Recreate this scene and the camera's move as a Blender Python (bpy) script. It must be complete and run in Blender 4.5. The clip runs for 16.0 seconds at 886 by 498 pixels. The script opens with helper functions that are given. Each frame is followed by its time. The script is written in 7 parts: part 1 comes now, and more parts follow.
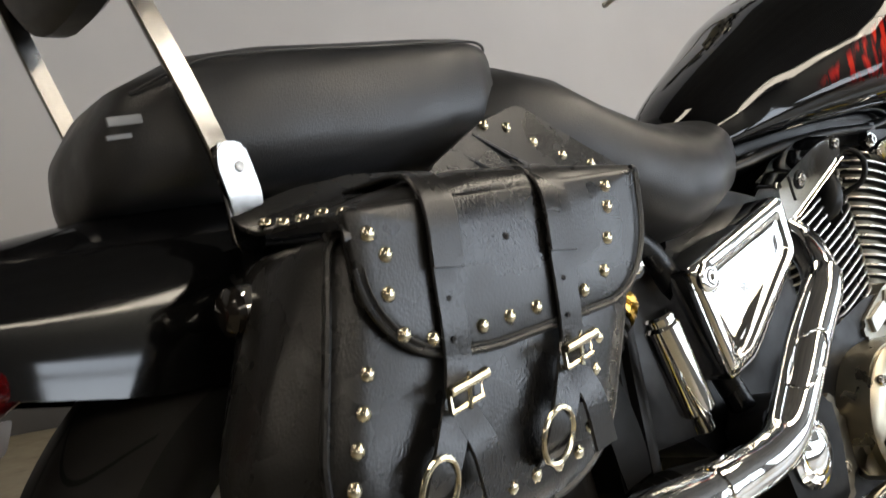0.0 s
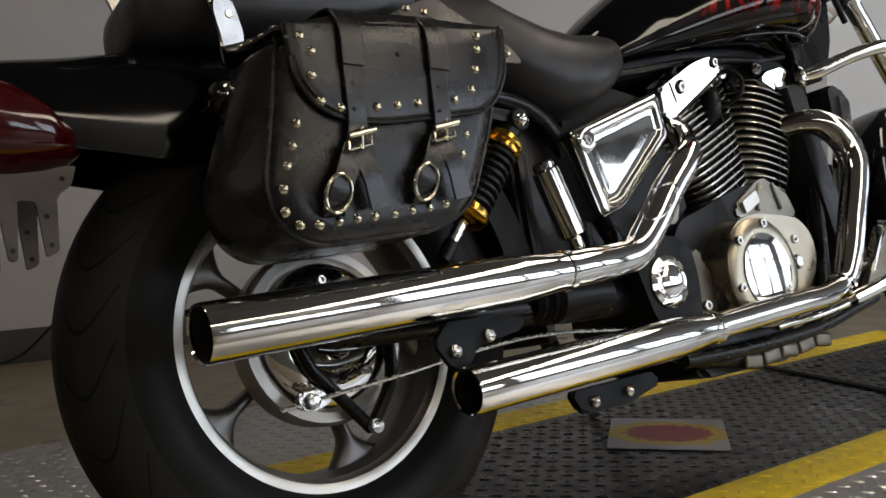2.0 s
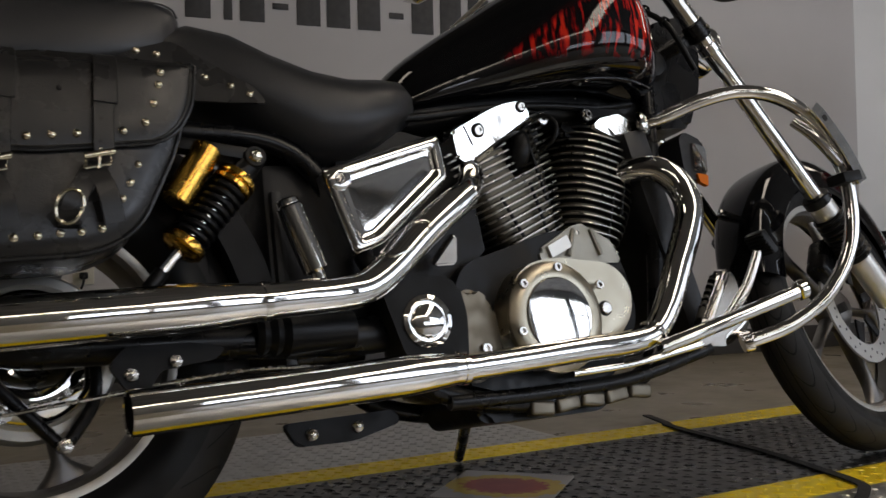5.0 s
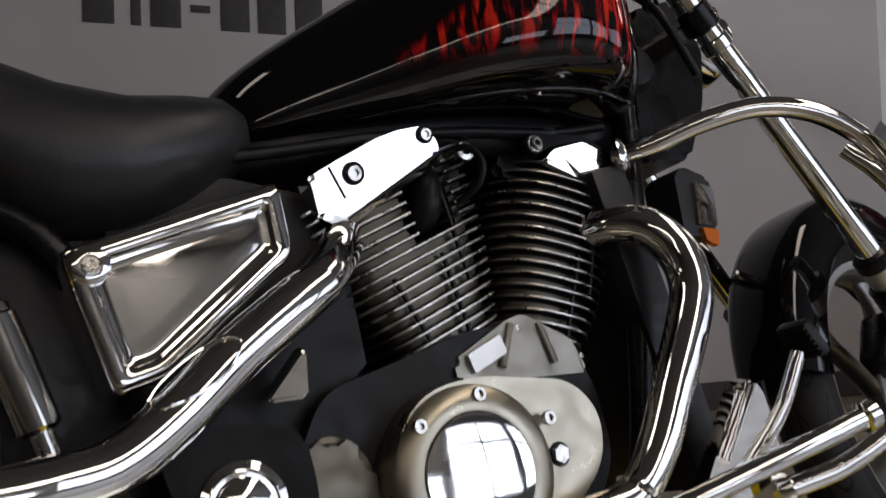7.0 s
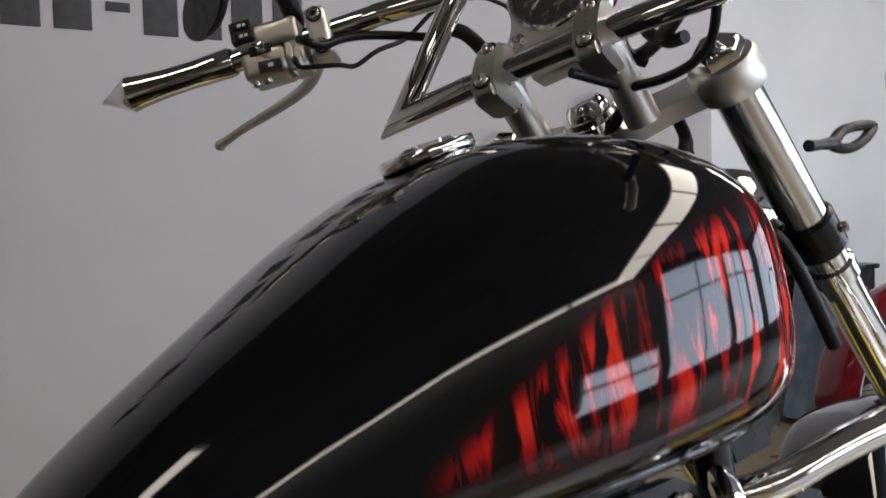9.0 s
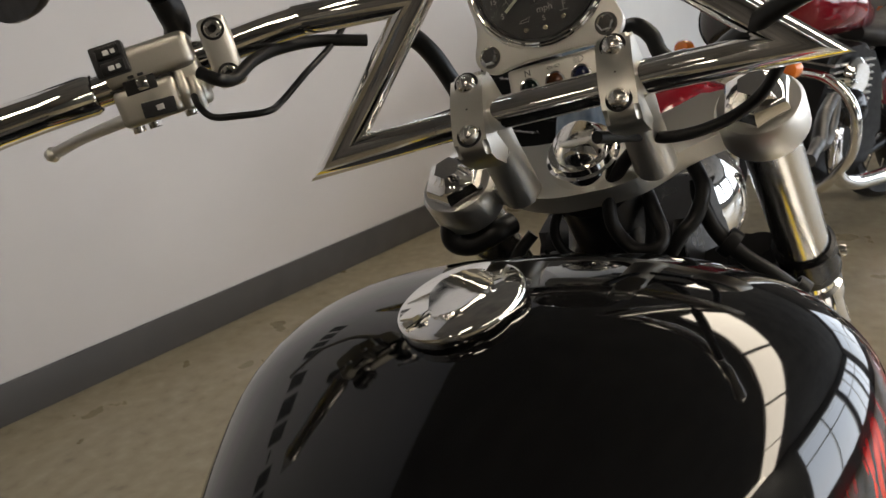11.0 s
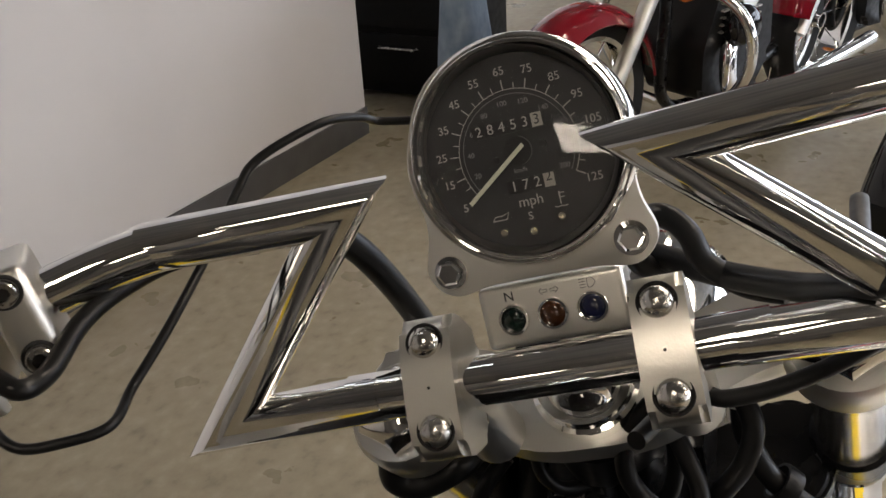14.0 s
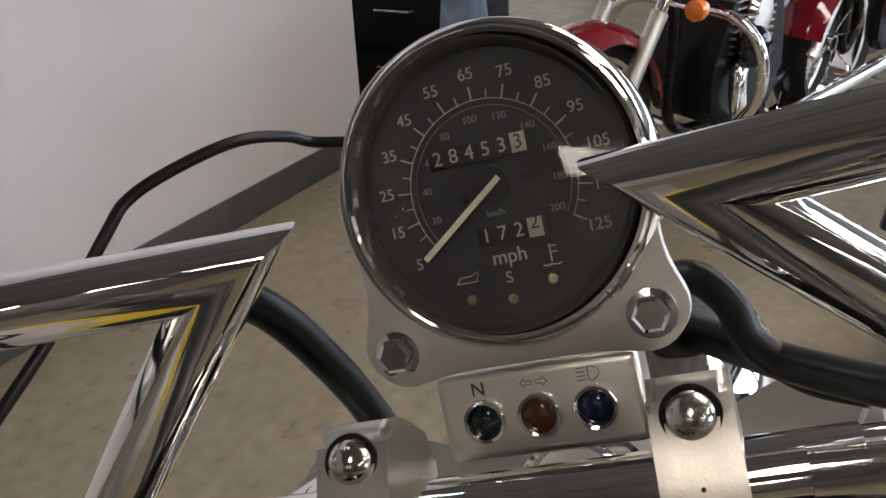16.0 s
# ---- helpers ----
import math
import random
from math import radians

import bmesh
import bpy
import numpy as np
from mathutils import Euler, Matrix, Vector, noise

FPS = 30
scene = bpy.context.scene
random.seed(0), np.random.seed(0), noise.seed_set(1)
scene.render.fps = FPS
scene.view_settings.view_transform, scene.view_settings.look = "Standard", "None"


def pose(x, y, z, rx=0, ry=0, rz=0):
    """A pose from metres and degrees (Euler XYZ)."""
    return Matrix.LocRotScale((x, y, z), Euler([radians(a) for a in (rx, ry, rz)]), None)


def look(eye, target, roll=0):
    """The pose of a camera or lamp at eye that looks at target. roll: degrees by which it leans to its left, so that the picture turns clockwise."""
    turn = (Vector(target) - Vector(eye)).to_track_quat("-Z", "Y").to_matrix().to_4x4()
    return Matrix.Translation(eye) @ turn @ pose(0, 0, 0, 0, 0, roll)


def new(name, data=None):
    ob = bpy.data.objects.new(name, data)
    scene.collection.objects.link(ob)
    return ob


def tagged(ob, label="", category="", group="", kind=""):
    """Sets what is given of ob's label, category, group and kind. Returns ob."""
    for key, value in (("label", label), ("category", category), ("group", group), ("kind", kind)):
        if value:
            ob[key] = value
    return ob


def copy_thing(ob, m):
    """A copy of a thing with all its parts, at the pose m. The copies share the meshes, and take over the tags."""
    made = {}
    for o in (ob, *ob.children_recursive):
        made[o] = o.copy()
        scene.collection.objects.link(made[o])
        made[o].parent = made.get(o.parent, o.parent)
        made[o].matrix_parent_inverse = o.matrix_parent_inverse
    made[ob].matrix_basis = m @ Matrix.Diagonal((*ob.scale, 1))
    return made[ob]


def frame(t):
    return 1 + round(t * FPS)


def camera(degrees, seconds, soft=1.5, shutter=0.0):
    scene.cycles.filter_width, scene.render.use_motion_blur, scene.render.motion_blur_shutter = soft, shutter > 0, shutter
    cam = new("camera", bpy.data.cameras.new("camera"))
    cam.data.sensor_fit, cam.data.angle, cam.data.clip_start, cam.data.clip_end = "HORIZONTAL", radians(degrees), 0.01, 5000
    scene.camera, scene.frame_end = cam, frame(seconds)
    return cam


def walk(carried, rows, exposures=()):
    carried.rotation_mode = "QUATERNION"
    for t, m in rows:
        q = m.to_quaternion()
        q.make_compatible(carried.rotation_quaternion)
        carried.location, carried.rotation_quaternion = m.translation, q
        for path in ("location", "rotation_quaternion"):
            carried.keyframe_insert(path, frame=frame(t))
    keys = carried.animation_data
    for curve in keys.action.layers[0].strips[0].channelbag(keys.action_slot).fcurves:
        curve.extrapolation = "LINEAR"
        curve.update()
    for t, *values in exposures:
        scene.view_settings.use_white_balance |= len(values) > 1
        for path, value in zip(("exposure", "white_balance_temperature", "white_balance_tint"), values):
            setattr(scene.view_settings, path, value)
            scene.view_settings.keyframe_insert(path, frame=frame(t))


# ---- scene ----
cam = camera(49.5, 16.0, soft=1.5, shutter=0.3)
PATH = [
    (0, (-0.497, -0.71, 0.761), (0.767, 0.827, 0.569), -3.2),
    (0.5, (-0.543, -0.764, 0.677), (0.696, 0.796, 0.501), -2.8),
    (1, (-0.585, -0.843, 0.611), (0.629, 0.74, 0.46), -2.4),
    (1.5, (-0.621, -0.975, 0.565), (0.585, 0.614, 0.428), -2.1),
    (2, (-0.641, -1.121, 0.533), (0.555, 0.477, 0.407), -2.1),
    (2.5, (-0.645, -1.268, 0.513), (0.507, 0.363, 0.407), -2.3),
    (3, (-0.632, -1.361, 0.511), (0.474, 0.304, 0.444), -1.9),
    (3.5, (-0.568, -1.415, 0.508), (0.507, 0.271, 0.506), -1.7),
    (4, (-0.448, -1.454, 0.482), (0.595, 0.253, 0.496), -1.5),
    (4.5, (-0.312, -1.469, 0.463), (0.699, 0.256, 0.49), -1.4),
    (4.7, (-0.251, -1.472, 0.458), (0.745, 0.262, 0.488), -1.2),
    (6.8, (0.275, -1.052, 0.542), (1.249, 0.694, 0.601), -1.9),
    (7, (0.307, -0.985, 0.577), (1.29, 0.756, 0.638), -2.0),
    (7.5, (0.345, -0.828, 0.662), (1.392, 0.876, 0.689), -2.1),
    (8, (0.36, -0.683, 0.79), (1.503, 0.956, 0.711), -1.5),
    (8.3, (0.383, -0.567, 0.842), (1.626, 0.997, 0.751), -1.7),
    (8.5, (0.405, -0.506, 0.896), (1.692, 1.02, 0.771), -1.7),
    (8.7, (0.434, -0.431, 0.939), (1.77, 1.052, 0.82), -1.7),
    (9, (0.475, -0.351, 0.992), (1.864, 1.084, 0.874), -1.6),
    (9.2, (0.493, -0.303, 1.019), (1.923, 1.089, 0.898), -1.3),
    (11.3, (0.54, -0.042, 1.256), (2.183, 0.822, 0.511), -3.3),
    (11.5, (0.55, -0.023, 1.275), (2.19, 0.792, 0.472), -3.6),
    (12, (0.594, 0.013, 1.325), (2.21, 0.731, 0.39), -4.1),
    (12.5, (0.629, 0.05, 1.347), (2.239, 0.736, 0.377), -4.1),
    (13, (0.69, 0.064, 1.364), (2.29, 0.789, 0.407), -4.8),
    (13.5, (0.738, 0.089, 1.361), (2.376, 0.78, 0.443), -3.6),
    (14, (0.781, 0.093, 1.344), (2.435, 0.781, 0.454), -3.5),
    (14.5, (0.83, 0.104, 1.326), (2.491, 0.787, 0.446), -3.1),
    (15, (0.859, 0.114, 1.319), (2.52, 0.802, 0.444), -3.1),
    (15.5, (0.878, 0.133, 1.309), (2.567, 0.774, 0.451), -2.2),
    (16, (0.903, 0.121, 1.301), (2.573, 0.82, 0.451), -2.9),
]
EXPOSURES = [(0.0, -0.4, 6500, 11), (1.0, -0.72, 6500, 12), (2.0, -1.42, 6500, 13), (3.0, -1.75, 6500, 15), (4.7, -1.72, 6500, 15), (7.0, -1.95, 6300, 18), (8.0, -1.7, 6200, 17), (8.6, -1.02, 6100, 16), (9.2, -0.78, 6100, 16), (11.3, -0.45, 6700, 12), (12.5, -0.22, 6700, 12), (14.5, -0.38, 6400, 16), (16.0, -0.4, 6200, 16)]
walk(cam, [(t, look(eye, target, roll)) for t, eye, target, roll in PATH], EXPOSURES)

# ---- light ----
world = bpy.data.worlds.new("shop_daylight")
scene.world = world
world.use_nodes = True
wn = world.node_tree.nodes
sky = wn.new("ShaderNodeTexSky")
sky.sky_type, sky.sun_disc = "NISHITA", False
sky.sun_elevation, sky.sun_rotation = radians(35), radians(200)
wn["Background"].inputs[1].default_value = 0.12
world.node_tree.links.new(sky.outputs[0], wn["Background"].inputs[0])


# ---- materials ----
def mat(name, color=(0.5, 0.5, 0.5), rough=0.5, metal=0.0, coat=0.0, emit=None, strength=0.0):
    m = bpy.data.materials.new(name)
    m.use_nodes = True
    b = m.node_tree.nodes["Principled BSDF"]
    b.inputs["Base Color"].default_value = (*color, 1)
    b.inputs["Roughness"].default_value = rough
    b.inputs["Metallic"].default_value = metal
    b.inputs["Coat Weight"].default_value = coat
    b.inputs["Coat Roughness"].default_value = 0.03
    if emit:
        b.inputs["Emission Color"].default_value = (*emit, 1)
        b.inputs["Emission Strength"].default_value = strength
    return m


def nodes_of(m):
    return m.node_tree.nodes, m.node_tree.links, m.node_tree.nodes["Principled BSDF"]


def noise_tex(m, scale, detail=4.0, stretch=(1, 1, 1)):
    n, l, b = nodes_of(m)
    tc, mp, t = n.new("ShaderNodeTexCoord"), n.new("ShaderNodeMapping"), n.new("ShaderNodeTexNoise")
    mp.inputs["Scale"].default_value = stretch
    t.inputs["Scale"].default_value, t.inputs["Detail"].default_value = scale, detail
    l.new(tc.outputs["Object"], mp.inputs["Vector"])
    l.new(mp.outputs["Vector"], t.inputs["Vector"])
    return t


def ramp(m, source, stops):
    n, l, b = nodes_of(m)
    r = n.new("ShaderNodeValToRGB")
    e = r.color_ramp.elements
    while len(e) < len(stops):
        e.new(0.5)
    for k, (p, c) in enumerate(stops):
        e[k].position = p
        e[k].color = (*c, 1) if len(c) == 3 else c
    l.new(source, r.inputs["Fac"])
    return r


def grey(v):
    return (v, v, v)


def vary(m, scale, lo, hi, detail=4.0, stretch=(1, 1, 1), where="Roughness"):
    n, l, b = nodes_of(m)
    t = noise_tex(m, scale, detail, stretch)
    lo, hi = (grey(lo), grey(hi)) if not isinstance(lo, tuple) else (lo, hi)
    r = ramp(m, t.outputs["Fac"], [(0.3, lo), (0.7, hi)])
    l.new(r.outputs["Color"], b.inputs[where])
    return m


def bump(m, sources, strength=0.2, distance=0.001):
    """sources: list of (node output, weight), added up as height."""
    n, l, b = nodes_of(m)
    total = None
    for out, w in sources:
        k = n.new("ShaderNodeMath")
        k.operation = "MULTIPLY"
        l.new(out, k.inputs[0])
        k.inputs[1].default_value = w
        if total is None:
            total = k.outputs[0]
        else:
            a = n.new("ShaderNodeMath")
            a.operation = "ADD"
            l.new(total, a.inputs[0])
            l.new(k.outputs[0], a.inputs[1])
            total = a.outputs[0]
    bp = n.new("ShaderNodeBump")
    bp.inputs["Strength"].default_value, bp.inputs["Distance"].default_value = strength, distance
    l.new(total, bp.inputs["Height"])
    l.new(bp.outputs["Normal"], b.inputs["Normal"])
    return m


CHROME = mat("chrome", (0.92, 0.91, 0.885), 0.05, 1.0)
vary(CHROME, 26, 0.02, 0.09)
bump(CHROME, [(noise_tex(CHROME, 16, 3).outputs["Fac"], 1.0)], 0.1, 0.0025)
SATIN = mat("satin_aluminium", (0.70, 0.68, 0.63), 0.3, 1.0)
vary(SATIN, 18, 0.34, 0.5)
bump(SATIN, [(noise_tex(SATIN, 900, 2).outputs["Fac"], 1.0)], 0.12, 0.0003)
POLISHED = mat("polished_aluminium", (0.72, 0.70, 0.66), 0.2, 1.0)
vary(POLISHED, 22, 0.14, 0.26)
WORNALLOY = mat("worn_clamp_alloy", (0.66, 0.64, 0.585), 0.33, 1.0)
vary(WORNALLOY, 45, 0.27, 0.42)
bump(WORNALLOY, [(noise_tex(WORNALLOY, 40, 3).outputs["Fac"], 1.0), (noise_tex(WORNALLOY, 700, 2).outputs["Fac"], 0.3)], 0.2, 0.0012)
CAST = mat("cast_aluminium", (0.60, 0.575, 0.51), 0.3, 1.0)
vary(CAST, 30, 0.32, 0.5)
bump(CAST, [(noise_tex(CAST, 500, 3).outputs["Fac"], 1.0)], 0.2, 0.0004)
BUFFED = mat("buffed_cast_alloy", (0.44, 0.40, 0.31), 0.28, 1.0)
vary(BUFFED, 30, 0.24, 0.42)
bump(BUFFED, [(noise_tex(BUFFED, 22, 3).outputs["Fac"], 1.0)], 0.12, 0.002)
DARKCAST = mat("dark_cast_alloy", (0.20, 0.178, 0.138), 0.45, 1.0)
vary(DARKCAST, 40, 0.35, 0.6)
SANDCAST = mat("sand_cast_aluminium", (0.36, 0.345, 0.295), 0.5, 1.0)
vary(SANDCAST, 30, 0.38, 0.6)
bump(SANDCAST, [(noise_tex(SANDCAST, 260, 4).outputs["Fac"], 1.0), (noise_tex(SANDCAST, 30, 3).outputs["Fac"], 1.5)], 0.25, 0.0008)
FIN = mat("machined_fin_edge", (0.62, 0.59, 0.53), 0.3, 1.0)
vary(FIN, 60, 0.2, 0.45)
BLOCK = mat("black_engine_enamel", (0.007, 0.007, 0.007), 0.35)
vary(BLOCK, 40, 0.28, 0.5)
BLOCK.node_tree.nodes["Principled BSDF"].inputs["Specular IOR Level"].default_value = 0.25
WHEELGREY = mat("grey_cast_wheel", (0.23, 0.22, 0.21), 0.4, 0.9)
vary(WHEELGREY, 30, 0.3, 0.5)
STEEL = mat("zinc_bolt_steel", (0.6, 0.58, 0.54), 0.22, 1.0)
vary(STEEL, 120, 0.12, 0.35)
GOLD = mat("gold_anodised", (0.75, 0.45, 0.08), 0.2, 1.0)
vary(GOLD, 60, 0.12, 0.3)
BLACK = mat("black_gloss_paint", (0.004, 0.004, 0.0045), 0.06)
vary(BLACK, 9, 0.04, 0.1)
FRAMEBLACK = mat("black_frame_enamel", (0.006, 0.006, 0.0065), 0.25)
vary(FRAMEBLACK, 20, 0.18, 0.4)
FRAMEBLACK.node_tree.nodes["Principled BSDF"].inputs["Specular IOR Level"].default_value = 0.3
PLASTIC = mat("black_plastic", (0.013, 0.013, 0.014), 0.42)
vary(PLASTIC, 70, 0.35, 0.55)
bump(PLASTIC, [(noise_tex(PLASTIC, 1400, 2).outputs["Fac"], 1.0)], 0.15, 0.0003)
HOSE = mat("black_rubber_hose", (0.009, 0.009, 0.009), 0.4)
vary(HOSE, 50, 0.28, 0.45)
HOSE.node_tree.nodes["Principled BSDF"].inputs["Specular IOR Level"].default_value = 0.22
SATINBLACK = mat("satin_black_paint", (0.007, 0.007, 0.0072), 0.5)
vary(SATINBLACK, 30, 0.42, 0.6)
SATINBLACK.node_tree.nodes["Principled BSDF"].inputs["Specular IOR Level"].default_value = 0.2
# Sooty bores and a dark rivet; also the shade of holes and recesses, painted on.
SOOTSHADE = mat("soot_and_hole_shade", (0.01, 0.009, 0.008), 0.8)
RED = mat("red_lens", (0.06, 0.002, 0.003), 0.12, 0.0, 0.6)
ORANGE = mat("orange_lens", (0.8, 0.2, 0.02), 0.2, 0.0, 0.5)
WHITE = mat("white_print", (0.75, 0.74, 0.7), 0.6)
DARKPRINT = mat("dark_print", (0.03, 0.03, 0.032), 0.6)
GREYPRINT = mat("grey_print", (0.2, 0.2, 0.2), 0.6)


def leather(name, color, grain, crease, rough):
    m = mat(name, color, rough)
    n, l, b = nodes_of(m)
    v = n.new("ShaderNodeTexVoronoi")
    v.inputs["Scale"].default_value = grain
    tc = n.new("ShaderNodeTexCoord")
    l.new(tc.outputs["Object"], v.inputs["Vector"])
    big = noise_tex(m, 14, 5)
    bump(m, [(v.outputs["Distance"], 0.35), (big.outputs["Fac"], crease), (noise_tex(m, 60, 4).outputs["Fac"], crease * 0.5)], 0.22, 0.0022)
    vary(m, 22, rough - 0.08, rough + 0.1)
    return m


LEATHER = leather("black_bag_leather", (0.018, 0.0174, 0.0168), 420, 0.16, 0.27)
VINYL = leather("black_seat_vinyl", (0.026, 0.026, 0.027), 520, 0.25, 0.4)

RUBBER = mat("tyre_rubber", (0.014, 0.0135, 0.013), 0.62)
vary(RUBBER, 12, 0.5, 0.75)
RUBBER.node_tree.nodes["Principled BSDF"].inputs["Specular IOR Level"].default_value = 0.3


def tyre_relief(m, count):
    """Slanted tread grooves round the tyre, from the ring's own angle and width."""
    n, l, b = nodes_of(m)
    uv, sep = n.new("ShaderNodeUVMap"), n.new("ShaderNodeSeparateXYZ")
    l.new(uv.outputs[0], sep.inputs[0])
    def op(kind, a, c=None):
        k = n.new("ShaderNodeMath")
        k.operation = kind
        for i, v in enumerate((a, c)):
            if v is None:
                continue
            if isinstance(v, (int, float)):
                k.inputs[i].default_value = v
            else:
                l.new(v, k.inputs[i])
        return k.outputs[0]
    side = op("ABSOLUTE", op("SUBTRACT", sep.outputs[1], 0.5))
    bend = op("MULTIPLY", side, 9.0)
    saw = op("FRACT", op("ADD", op("MULTIPLY", sep.outputs[0], float(count)), op("SINE", bend)))
    groove = op("LESS_THAN", saw, 0.075)
    near = op("MULTIPLY", op("LESS_THAN", side, 0.33), op("GREATER_THAN", side, 0.05))
    groove = op("MULTIPLY", groove, near)
    line = op("LESS_THAN", op("ABSOLUTE", op("SUBTRACT", side, 0.035)), 0.008)
    total = op("MAXIMUM", groove, line)
    inv = op("SUBTRACT", 1.0, total)
    bump(m, [(inv, 1.0)], 1.0, 0.012)
    # Groove shade is put into the base colour; the tread is dustier than the sidewall.
    dust_shade = op("MULTIPLY", op("LESS_THAN", side, 0.36), op("SUBTRACT", 1.0, total))
    dust_shade = op("ADD", op("MULTIPLY", dust_shade, 0.6), op("MULTIPLY", op("SUBTRACT", 1.0, total), 0.4))
    dust_shade_ramp = ramp(m, dust_shade, [(0.0, (0.0015, 0.0015, 0.0015)), (0.4, (0.008, 0.0078, 0.0075)), (1.0, (0.021, 0.020, 0.019))])
    l.new(dust_shade_ramp.outputs["Color"], b.inputs["Base Color"])


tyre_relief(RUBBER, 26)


# ---- builders ----
SHIFT = Matrix()


def finish(name, bm, material, parent=None, label="", smooth=38):
    bmesh.ops.transform(bm, matrix=SHIFT, verts=bm.verts)
    bmesh.ops.recalc_face_normals(bm, faces=bm.faces)
    me = bpy.data.meshes.new(name)
    bm.to_mesh(me)
    bm.free()
    for p in me.polygons:
        p.use_smooth = True
    me.set_sharp_from_angle(angle=radians(smooth))
    if material is not None:
        me.materials.append(material)
    ob = new(name, me)
    if parent is not None:
        ob.parent = parent
    if label:
        tagged(ob, label)
    return ob


def part(name, bm, material, parent, label="", smooth=38):
    return finish(name, bm, material, parent, label, smooth)


def empty(name, label, category, m=None, group="", kind=""):
    ob = new(name)
    ob.empty_display_size = 0.05
    if m is not None:
        ob.matrix_world = m
    return tagged(ob, label, category, group, kind)


def join(*bms):
    out = bmesh.new()
    for b in bms:
        me = bpy.data.meshes.new("tmp")
        b.to_mesh(me)
        out.from_mesh(me)
        bpy.data.meshes.remove(me)
        b.free()
    return out


def basis(axis):
    w = Vector(axis).normalized()
    u = Vector((0, 0, 1)) if abs(w.z) < 0.9 else Vector((1, 0, 0))
    u = (u - w * u.dot(w)).normalized()
    return u, w.cross(u), w


def lathe(profile, origin=(0, 0, 0), axis=(0, 1, 0), n=48, uv=False):
    """Turns (radius, along) pairs round the axis."""
    bm = bmesh.new()
    u, v, w = basis(axis)
    o = Vector(origin)
    layer = bm.loops.layers.uv.new("UVMap") if uv else None
    rings = []
    for r, h in profile:
        if r < 1e-6:
            rings.append([bm.verts.new(o + w * h)])
        else:
            rings.append([bm.verts.new(o + w * h + (u * math.cos(a) + v * math.sin(a)) * r) for a in (2 * math.pi * k / n for k in range(n))])
    for i, (a, b) in enumerate(zip(rings, rings[1:])):
        for k in range(n):
            j = (k + 1) % n
            if len(a) == 1 and len(b) == 1:
                continue
            if len(a) == 1:
                f = bm.faces.new((a[0], b[k], b[j]))
            elif len(b) == 1:
                f = bm.faces.new((a[k], b[0], a[j]))
            else:
                f = bm.faces.new((a[k], b[k], b[j], a[j]))
                if layer:
                    m = len(profile) - 1
                    for loop, (x, y) in zip(f.loops, ((k, i), (k, i + 1), (k + 1, i + 1), (k + 1, i))):
                        loop[layer].uv = (x / n, y / m)
    return bm


def rod(p, q, r, n=16, cham=0.0, r2=None):
    p, q = Vector(p), Vector(q)
    d = (q - p).length
    r2 = r if r2 is None else r2
    c = cham
    prof = [(0, 0), (r - c, 0), (r, c), (r2, d - c), (r2 - c, d), (0, d)] if c else [(0, 0), (r, 0), (r2, d), (0, d)]
    return lathe(prof, p, q - p, n)


def spline(pts, sub=8):
    p = [Vector(a) for a in pts]
    if len(p) < 3:
        return p
    p = [p[0] * 2 - p[1]] + p + [p[-1] * 2 - p[-2]]
    out = []
    for i in range(1, len(p) - 2):
        for k in range(sub):
            t = k / sub
            a, b, c, d = p[i - 1 : i + 3]
            out.append(0.5 * ((2 * b) + (c - a) * t + (2 * a - 5 * b + 4 * c - d) * t * t + (3 * b - a - 3 * c + d) * t * t * t))
    out.append(p[-2])
    return out


def tube(pts, r, n=12, sub=8, smooth=True, cap=True, flat=1.0, side=None):
    """A tube along a curve; r: a number or one per given point; flat: the width of the section over its height."""
    path = spline(pts, sub) if smooth else [Vector(a) for a in pts]
    m = len(path)
    rr = [r] * m if isinstance(r, (int, float)) else [float(np.interp(i / (m - 1), np.linspace(0, 1, len(r)), r)) for i in range(m)]
    bm = bmesh.new()
    t0 = (path[1] - path[0]).normalized()
    u, v, _ = basis(t0)
    if side is not None:
        u = (Vector(side) - t0 * Vector(side).dot(t0)).normalized()
    rings = []
    for i in range(m):
        t = (path[min(i + 1, m - 1)] - path[max(i - 1, 0)]).normalized()
        u = (u - t * u.dot(t)).normalized()
        v = t.cross(u)
        rings.append([bm.verts.new(path[i] + (u * math.cos(a) * flat + v * math.sin(a)) * rr[i]) for a in (2 * math.pi * k / n for k in range(n))])
    for a, b in zip(rings, rings[1:]):
        for k in range(n):
            bm.faces.new((a[k], b[k], b[(k + 1) % n], a[(k + 1) % n]))
    if cap:
        bm.faces.new(rings[0][::-1])
        bm.faces.new(rings[-1])
    return bm


def ribbon(pts, width, thick, across, sub=6, smooth=True):
    """A strap along a curve: rectangular section, its width laid along 'across'."""
    path = spline(pts, sub) if smooth else [Vector(a) for a in pts]
    bm = bmesh.new()
    rings = []
    for i, p in enumerate(path):
        t = (path[min(i + 1, len(path) - 1)] - path[max(i - 1, 0)]).normalized()
        a = Vector(across[i] if isinstance(across, list) else across)
        a = (a - t * a.dot(t)).normalized() * width / 2
        n = t.cross(a).normalized() * thick / 2
        e = a * 0.92
        rings.append([bm.verts.new(p + q) for q in (a * 1.0 - n * 0.4, a * 1.0 + n * 0.4, e + n, -e + n, -a + n * 0.4, -a - n * 0.4, -e - n, e - n)])
    for a, b in zip(rings, rings[1:]):
        for k in range(8):
            bm.faces.new((a[k], b[k], b[(k + 1) % 8], a[(k + 1) % 8]))
    bm.faces.new(rings[0][::-1])
    bm.faces.new(rings[-1])
    return bm


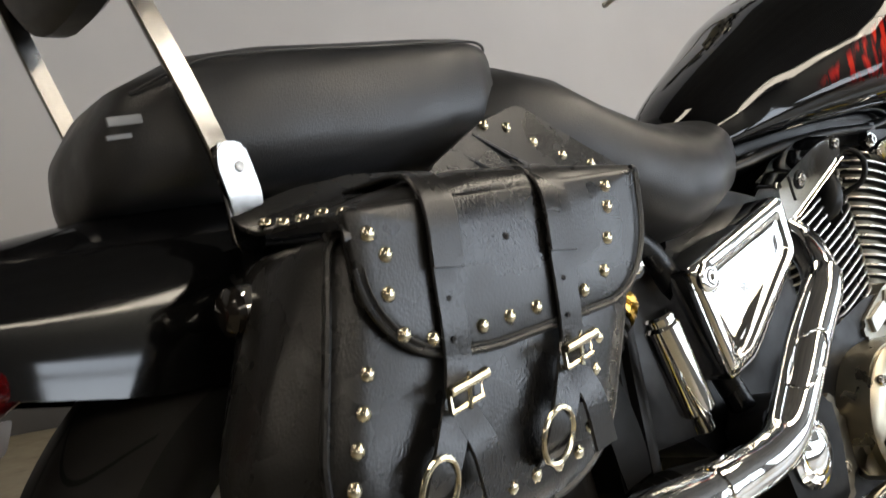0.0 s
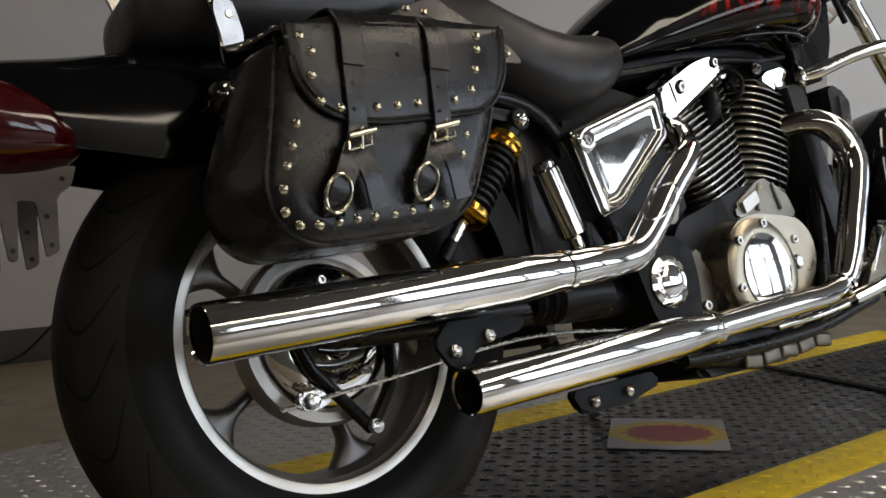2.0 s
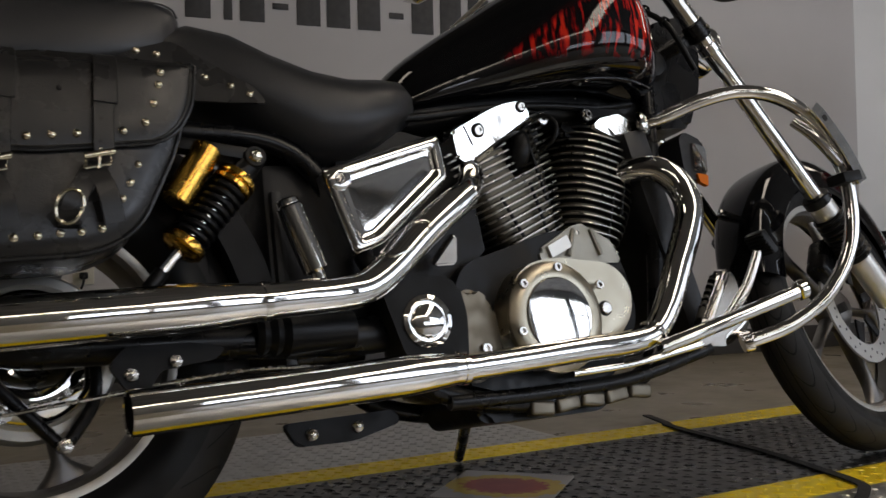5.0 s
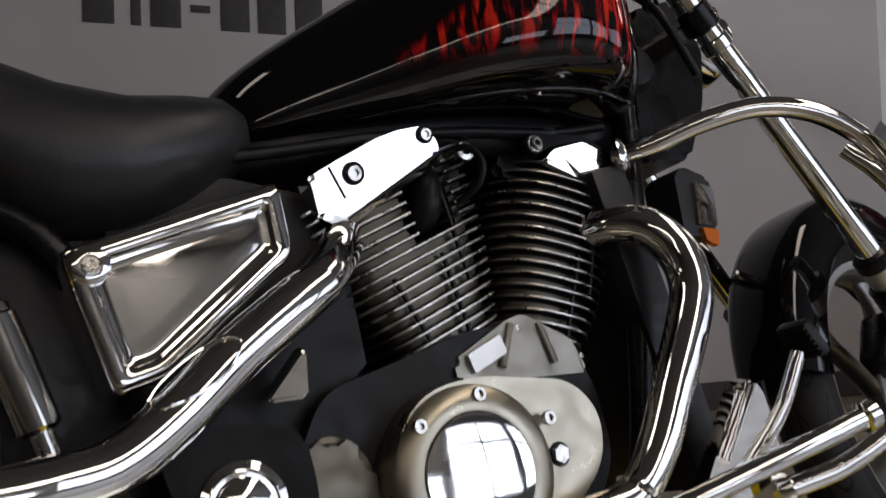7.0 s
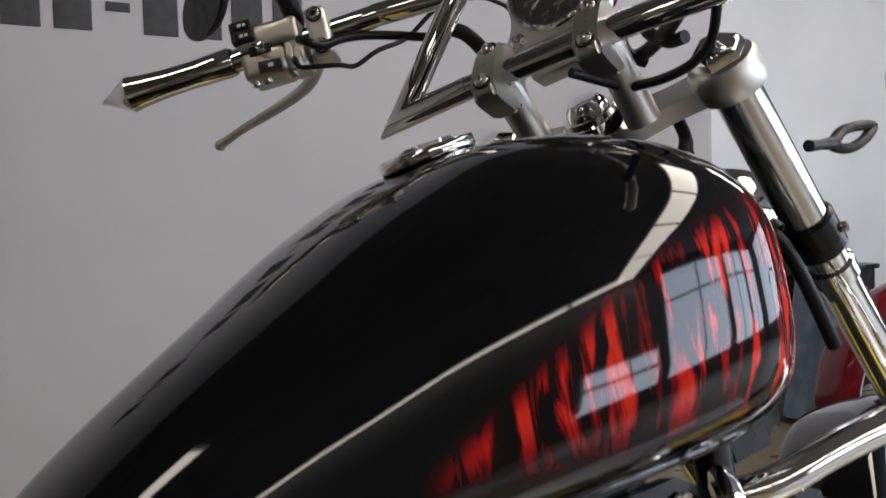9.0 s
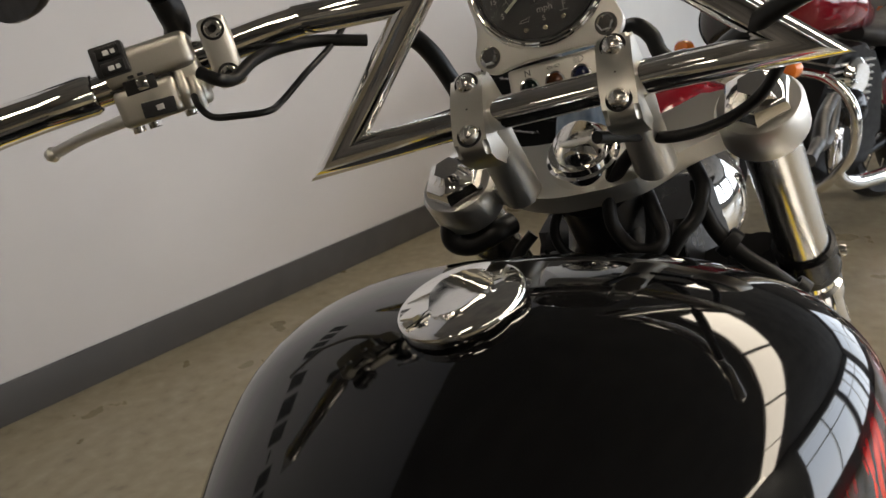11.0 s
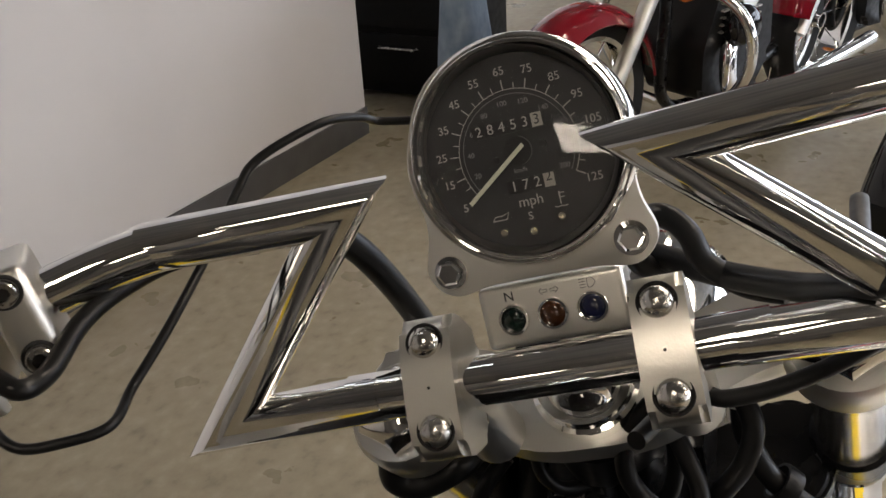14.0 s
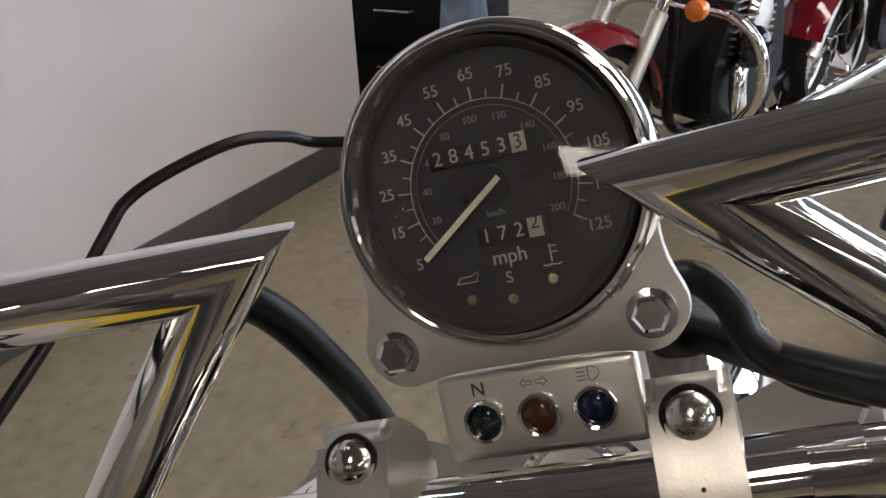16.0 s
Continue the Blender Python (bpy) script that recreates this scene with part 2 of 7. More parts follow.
def box(center, size, bevel=0.003, turn=None, seg=2):
    bm = bmesh.new()
    bmesh.ops.create_cube(bm, size=1.0, matrix=Matrix.Diagonal((*size, 1)))
    if bevel:
        bmesh.ops.bevel(bm, geom=bm.edges[:], offset=bevel, segments=seg, affect="EDGES", profile=0.6)
    m = Matrix.Translation(center) @ (turn.to_4x4() if turn is not None else Matrix())
    bmesh.ops.transform(bm, matrix=m, verts=bm.verts)
    return bm


def slab(outline, y0, y1, bevel=0.002, seg=2, plane="xz"):
    """An outline in the x-z plane, given thickness from y0 to y1."""
    bm = bmesh.new()
    put = {"xz": lambda a, b, h: (a, h, b), "xy": lambda a, b, h: (a, b, h), "yz": lambda a, b, h: (h, a, b)}[plane]
    lo = [bm.verts.new(put(a, b, y0)) for a, b in outline]
    hi = [bm.verts.new(put(a, b, y1)) for a, b in outline]
    bm.faces.new(lo)
    bm.faces.new(hi[::-1])
    k = len(lo)
    for i in range(k):
        bm.faces.new((lo[i], hi[i], hi[(i + 1) % k], lo[(i + 1) % k]))
    if bevel:
        rim = [e for e in bm.edges if not (abs((e.verts[0].co - e.verts[1].co).dot(Vector(put(0, 0, 1)))) > 1e-5)]
        bmesh.ops.bevel(bm, geom=rim, offset=bevel, segments=seg, affect="EDGES")
    return bm


def rounded(corners, r, n=5):
    """The corners of a polygon, rounded off by r (a number or one per corner)."""
    out = []
    k = len(corners)
    for i, c in enumerate(corners):
        c = Vector(c)
        a, b = Vector(corners[i - 1]) - c, Vector(corners[(i + 1) % k]) - c
        ri = min(r[i] if isinstance(r, (list, tuple)) else r, a.length * 0.49, b.length * 0.49)
        p, q = c + a.normalized() * ri, c + b.normalized() * ri
        for j in range(n + 1):
            t = j / n
            out.append(tuple((1 - t) ** 2 * p + 2 * t * (1 - t) * c + t * t * q))
    return out


def loft(rings, cap=True):
    bm = bmesh.new()
    vs = [[bm.verts.new(p) for p in ring] for ring in rings]
    n = len(vs[0])
    for a, b in zip(vs, vs[1:]):
        for k in range(n):
            bm.faces.new((a[k], b[k], b[(k + 1) % n], a[(k + 1) % n]))
    if cap:
        bm.faces.new(vs[0][::-1])
        bm.faces.new(vs[-1])
    return bm


def oval(x, half, low, high, n=32, top=2.4, bottom=2.4, mid=None, lean=0.0):
    """A section across the bike at x: half width, lower and upper edge, squareness above and below the widest line."""
    mid = (low + high) / 2 if mid is None else mid
    ring = []
    for k in range(n):
        a = 2 * math.pi * k / n
        c, s = math.cos(a), math.sin(a)
        e = top if s >= 0 else bottom
        y = half * math.copysign(abs(c) ** (2 / e), c)
        dz = abs(s) ** (2 / e)
        z = mid + (high - mid) * dz if s >= 0 else mid - (mid - low) * dz
        ring.append(Vector((x + lean * (z - mid), y, z)))
    return ring


def mesh_text(text, size, material, parent, m, name="lettering", depth=0.0004, align="CENTER"):
    cu = bpy.data.curves.new("tmp_text", "FONT")
    cu.body, cu.size, cu.align_x, cu.align_y, cu.extrude = text, size, align, "CENTER", depth
    ob = bpy.data.objects.new("tmp_text", cu)
    scene.collection.objects.link(ob)
    dg = bpy.context.evaluated_depsgraph_get()
    me = bpy.data.meshes.new_from_object(ob.evaluated_get(dg))
    bpy.data.objects.remove(ob)
    me.transform(m)
    me.materials.clear()
    me.materials.append(material)
    o = new(name, me)
    o.parent = parent
    return o


# ---- the room ----
def plain(name, verts, faces, material, kind="structure", label=""):
    me = bpy.data.meshes.new(name)
    me.from_pydata(verts, [], faces)
    me.materials.append(material)
    return tagged(new(name, me), label, "", "", kind)


def solid(name, lo, hi, material, m=None, label="", bevel=0.0):
    c = [(a + b) / 2 for a, b in zip(lo, hi)]
    ob = finish(name, box(c, [b - a for a, b in zip(lo, hi)], bevel), material)
    if m is not None:
        ob.matrix_world = m
    return tagged(ob, label, "", "", "structure")


WALLPAINT = mat("grey_wall_paint", (0.50, 0.485, 0.48), 0.55)
vary(WALLPAINT, 1.3, (0.47, 0.455, 0.45), (0.53, 0.515, 0.51), 5, (1, 1, 1), "Base Color")
bump(WALLPAINT, [(noise_tex(WALLPAINT, 160, 3).outputs["Fac"], 1.0)], 0.12, 0.001)
BASEVINYL = mat("dark_cove_base", (0.055, 0.052, 0.05), 0.5)
vary(BASEVINYL, 8, 0.4, 0.6)
CEIL = mat("grey_tile_ceiling", (0.28, 0.27, 0.25), 0.9)
vary(CEIL, 3, (0.11, 0.105, 0.10), (0.19, 0.18, 0.165), 5, (1, 1, 1), "Base Color")
PALEPAINT = mat("white_wall_paint", (0.78, 0.78, 0.77), 0.55)
vary(PALEPAINT, 1.2, (0.72, 0.72, 0.71), (0.82, 0.82, 0.81), 5, (1, 1, 1), "Base Color")
SHOPWALL = mat("dark_panelled_wall", (0.14, 0.12, 0.10), 0.7)
vary(SHOPWALL, 2, (0.06, 0.055, 0.05), (0.13, 0.12, 0.11), 5, (1, 1, 1), "Base Color")
TILE = mat("mottled_vinyl_tile", (0.33, 0.28, 0.19), 0.4)
tn, tl, tb = nodes_of(TILE)
t1 = noise_tex(TILE, 22, 6, (1.0, 1.2, 1.0))
r1 = ramp(TILE, t1.outputs["Fac"], [(0.26, (0.165, 0.14, 0.095)), (0.40, (0.222, 0.192, 0.133)), (0.58, (0.252, 0.219, 0.154)), (0.74, (0.29, 0.257, 0.186))])
tl.new(r1.outputs["Color"], tb.inputs["Base Color"])
vary(TILE, 5, 0.25, 0.45)
YELLOW = mat("yellow_safety_paint", (0.85, 0.6, 0.01), 0.4)
vary(YELLOW, 25, (0.78, 0.55, 0.008), (0.92, 0.69, 0.012), 5, (1, 1, 1), "Base Color")
PLATE = mat("dark_tread_plate", (0.05, 0.049, 0.048), 0.3, 0.6)
vary(PLATE, 20, 0.22, 0.42)
PLATE_BRIGHT = mat("bare_tread_plate", (0.56, 0.56, 0.55), 0.35, 1.0)
vary(PLATE_BRIGHT, 20, 0.28, 0.5)

# The back wall runs at a slight angle to the motorcycle.
WALL = Matrix.Translation((0.14, 2.38, 0)) @ Matrix.Rotation(radians(-7.3), 4, "Z")
floor = solid("floor", (-6.5, -6.5, -0.1), (9.5, 6.5, -0.012), TILE, None, "mottled tan vinyl tile shop floor")
wall_n = solid("wall_north", (-6.2, 0.0, -0.02), (4.15, 0.2, 3.4), WALLPAINT, WALL, "plain grey painted wall with dark lettering")
wall_n2 = solid("wall_north_far", (4.15, 0.9, -0.02), (9.2, 1.1, 3.4), PALEPAINT, WALL, "pale painted wall set back behind a corner")
wall_ret = solid("wall_return", (4.15, 0.2, -0.02), (4.35, 0.9, 3.4), WALLPAINT, WALL, "short return of the painted wall")
baseboard = solid("baseboard", (-6.2, -0.012, -0.012), (4.15, -0.001, 0.105), BASEVINYL, WALL, "dark vinyl cove base along the wall", 0.003)
ceiling = solid("ceiling", (-6.5, -6.5, 3.2), (9.5, 6.5, 3.3), CEIL, None, "dark painted shop ceiling")
wall_w = solid("wall_west", (-6.5, -6.5, -0.02), (-6.3, 6.5, 3.3), SHOPWALL, None, "dark panelled shop wall")
for nm, lo, hi in (("wall_east", (9.3, -1.4, -0.02), (9.5, 6.5, 3.3)), ("wall_east_pier", (9.3, -6.5, -0.02), (9.5, -4.3, 3.3)),
                   ("wall_east_sill", (9.3, -4.3, -0.02), (9.5, -1.4, 0.6)), ("wall_east_head", (9.3, -4.3, 2.9), (9.5, -1.4, 3.3))):
    solid(nm, lo, hi, SHOPWALL, None, "dark panelled shop wall")

WHITEWALL = mat("pale_grey_wall_paint", (0.46, 0.48, 0.50), 0.6)
vary(WHITEWALL, 1.5, (0.42, 0.44, 0.465), (0.50, 0.52, 0.54), 5, (1, 1, 1), "Base Color")

# The south wall behind the camera has a band of tall shop windows.
DARKSILL = mat("grey_green_panelling", (0.16, 0.17, 0.18), 0.5)
vary(DARKSILL, 5, (0.13, 0.14, 0.15), (0.19, 0.20, 0.21), 5, (1, 1, 6), "Base Color")


def shop_window(number, wide, m, power=62, zs=0.6, zt=2.9):
    """A glazed opening, wide along its own x, that looks along its own +y into the shop."""
    w = empty("window_%d" % number, "tall aluminium-framed shop window with daylight outside", "window", m, "", "structure")
    mid_z, tall = (zs + zt) / 2, zt - zs
    fr = join(box((-wide / 2 + 0.03, 0, mid_z), (0.06, 0.08, tall)), box((wide / 2 - 0.03, 0, mid_z), (0.06, 0.08, tall)),
              box((0, 0, zs + 0.03), (wide, 0.08, 0.06)), box((0, 0, zt - 0.03), (wide, 0.08, 0.06)),
              box((0, 0, mid_z), (0.05, 0.07, tall)), box((0, 0, zs + 0.67 * tall), (wide, 0.07, 0.05)))
    part("window_frame", fr, SATIN, w)
    la = bpy.data.lights.new("window_daylight", "AREA")
    la.shape, la.size, la.size_y, la.energy, la.color = "RECTANGLE", wide - 0.1, tall - 0.1, wide * power, (0.80, 0.89, 1.0)
    lo = new("window_daylight", la)
    lo.matrix_world = look(m @ Vector((0, -0.06, mid_z)), m @ Vector((0, 5, mid_z)))


def south_wall():
    y0, y1 = -5.0, -4.8
    wins = [(0.45, 2.35, 1.5), (2.6, 5.3, 2.9), (5.55, 7.35, 2.9), (7.5, 9.2, 2.9)]
    zs, zt = 0.6, 2.9
    solid("wall_south_low_head", (0.45, y0, 1.5), (2.35, y1, zt), DARKSILL, None, "grey panelled wall above the low shop window")
    solid("wall_south_sill", (-6.4, y0, -0.02), (9.4, y1, zs), DARKSILL, None, "grey panelled wall below the shop windows")
    solid("wall_south_head", (-6.4, y0, zt), (9.4, y1, 3.3), DARKSILL, None, "grey panelled wall above the shop windows")
    x = -6.4
    for i, (a, b, top_z) in enumerate(wins):
        solid("wall_south_pier_%d" % (i + 1), (x, y0, zs), (a, y1, zt), DARKSILL, None, "grey pier between shop windows")
        shop_window(i + 1, b - a, pose((a + b) / 2, y0 + 0.1, 0), 27 * (top_z - zs), zs, top_z)
        x = b
    solid("wall_south_pier_5", (x, y0, zs), (9.4, y1, zt), DARKSILL, None, "grey pier between shop windows")


south_wall()
shop_window(5, 2.9, pose(9.4, -2.85, 0, 0, 0, 90), 38)

# Rows of fluorescent fittings under the ceiling.
TUBE = mat("warm_diffuser", (0.9, 0.9, 0.85), 0.5, 0, 0, (1.0, 0.89, 0.72), 18.0)
HOUSING = mat("white_enamel_housing", (0.7, 0.7, 0.68), 0.4)


def ceiling_light(x, y, wide, long=1.22):
    e = empty("ceiling_light", "long white ceiling light with a warm glowing diffuser, switched on", "ceiling light", pose(x, y, 3.1), "ceiling lights")
    part("housing", box((0, 0, 0.055), (long, wide + 0.06, 0.07), 0.01), HOUSING, e)
    part("diffuser", box((0, 0, 0.012), (long - 0.04, wide, 0.02), 0.006), TUBE, e)
    return e


first_light = ceiling_light(-3.0, -4.45, 0.30)
for k in range(1, 4):
    copy_thing(first_light, pose(-3.0 + 1.26 * k, -4.45, 3.1))
broad_light = ceiling_light(1.62, -4.0, 0.62)
broad_light.matrix_world = pose(1.62, -4.0, 3.1, 0, 0, 68)
for k in range(1, 4):
    copy_thing(broad_light, pose(1.62 + 0.47 * k, -4.0 + 1.17 * k, 3.1, 0, 0, 68))
west_light = ceiling_light(-5.6, 1.0, 0.50, 0.72)
mid_light = ceiling_light(-1.0, 0.1, 0.32)
# The two at x 5.6 and 7.0 are added fill to brighten the far wall.
for x, y in [(-5.3, -0.7), (5.6, 0.6), (7.0, 0.6)]:
    copy_thing(mid_light, pose(x, y, 3.1))


# The tread-plate deck under the motorcycle: a dark centre between yellow edges, a bare side plate.
def deck():
    def tread(x0, x1, y0, y1, z):
        bm = bmesh.new()
        step = 0.042
        k = 0
        verts, faces = [], []
        yy = y0 + 0.012
        row = 0
        while yy < y1 - 0.008:
            xx = x0 + 0.012 + (row % 2) * step / 2
            while xx < x1 - 0.01:
                ang = radians(45 if row % 2 else -45)
                c, s = math.cos(ang), math.sin(ang)
                b = len(verts)
                for (u, v, h) in ((-0.0135, 0, 0), (0, -0.005, 0), (0.0135, 0, 0), (0, 0.005, 0), (-0.006, 0, 0.0024), (0.006, 0, 0.0024)):
                    verts.append((xx + u * c - v * s, yy + u * s + v * c, z + h))
                faces += [(b, b + 1, b + 4), (b + 1, b + 5, b + 4), (b + 1, b + 2, b + 5), (b + 2, b + 3, b + 5), (b + 3, b + 4, b + 5), (b + 3, b, b + 4)]
                xx += step
                k += 1
            yy += step / 2
            row += 1
            k = row // 2
        me = bpy.data.meshes.new("tread")
        me.from_pydata(verts, [], faces)
        return me

    lift = empty("lift_deck", "low tread-plate lift deck with yellow safety edges", "lift deck")
    spans = [("centre_plate", -0.086, 0.475, PLATE), ("yellow_edge", -0.205, -0.086, YELLOW), ("yellow_edge", 0.475, 0.592, YELLOW), ("side_plate", -0.75, -0.205, PLATE_BRIGHT), ("side_plate", 0.592, 1.10, PLATE_BRIGHT)]
    for nm, a, b, m in spans:
        x0, x1 = (-0.75, 1.35) if a > 0.5 else (-0.75, 2.46)
        p = part(nm, box(((x0 + x1) / 2, (a + b) / 2, -0.006), (x1 - x0, b - a, 0.012), 0.0015), m, lift)
        me = tread(x0, x1, a, b, -0.0002)
        me.materials.append(m)
        o = new("raised_tread", me)
        o.parent = p
        tagged(o, "", "", "", "stuff")


deck()


# ---- the motorcycle: its own frame has x forward, y to its left, z up; it leans on its side stand ----
SIZE = 1.012
LEAN = Matrix.Rotation(radians(-12), 4, "X") @ Matrix.Scale(SIZE, 4)
moto = empty("motorcycle", "black cruiser motorcycle with red tank flames leaning on its stand", "motorcycle", LEAN)
RAKE = radians(33.3)
XF = 1.788
PIVOT = Matrix.Translation((XF + 0.155, 0, 0))
STEER = PIVOT @ Matrix.Rotation(0.271, 4, Vector((-math.sin(RAKE), 0, math.cos(RAKE)))) @ PIVOT.inverted()
FORE = Matrix.Scale(1 / SIZE, 4) @ STEER


def fore(bm):
    """Turns a piece of the front end with the handlebar."""
    bmesh.ops.transform(bm, matrix=FORE, verts=bm.verts)
    return bm


def hexbolt(at, axis, r=0.008, h=0.006, washer=True):
    a = Vector(axis).normalized()
    b = lathe([(0, h), (r * 0.86, h), (r, h * 0.75), (r, 0)], at, a, 6)
    if washer:
        b = join(b, lathe([(r * 1.35, 0), (r * 1.35, h * 0.25), (r, h * 0.3)], at, a, 20))
    return b


def capbolt(at, axis, r=0.006, h=0.006):
    return lathe([(0, h * 0.4), (r * 0.5, h * 0.4), (r * 0.55, h), (r * 0.9, h), (r, h * 0.85), (r, 0)], at, axis, 18)


def dome(at, axis, r=0.006, h=0.005, n=14):
    return lathe([(0, h), (r * 0.5, h * 0.87), (r * 0.86, h * 0.5), (r, 0)], at, axis, n)


# wheels -------------------------------------------------------------------------
def wheel(name, center, tyre_r, tyre_w, lip_r, rim_w, turn, spokes, label):
    c = Vector(center)
    hold = empty(name, label, "")
    hold.parent = moto
    w = tyre_w / 2
    prof = []
    side_r = lip_r - 0.006
    for k in range(41):
        a = math.pi * k / 40
        h = -math.cos(a)
        y = w * math.copysign(abs(h) ** 0.85, h)
        r = side_r + (tyre_r - side_r) * (math.sin(a) ** 0.72)
        f = min(1.0, max(0.0, (r - side_r) / 0.035))
        y = math.copysign(min(abs(y), rim_w / 2 - 0.002 + (w - rim_w / 2) * math.sqrt(f)), y)
        prof.append((r, y))
    t = lathe(prof, c, (0, 1, 0), 96, True)
    half = rim_w / 2
    rim = lathe([(lip_r - 0.02, -half + 0.012), (lip_r - 0.006, -half + 0.004), (lip_r - 0.003, -half - 0.002), (lip_r, -half), (lip_r + 0.001, -half + 0.006), (lip_r - 0.012, -half + 0.014),
                 (lip_r - 0.012, half - 0.014), (lip_r + 0.001, half - 0.006), (lip_r, half), (lip_r - 0.003, half + 0.002), (lip_r - 0.006, half - 0.004), (lip_r - 0.02, half - 0.012), (lip_r - 0.026, half - 0.03), (lip_r - 0.026, -half + 0.03), (lip_r - 0.02, -half + 0.012)], c, (0, 1, 0), 96)
    lips = [lathe([(lip_r - 0.014, s * (half + 0.0005)), (lip_r - 0.008, s * (half + 0.003)), (lip_r, s * (half + 0.003)), (lip_r + 0.003, s * (half + 0.0005)), (lip_r + 0.001, s * (half - 0.004)), (lip_r - 0.014, s * (half + 0.0005))], c, (0, 1, 0), 96) for s in (-1, 1)]
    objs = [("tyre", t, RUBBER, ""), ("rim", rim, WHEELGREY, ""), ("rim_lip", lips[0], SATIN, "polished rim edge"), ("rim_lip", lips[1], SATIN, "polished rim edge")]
    hub_r = 0.055
    for k in range(spokes):
        a = 2 * math.pi * (k + 0.28) / spokes
        m = Matrix.Translation(c) @ Matrix.Rotation(a, 4, "Y")
        # a cast spoke that forks into a flared foot at the rim
        L = lip_r - 0.022
        rings = []
        for i in range(15):
            f = i / 14
            r = hub_r * 0.8 + (L - hub_r * 0.8) * f
            wd = 0.0115 - 0.003 * math.sin(math.pi * min(f * 1.3, 1)) + 0.045 * max(0, f - 0.72) ** 1.5 / 0.28 ** 1.5
            th = 0.021 - 0.006 * f
            rings.append([Vector((math.cos(q) * wd, math.sin(q) * th, r)) for q in (2 * math.pi * j / 14 for j in range(14))])
        s = loft(rings)
        bmesh.ops.transform(s, matrix=m, verts=s.verts)
        objs.append(("spoke", s, WHEELGREY, ""))
    objs.append(("hub", lathe([(0.0, -half), (0.03, -half), (0.045, -half + 0.01), (hub_r, -half + 0.03), (hub_r, half - 0.03), (0.045, half - 0.01), (0, half)], c, (0, 1, 0), 40), WHEELGREY, ""))
    for nm, b, m, lb in objs:
        if turn:
            fore(b)
        part(nm, b, m, hold, lb)
    return hold


RC = Vector((0, 0, 0.332))
rear = wheel("rear_wheel", RC, 0.33, 0.172, 0.208, 0.112, False, 5, "cast rear wheel with a wide tyre")
# drum brake with its chromed cover, arm and rod
drum = lathe([(0.0, -0.072), (0.03, -0.075), (0.036, -0.085), (0.052, -0.088), (0.06, -0.08), (0.085, -0.078), (0.094, -0.07), (0.096, -0.05), (0.09, -0.03), (0.0, -0.03)], RC, (0, 1, 0), 56)
part("brake_drum", drum, CHROME, rear, "chromed drum brake cover")
for k in range(5):
    a = 2 * math.pi * (k + 0.3) / 5
    part("bolt", capbolt(RC + Vector((0.072 * math.cos(a), -0.079, 0.072 * math.sin(a))), (0, -1, 0), 0.006, 0.006), STEEL, rear)
part("valve_stem", rod(RC + Vector((-0.185, -0.03, 0.055)), RC + Vector((-0.155, -0.045, 0.046)), 0.0045, 10), HOSE, rear)
drumring = lathe([(0.097, -0.060), (0.103, -0.066), (0.116, -0.064), (0.121, -0.055), (0.121, -0.03), (0.1, -0.02)], RC, (0, 1, 0), 56)
part("drum_ring", drumring, SATIN, rear)

FC = Vector((XF, 0, 0.339))
front = wheel("front_wheel", FC, 0.338, 0.108, 0.258, 0.07, True, 5, "cast front wheel with a narrow tyre")


def rotor():
    bm = lathe([(0.105, -0.056), (0.105, -0.061), (0.148, -0.061), (0.148, -0.056), (0.105, -0.056)], FC, (0, 1, 0), 72)
    part("brake_disc", fore(bm), SATIN, front, "drilled steel brake disc")
    for k in range(40):
        a = 2 * math.pi * k / 40
        r = 0.116 + 0.01 * (k % 3)
        part("disc_hole", fore(lathe([(0, 0.0004), (0.0032, 0.0004), (0.0032, 0)], FC + Vector((r * math.cos(a), -0.061, r * math.sin(a))), (0, -1, 0), 8)), SOOTSHADE, front)
    for a in (2 * math.pi * (k + 0.2) / 6 for k in range(6)):
        part("disc_carrier", fore(box(FC + Vector((0.078 * math.cos(a), -0.057, 0.078 * math.sin(a))), (0.06, 0.006, 0.022), 0.002, Matrix.Rotation(-a, 3, "Y"))), BLOCK, front)


rotor()


# rear fender, light and plate bracket ----------------------------------------------
FEND = [(0.22, 0.10, 0.57, 0.69), (0.1, 0.104, 0.565, 0.73), (0.0, 0.105, 0.565, 0.742), (-0.1, 0.104, 0.565, 0.742), (-0.2, 0.101, 0.568, 0.727), (-0.29, 0.097, 0.583, 0.713), (-0.37, 0.09, 0.60, 0.706), (-0.43, 0.08, 0.625, 0.698), (-0.47, 0.062, 0.65, 0.688)]


def rear_fender():
    """An arched sheet over the rear tyre that runs out straight into the tail."""
    xs = np.linspace(0.22, -0.47, 30)
    cols = list(zip(*FEND[::-1]))
    rings = []
    for x in xs:
        hw, lo, hi = (float(np.interp(x, cols[0], cols[k])) for k in (1, 2, 3))
        out, inn = [], []
        for j in range(25):
            a = math.pi * j / 24
            cy, sz = math.cos(a), math.sin(a)
            y = hw * math.copysign(abs(cy) ** 0.72, cy) * (1 - 0.10 * (1 - sz) ** 2)
            z = lo + (hi - lo) * sz ** 0.8
            out.append(Vector((x, y, z)))
            inn.append(Vector((x, y * 0.96, lo + (z - lo) * 0.965)))
        rings.append(out + inn[::-1])
    return loft(rings)


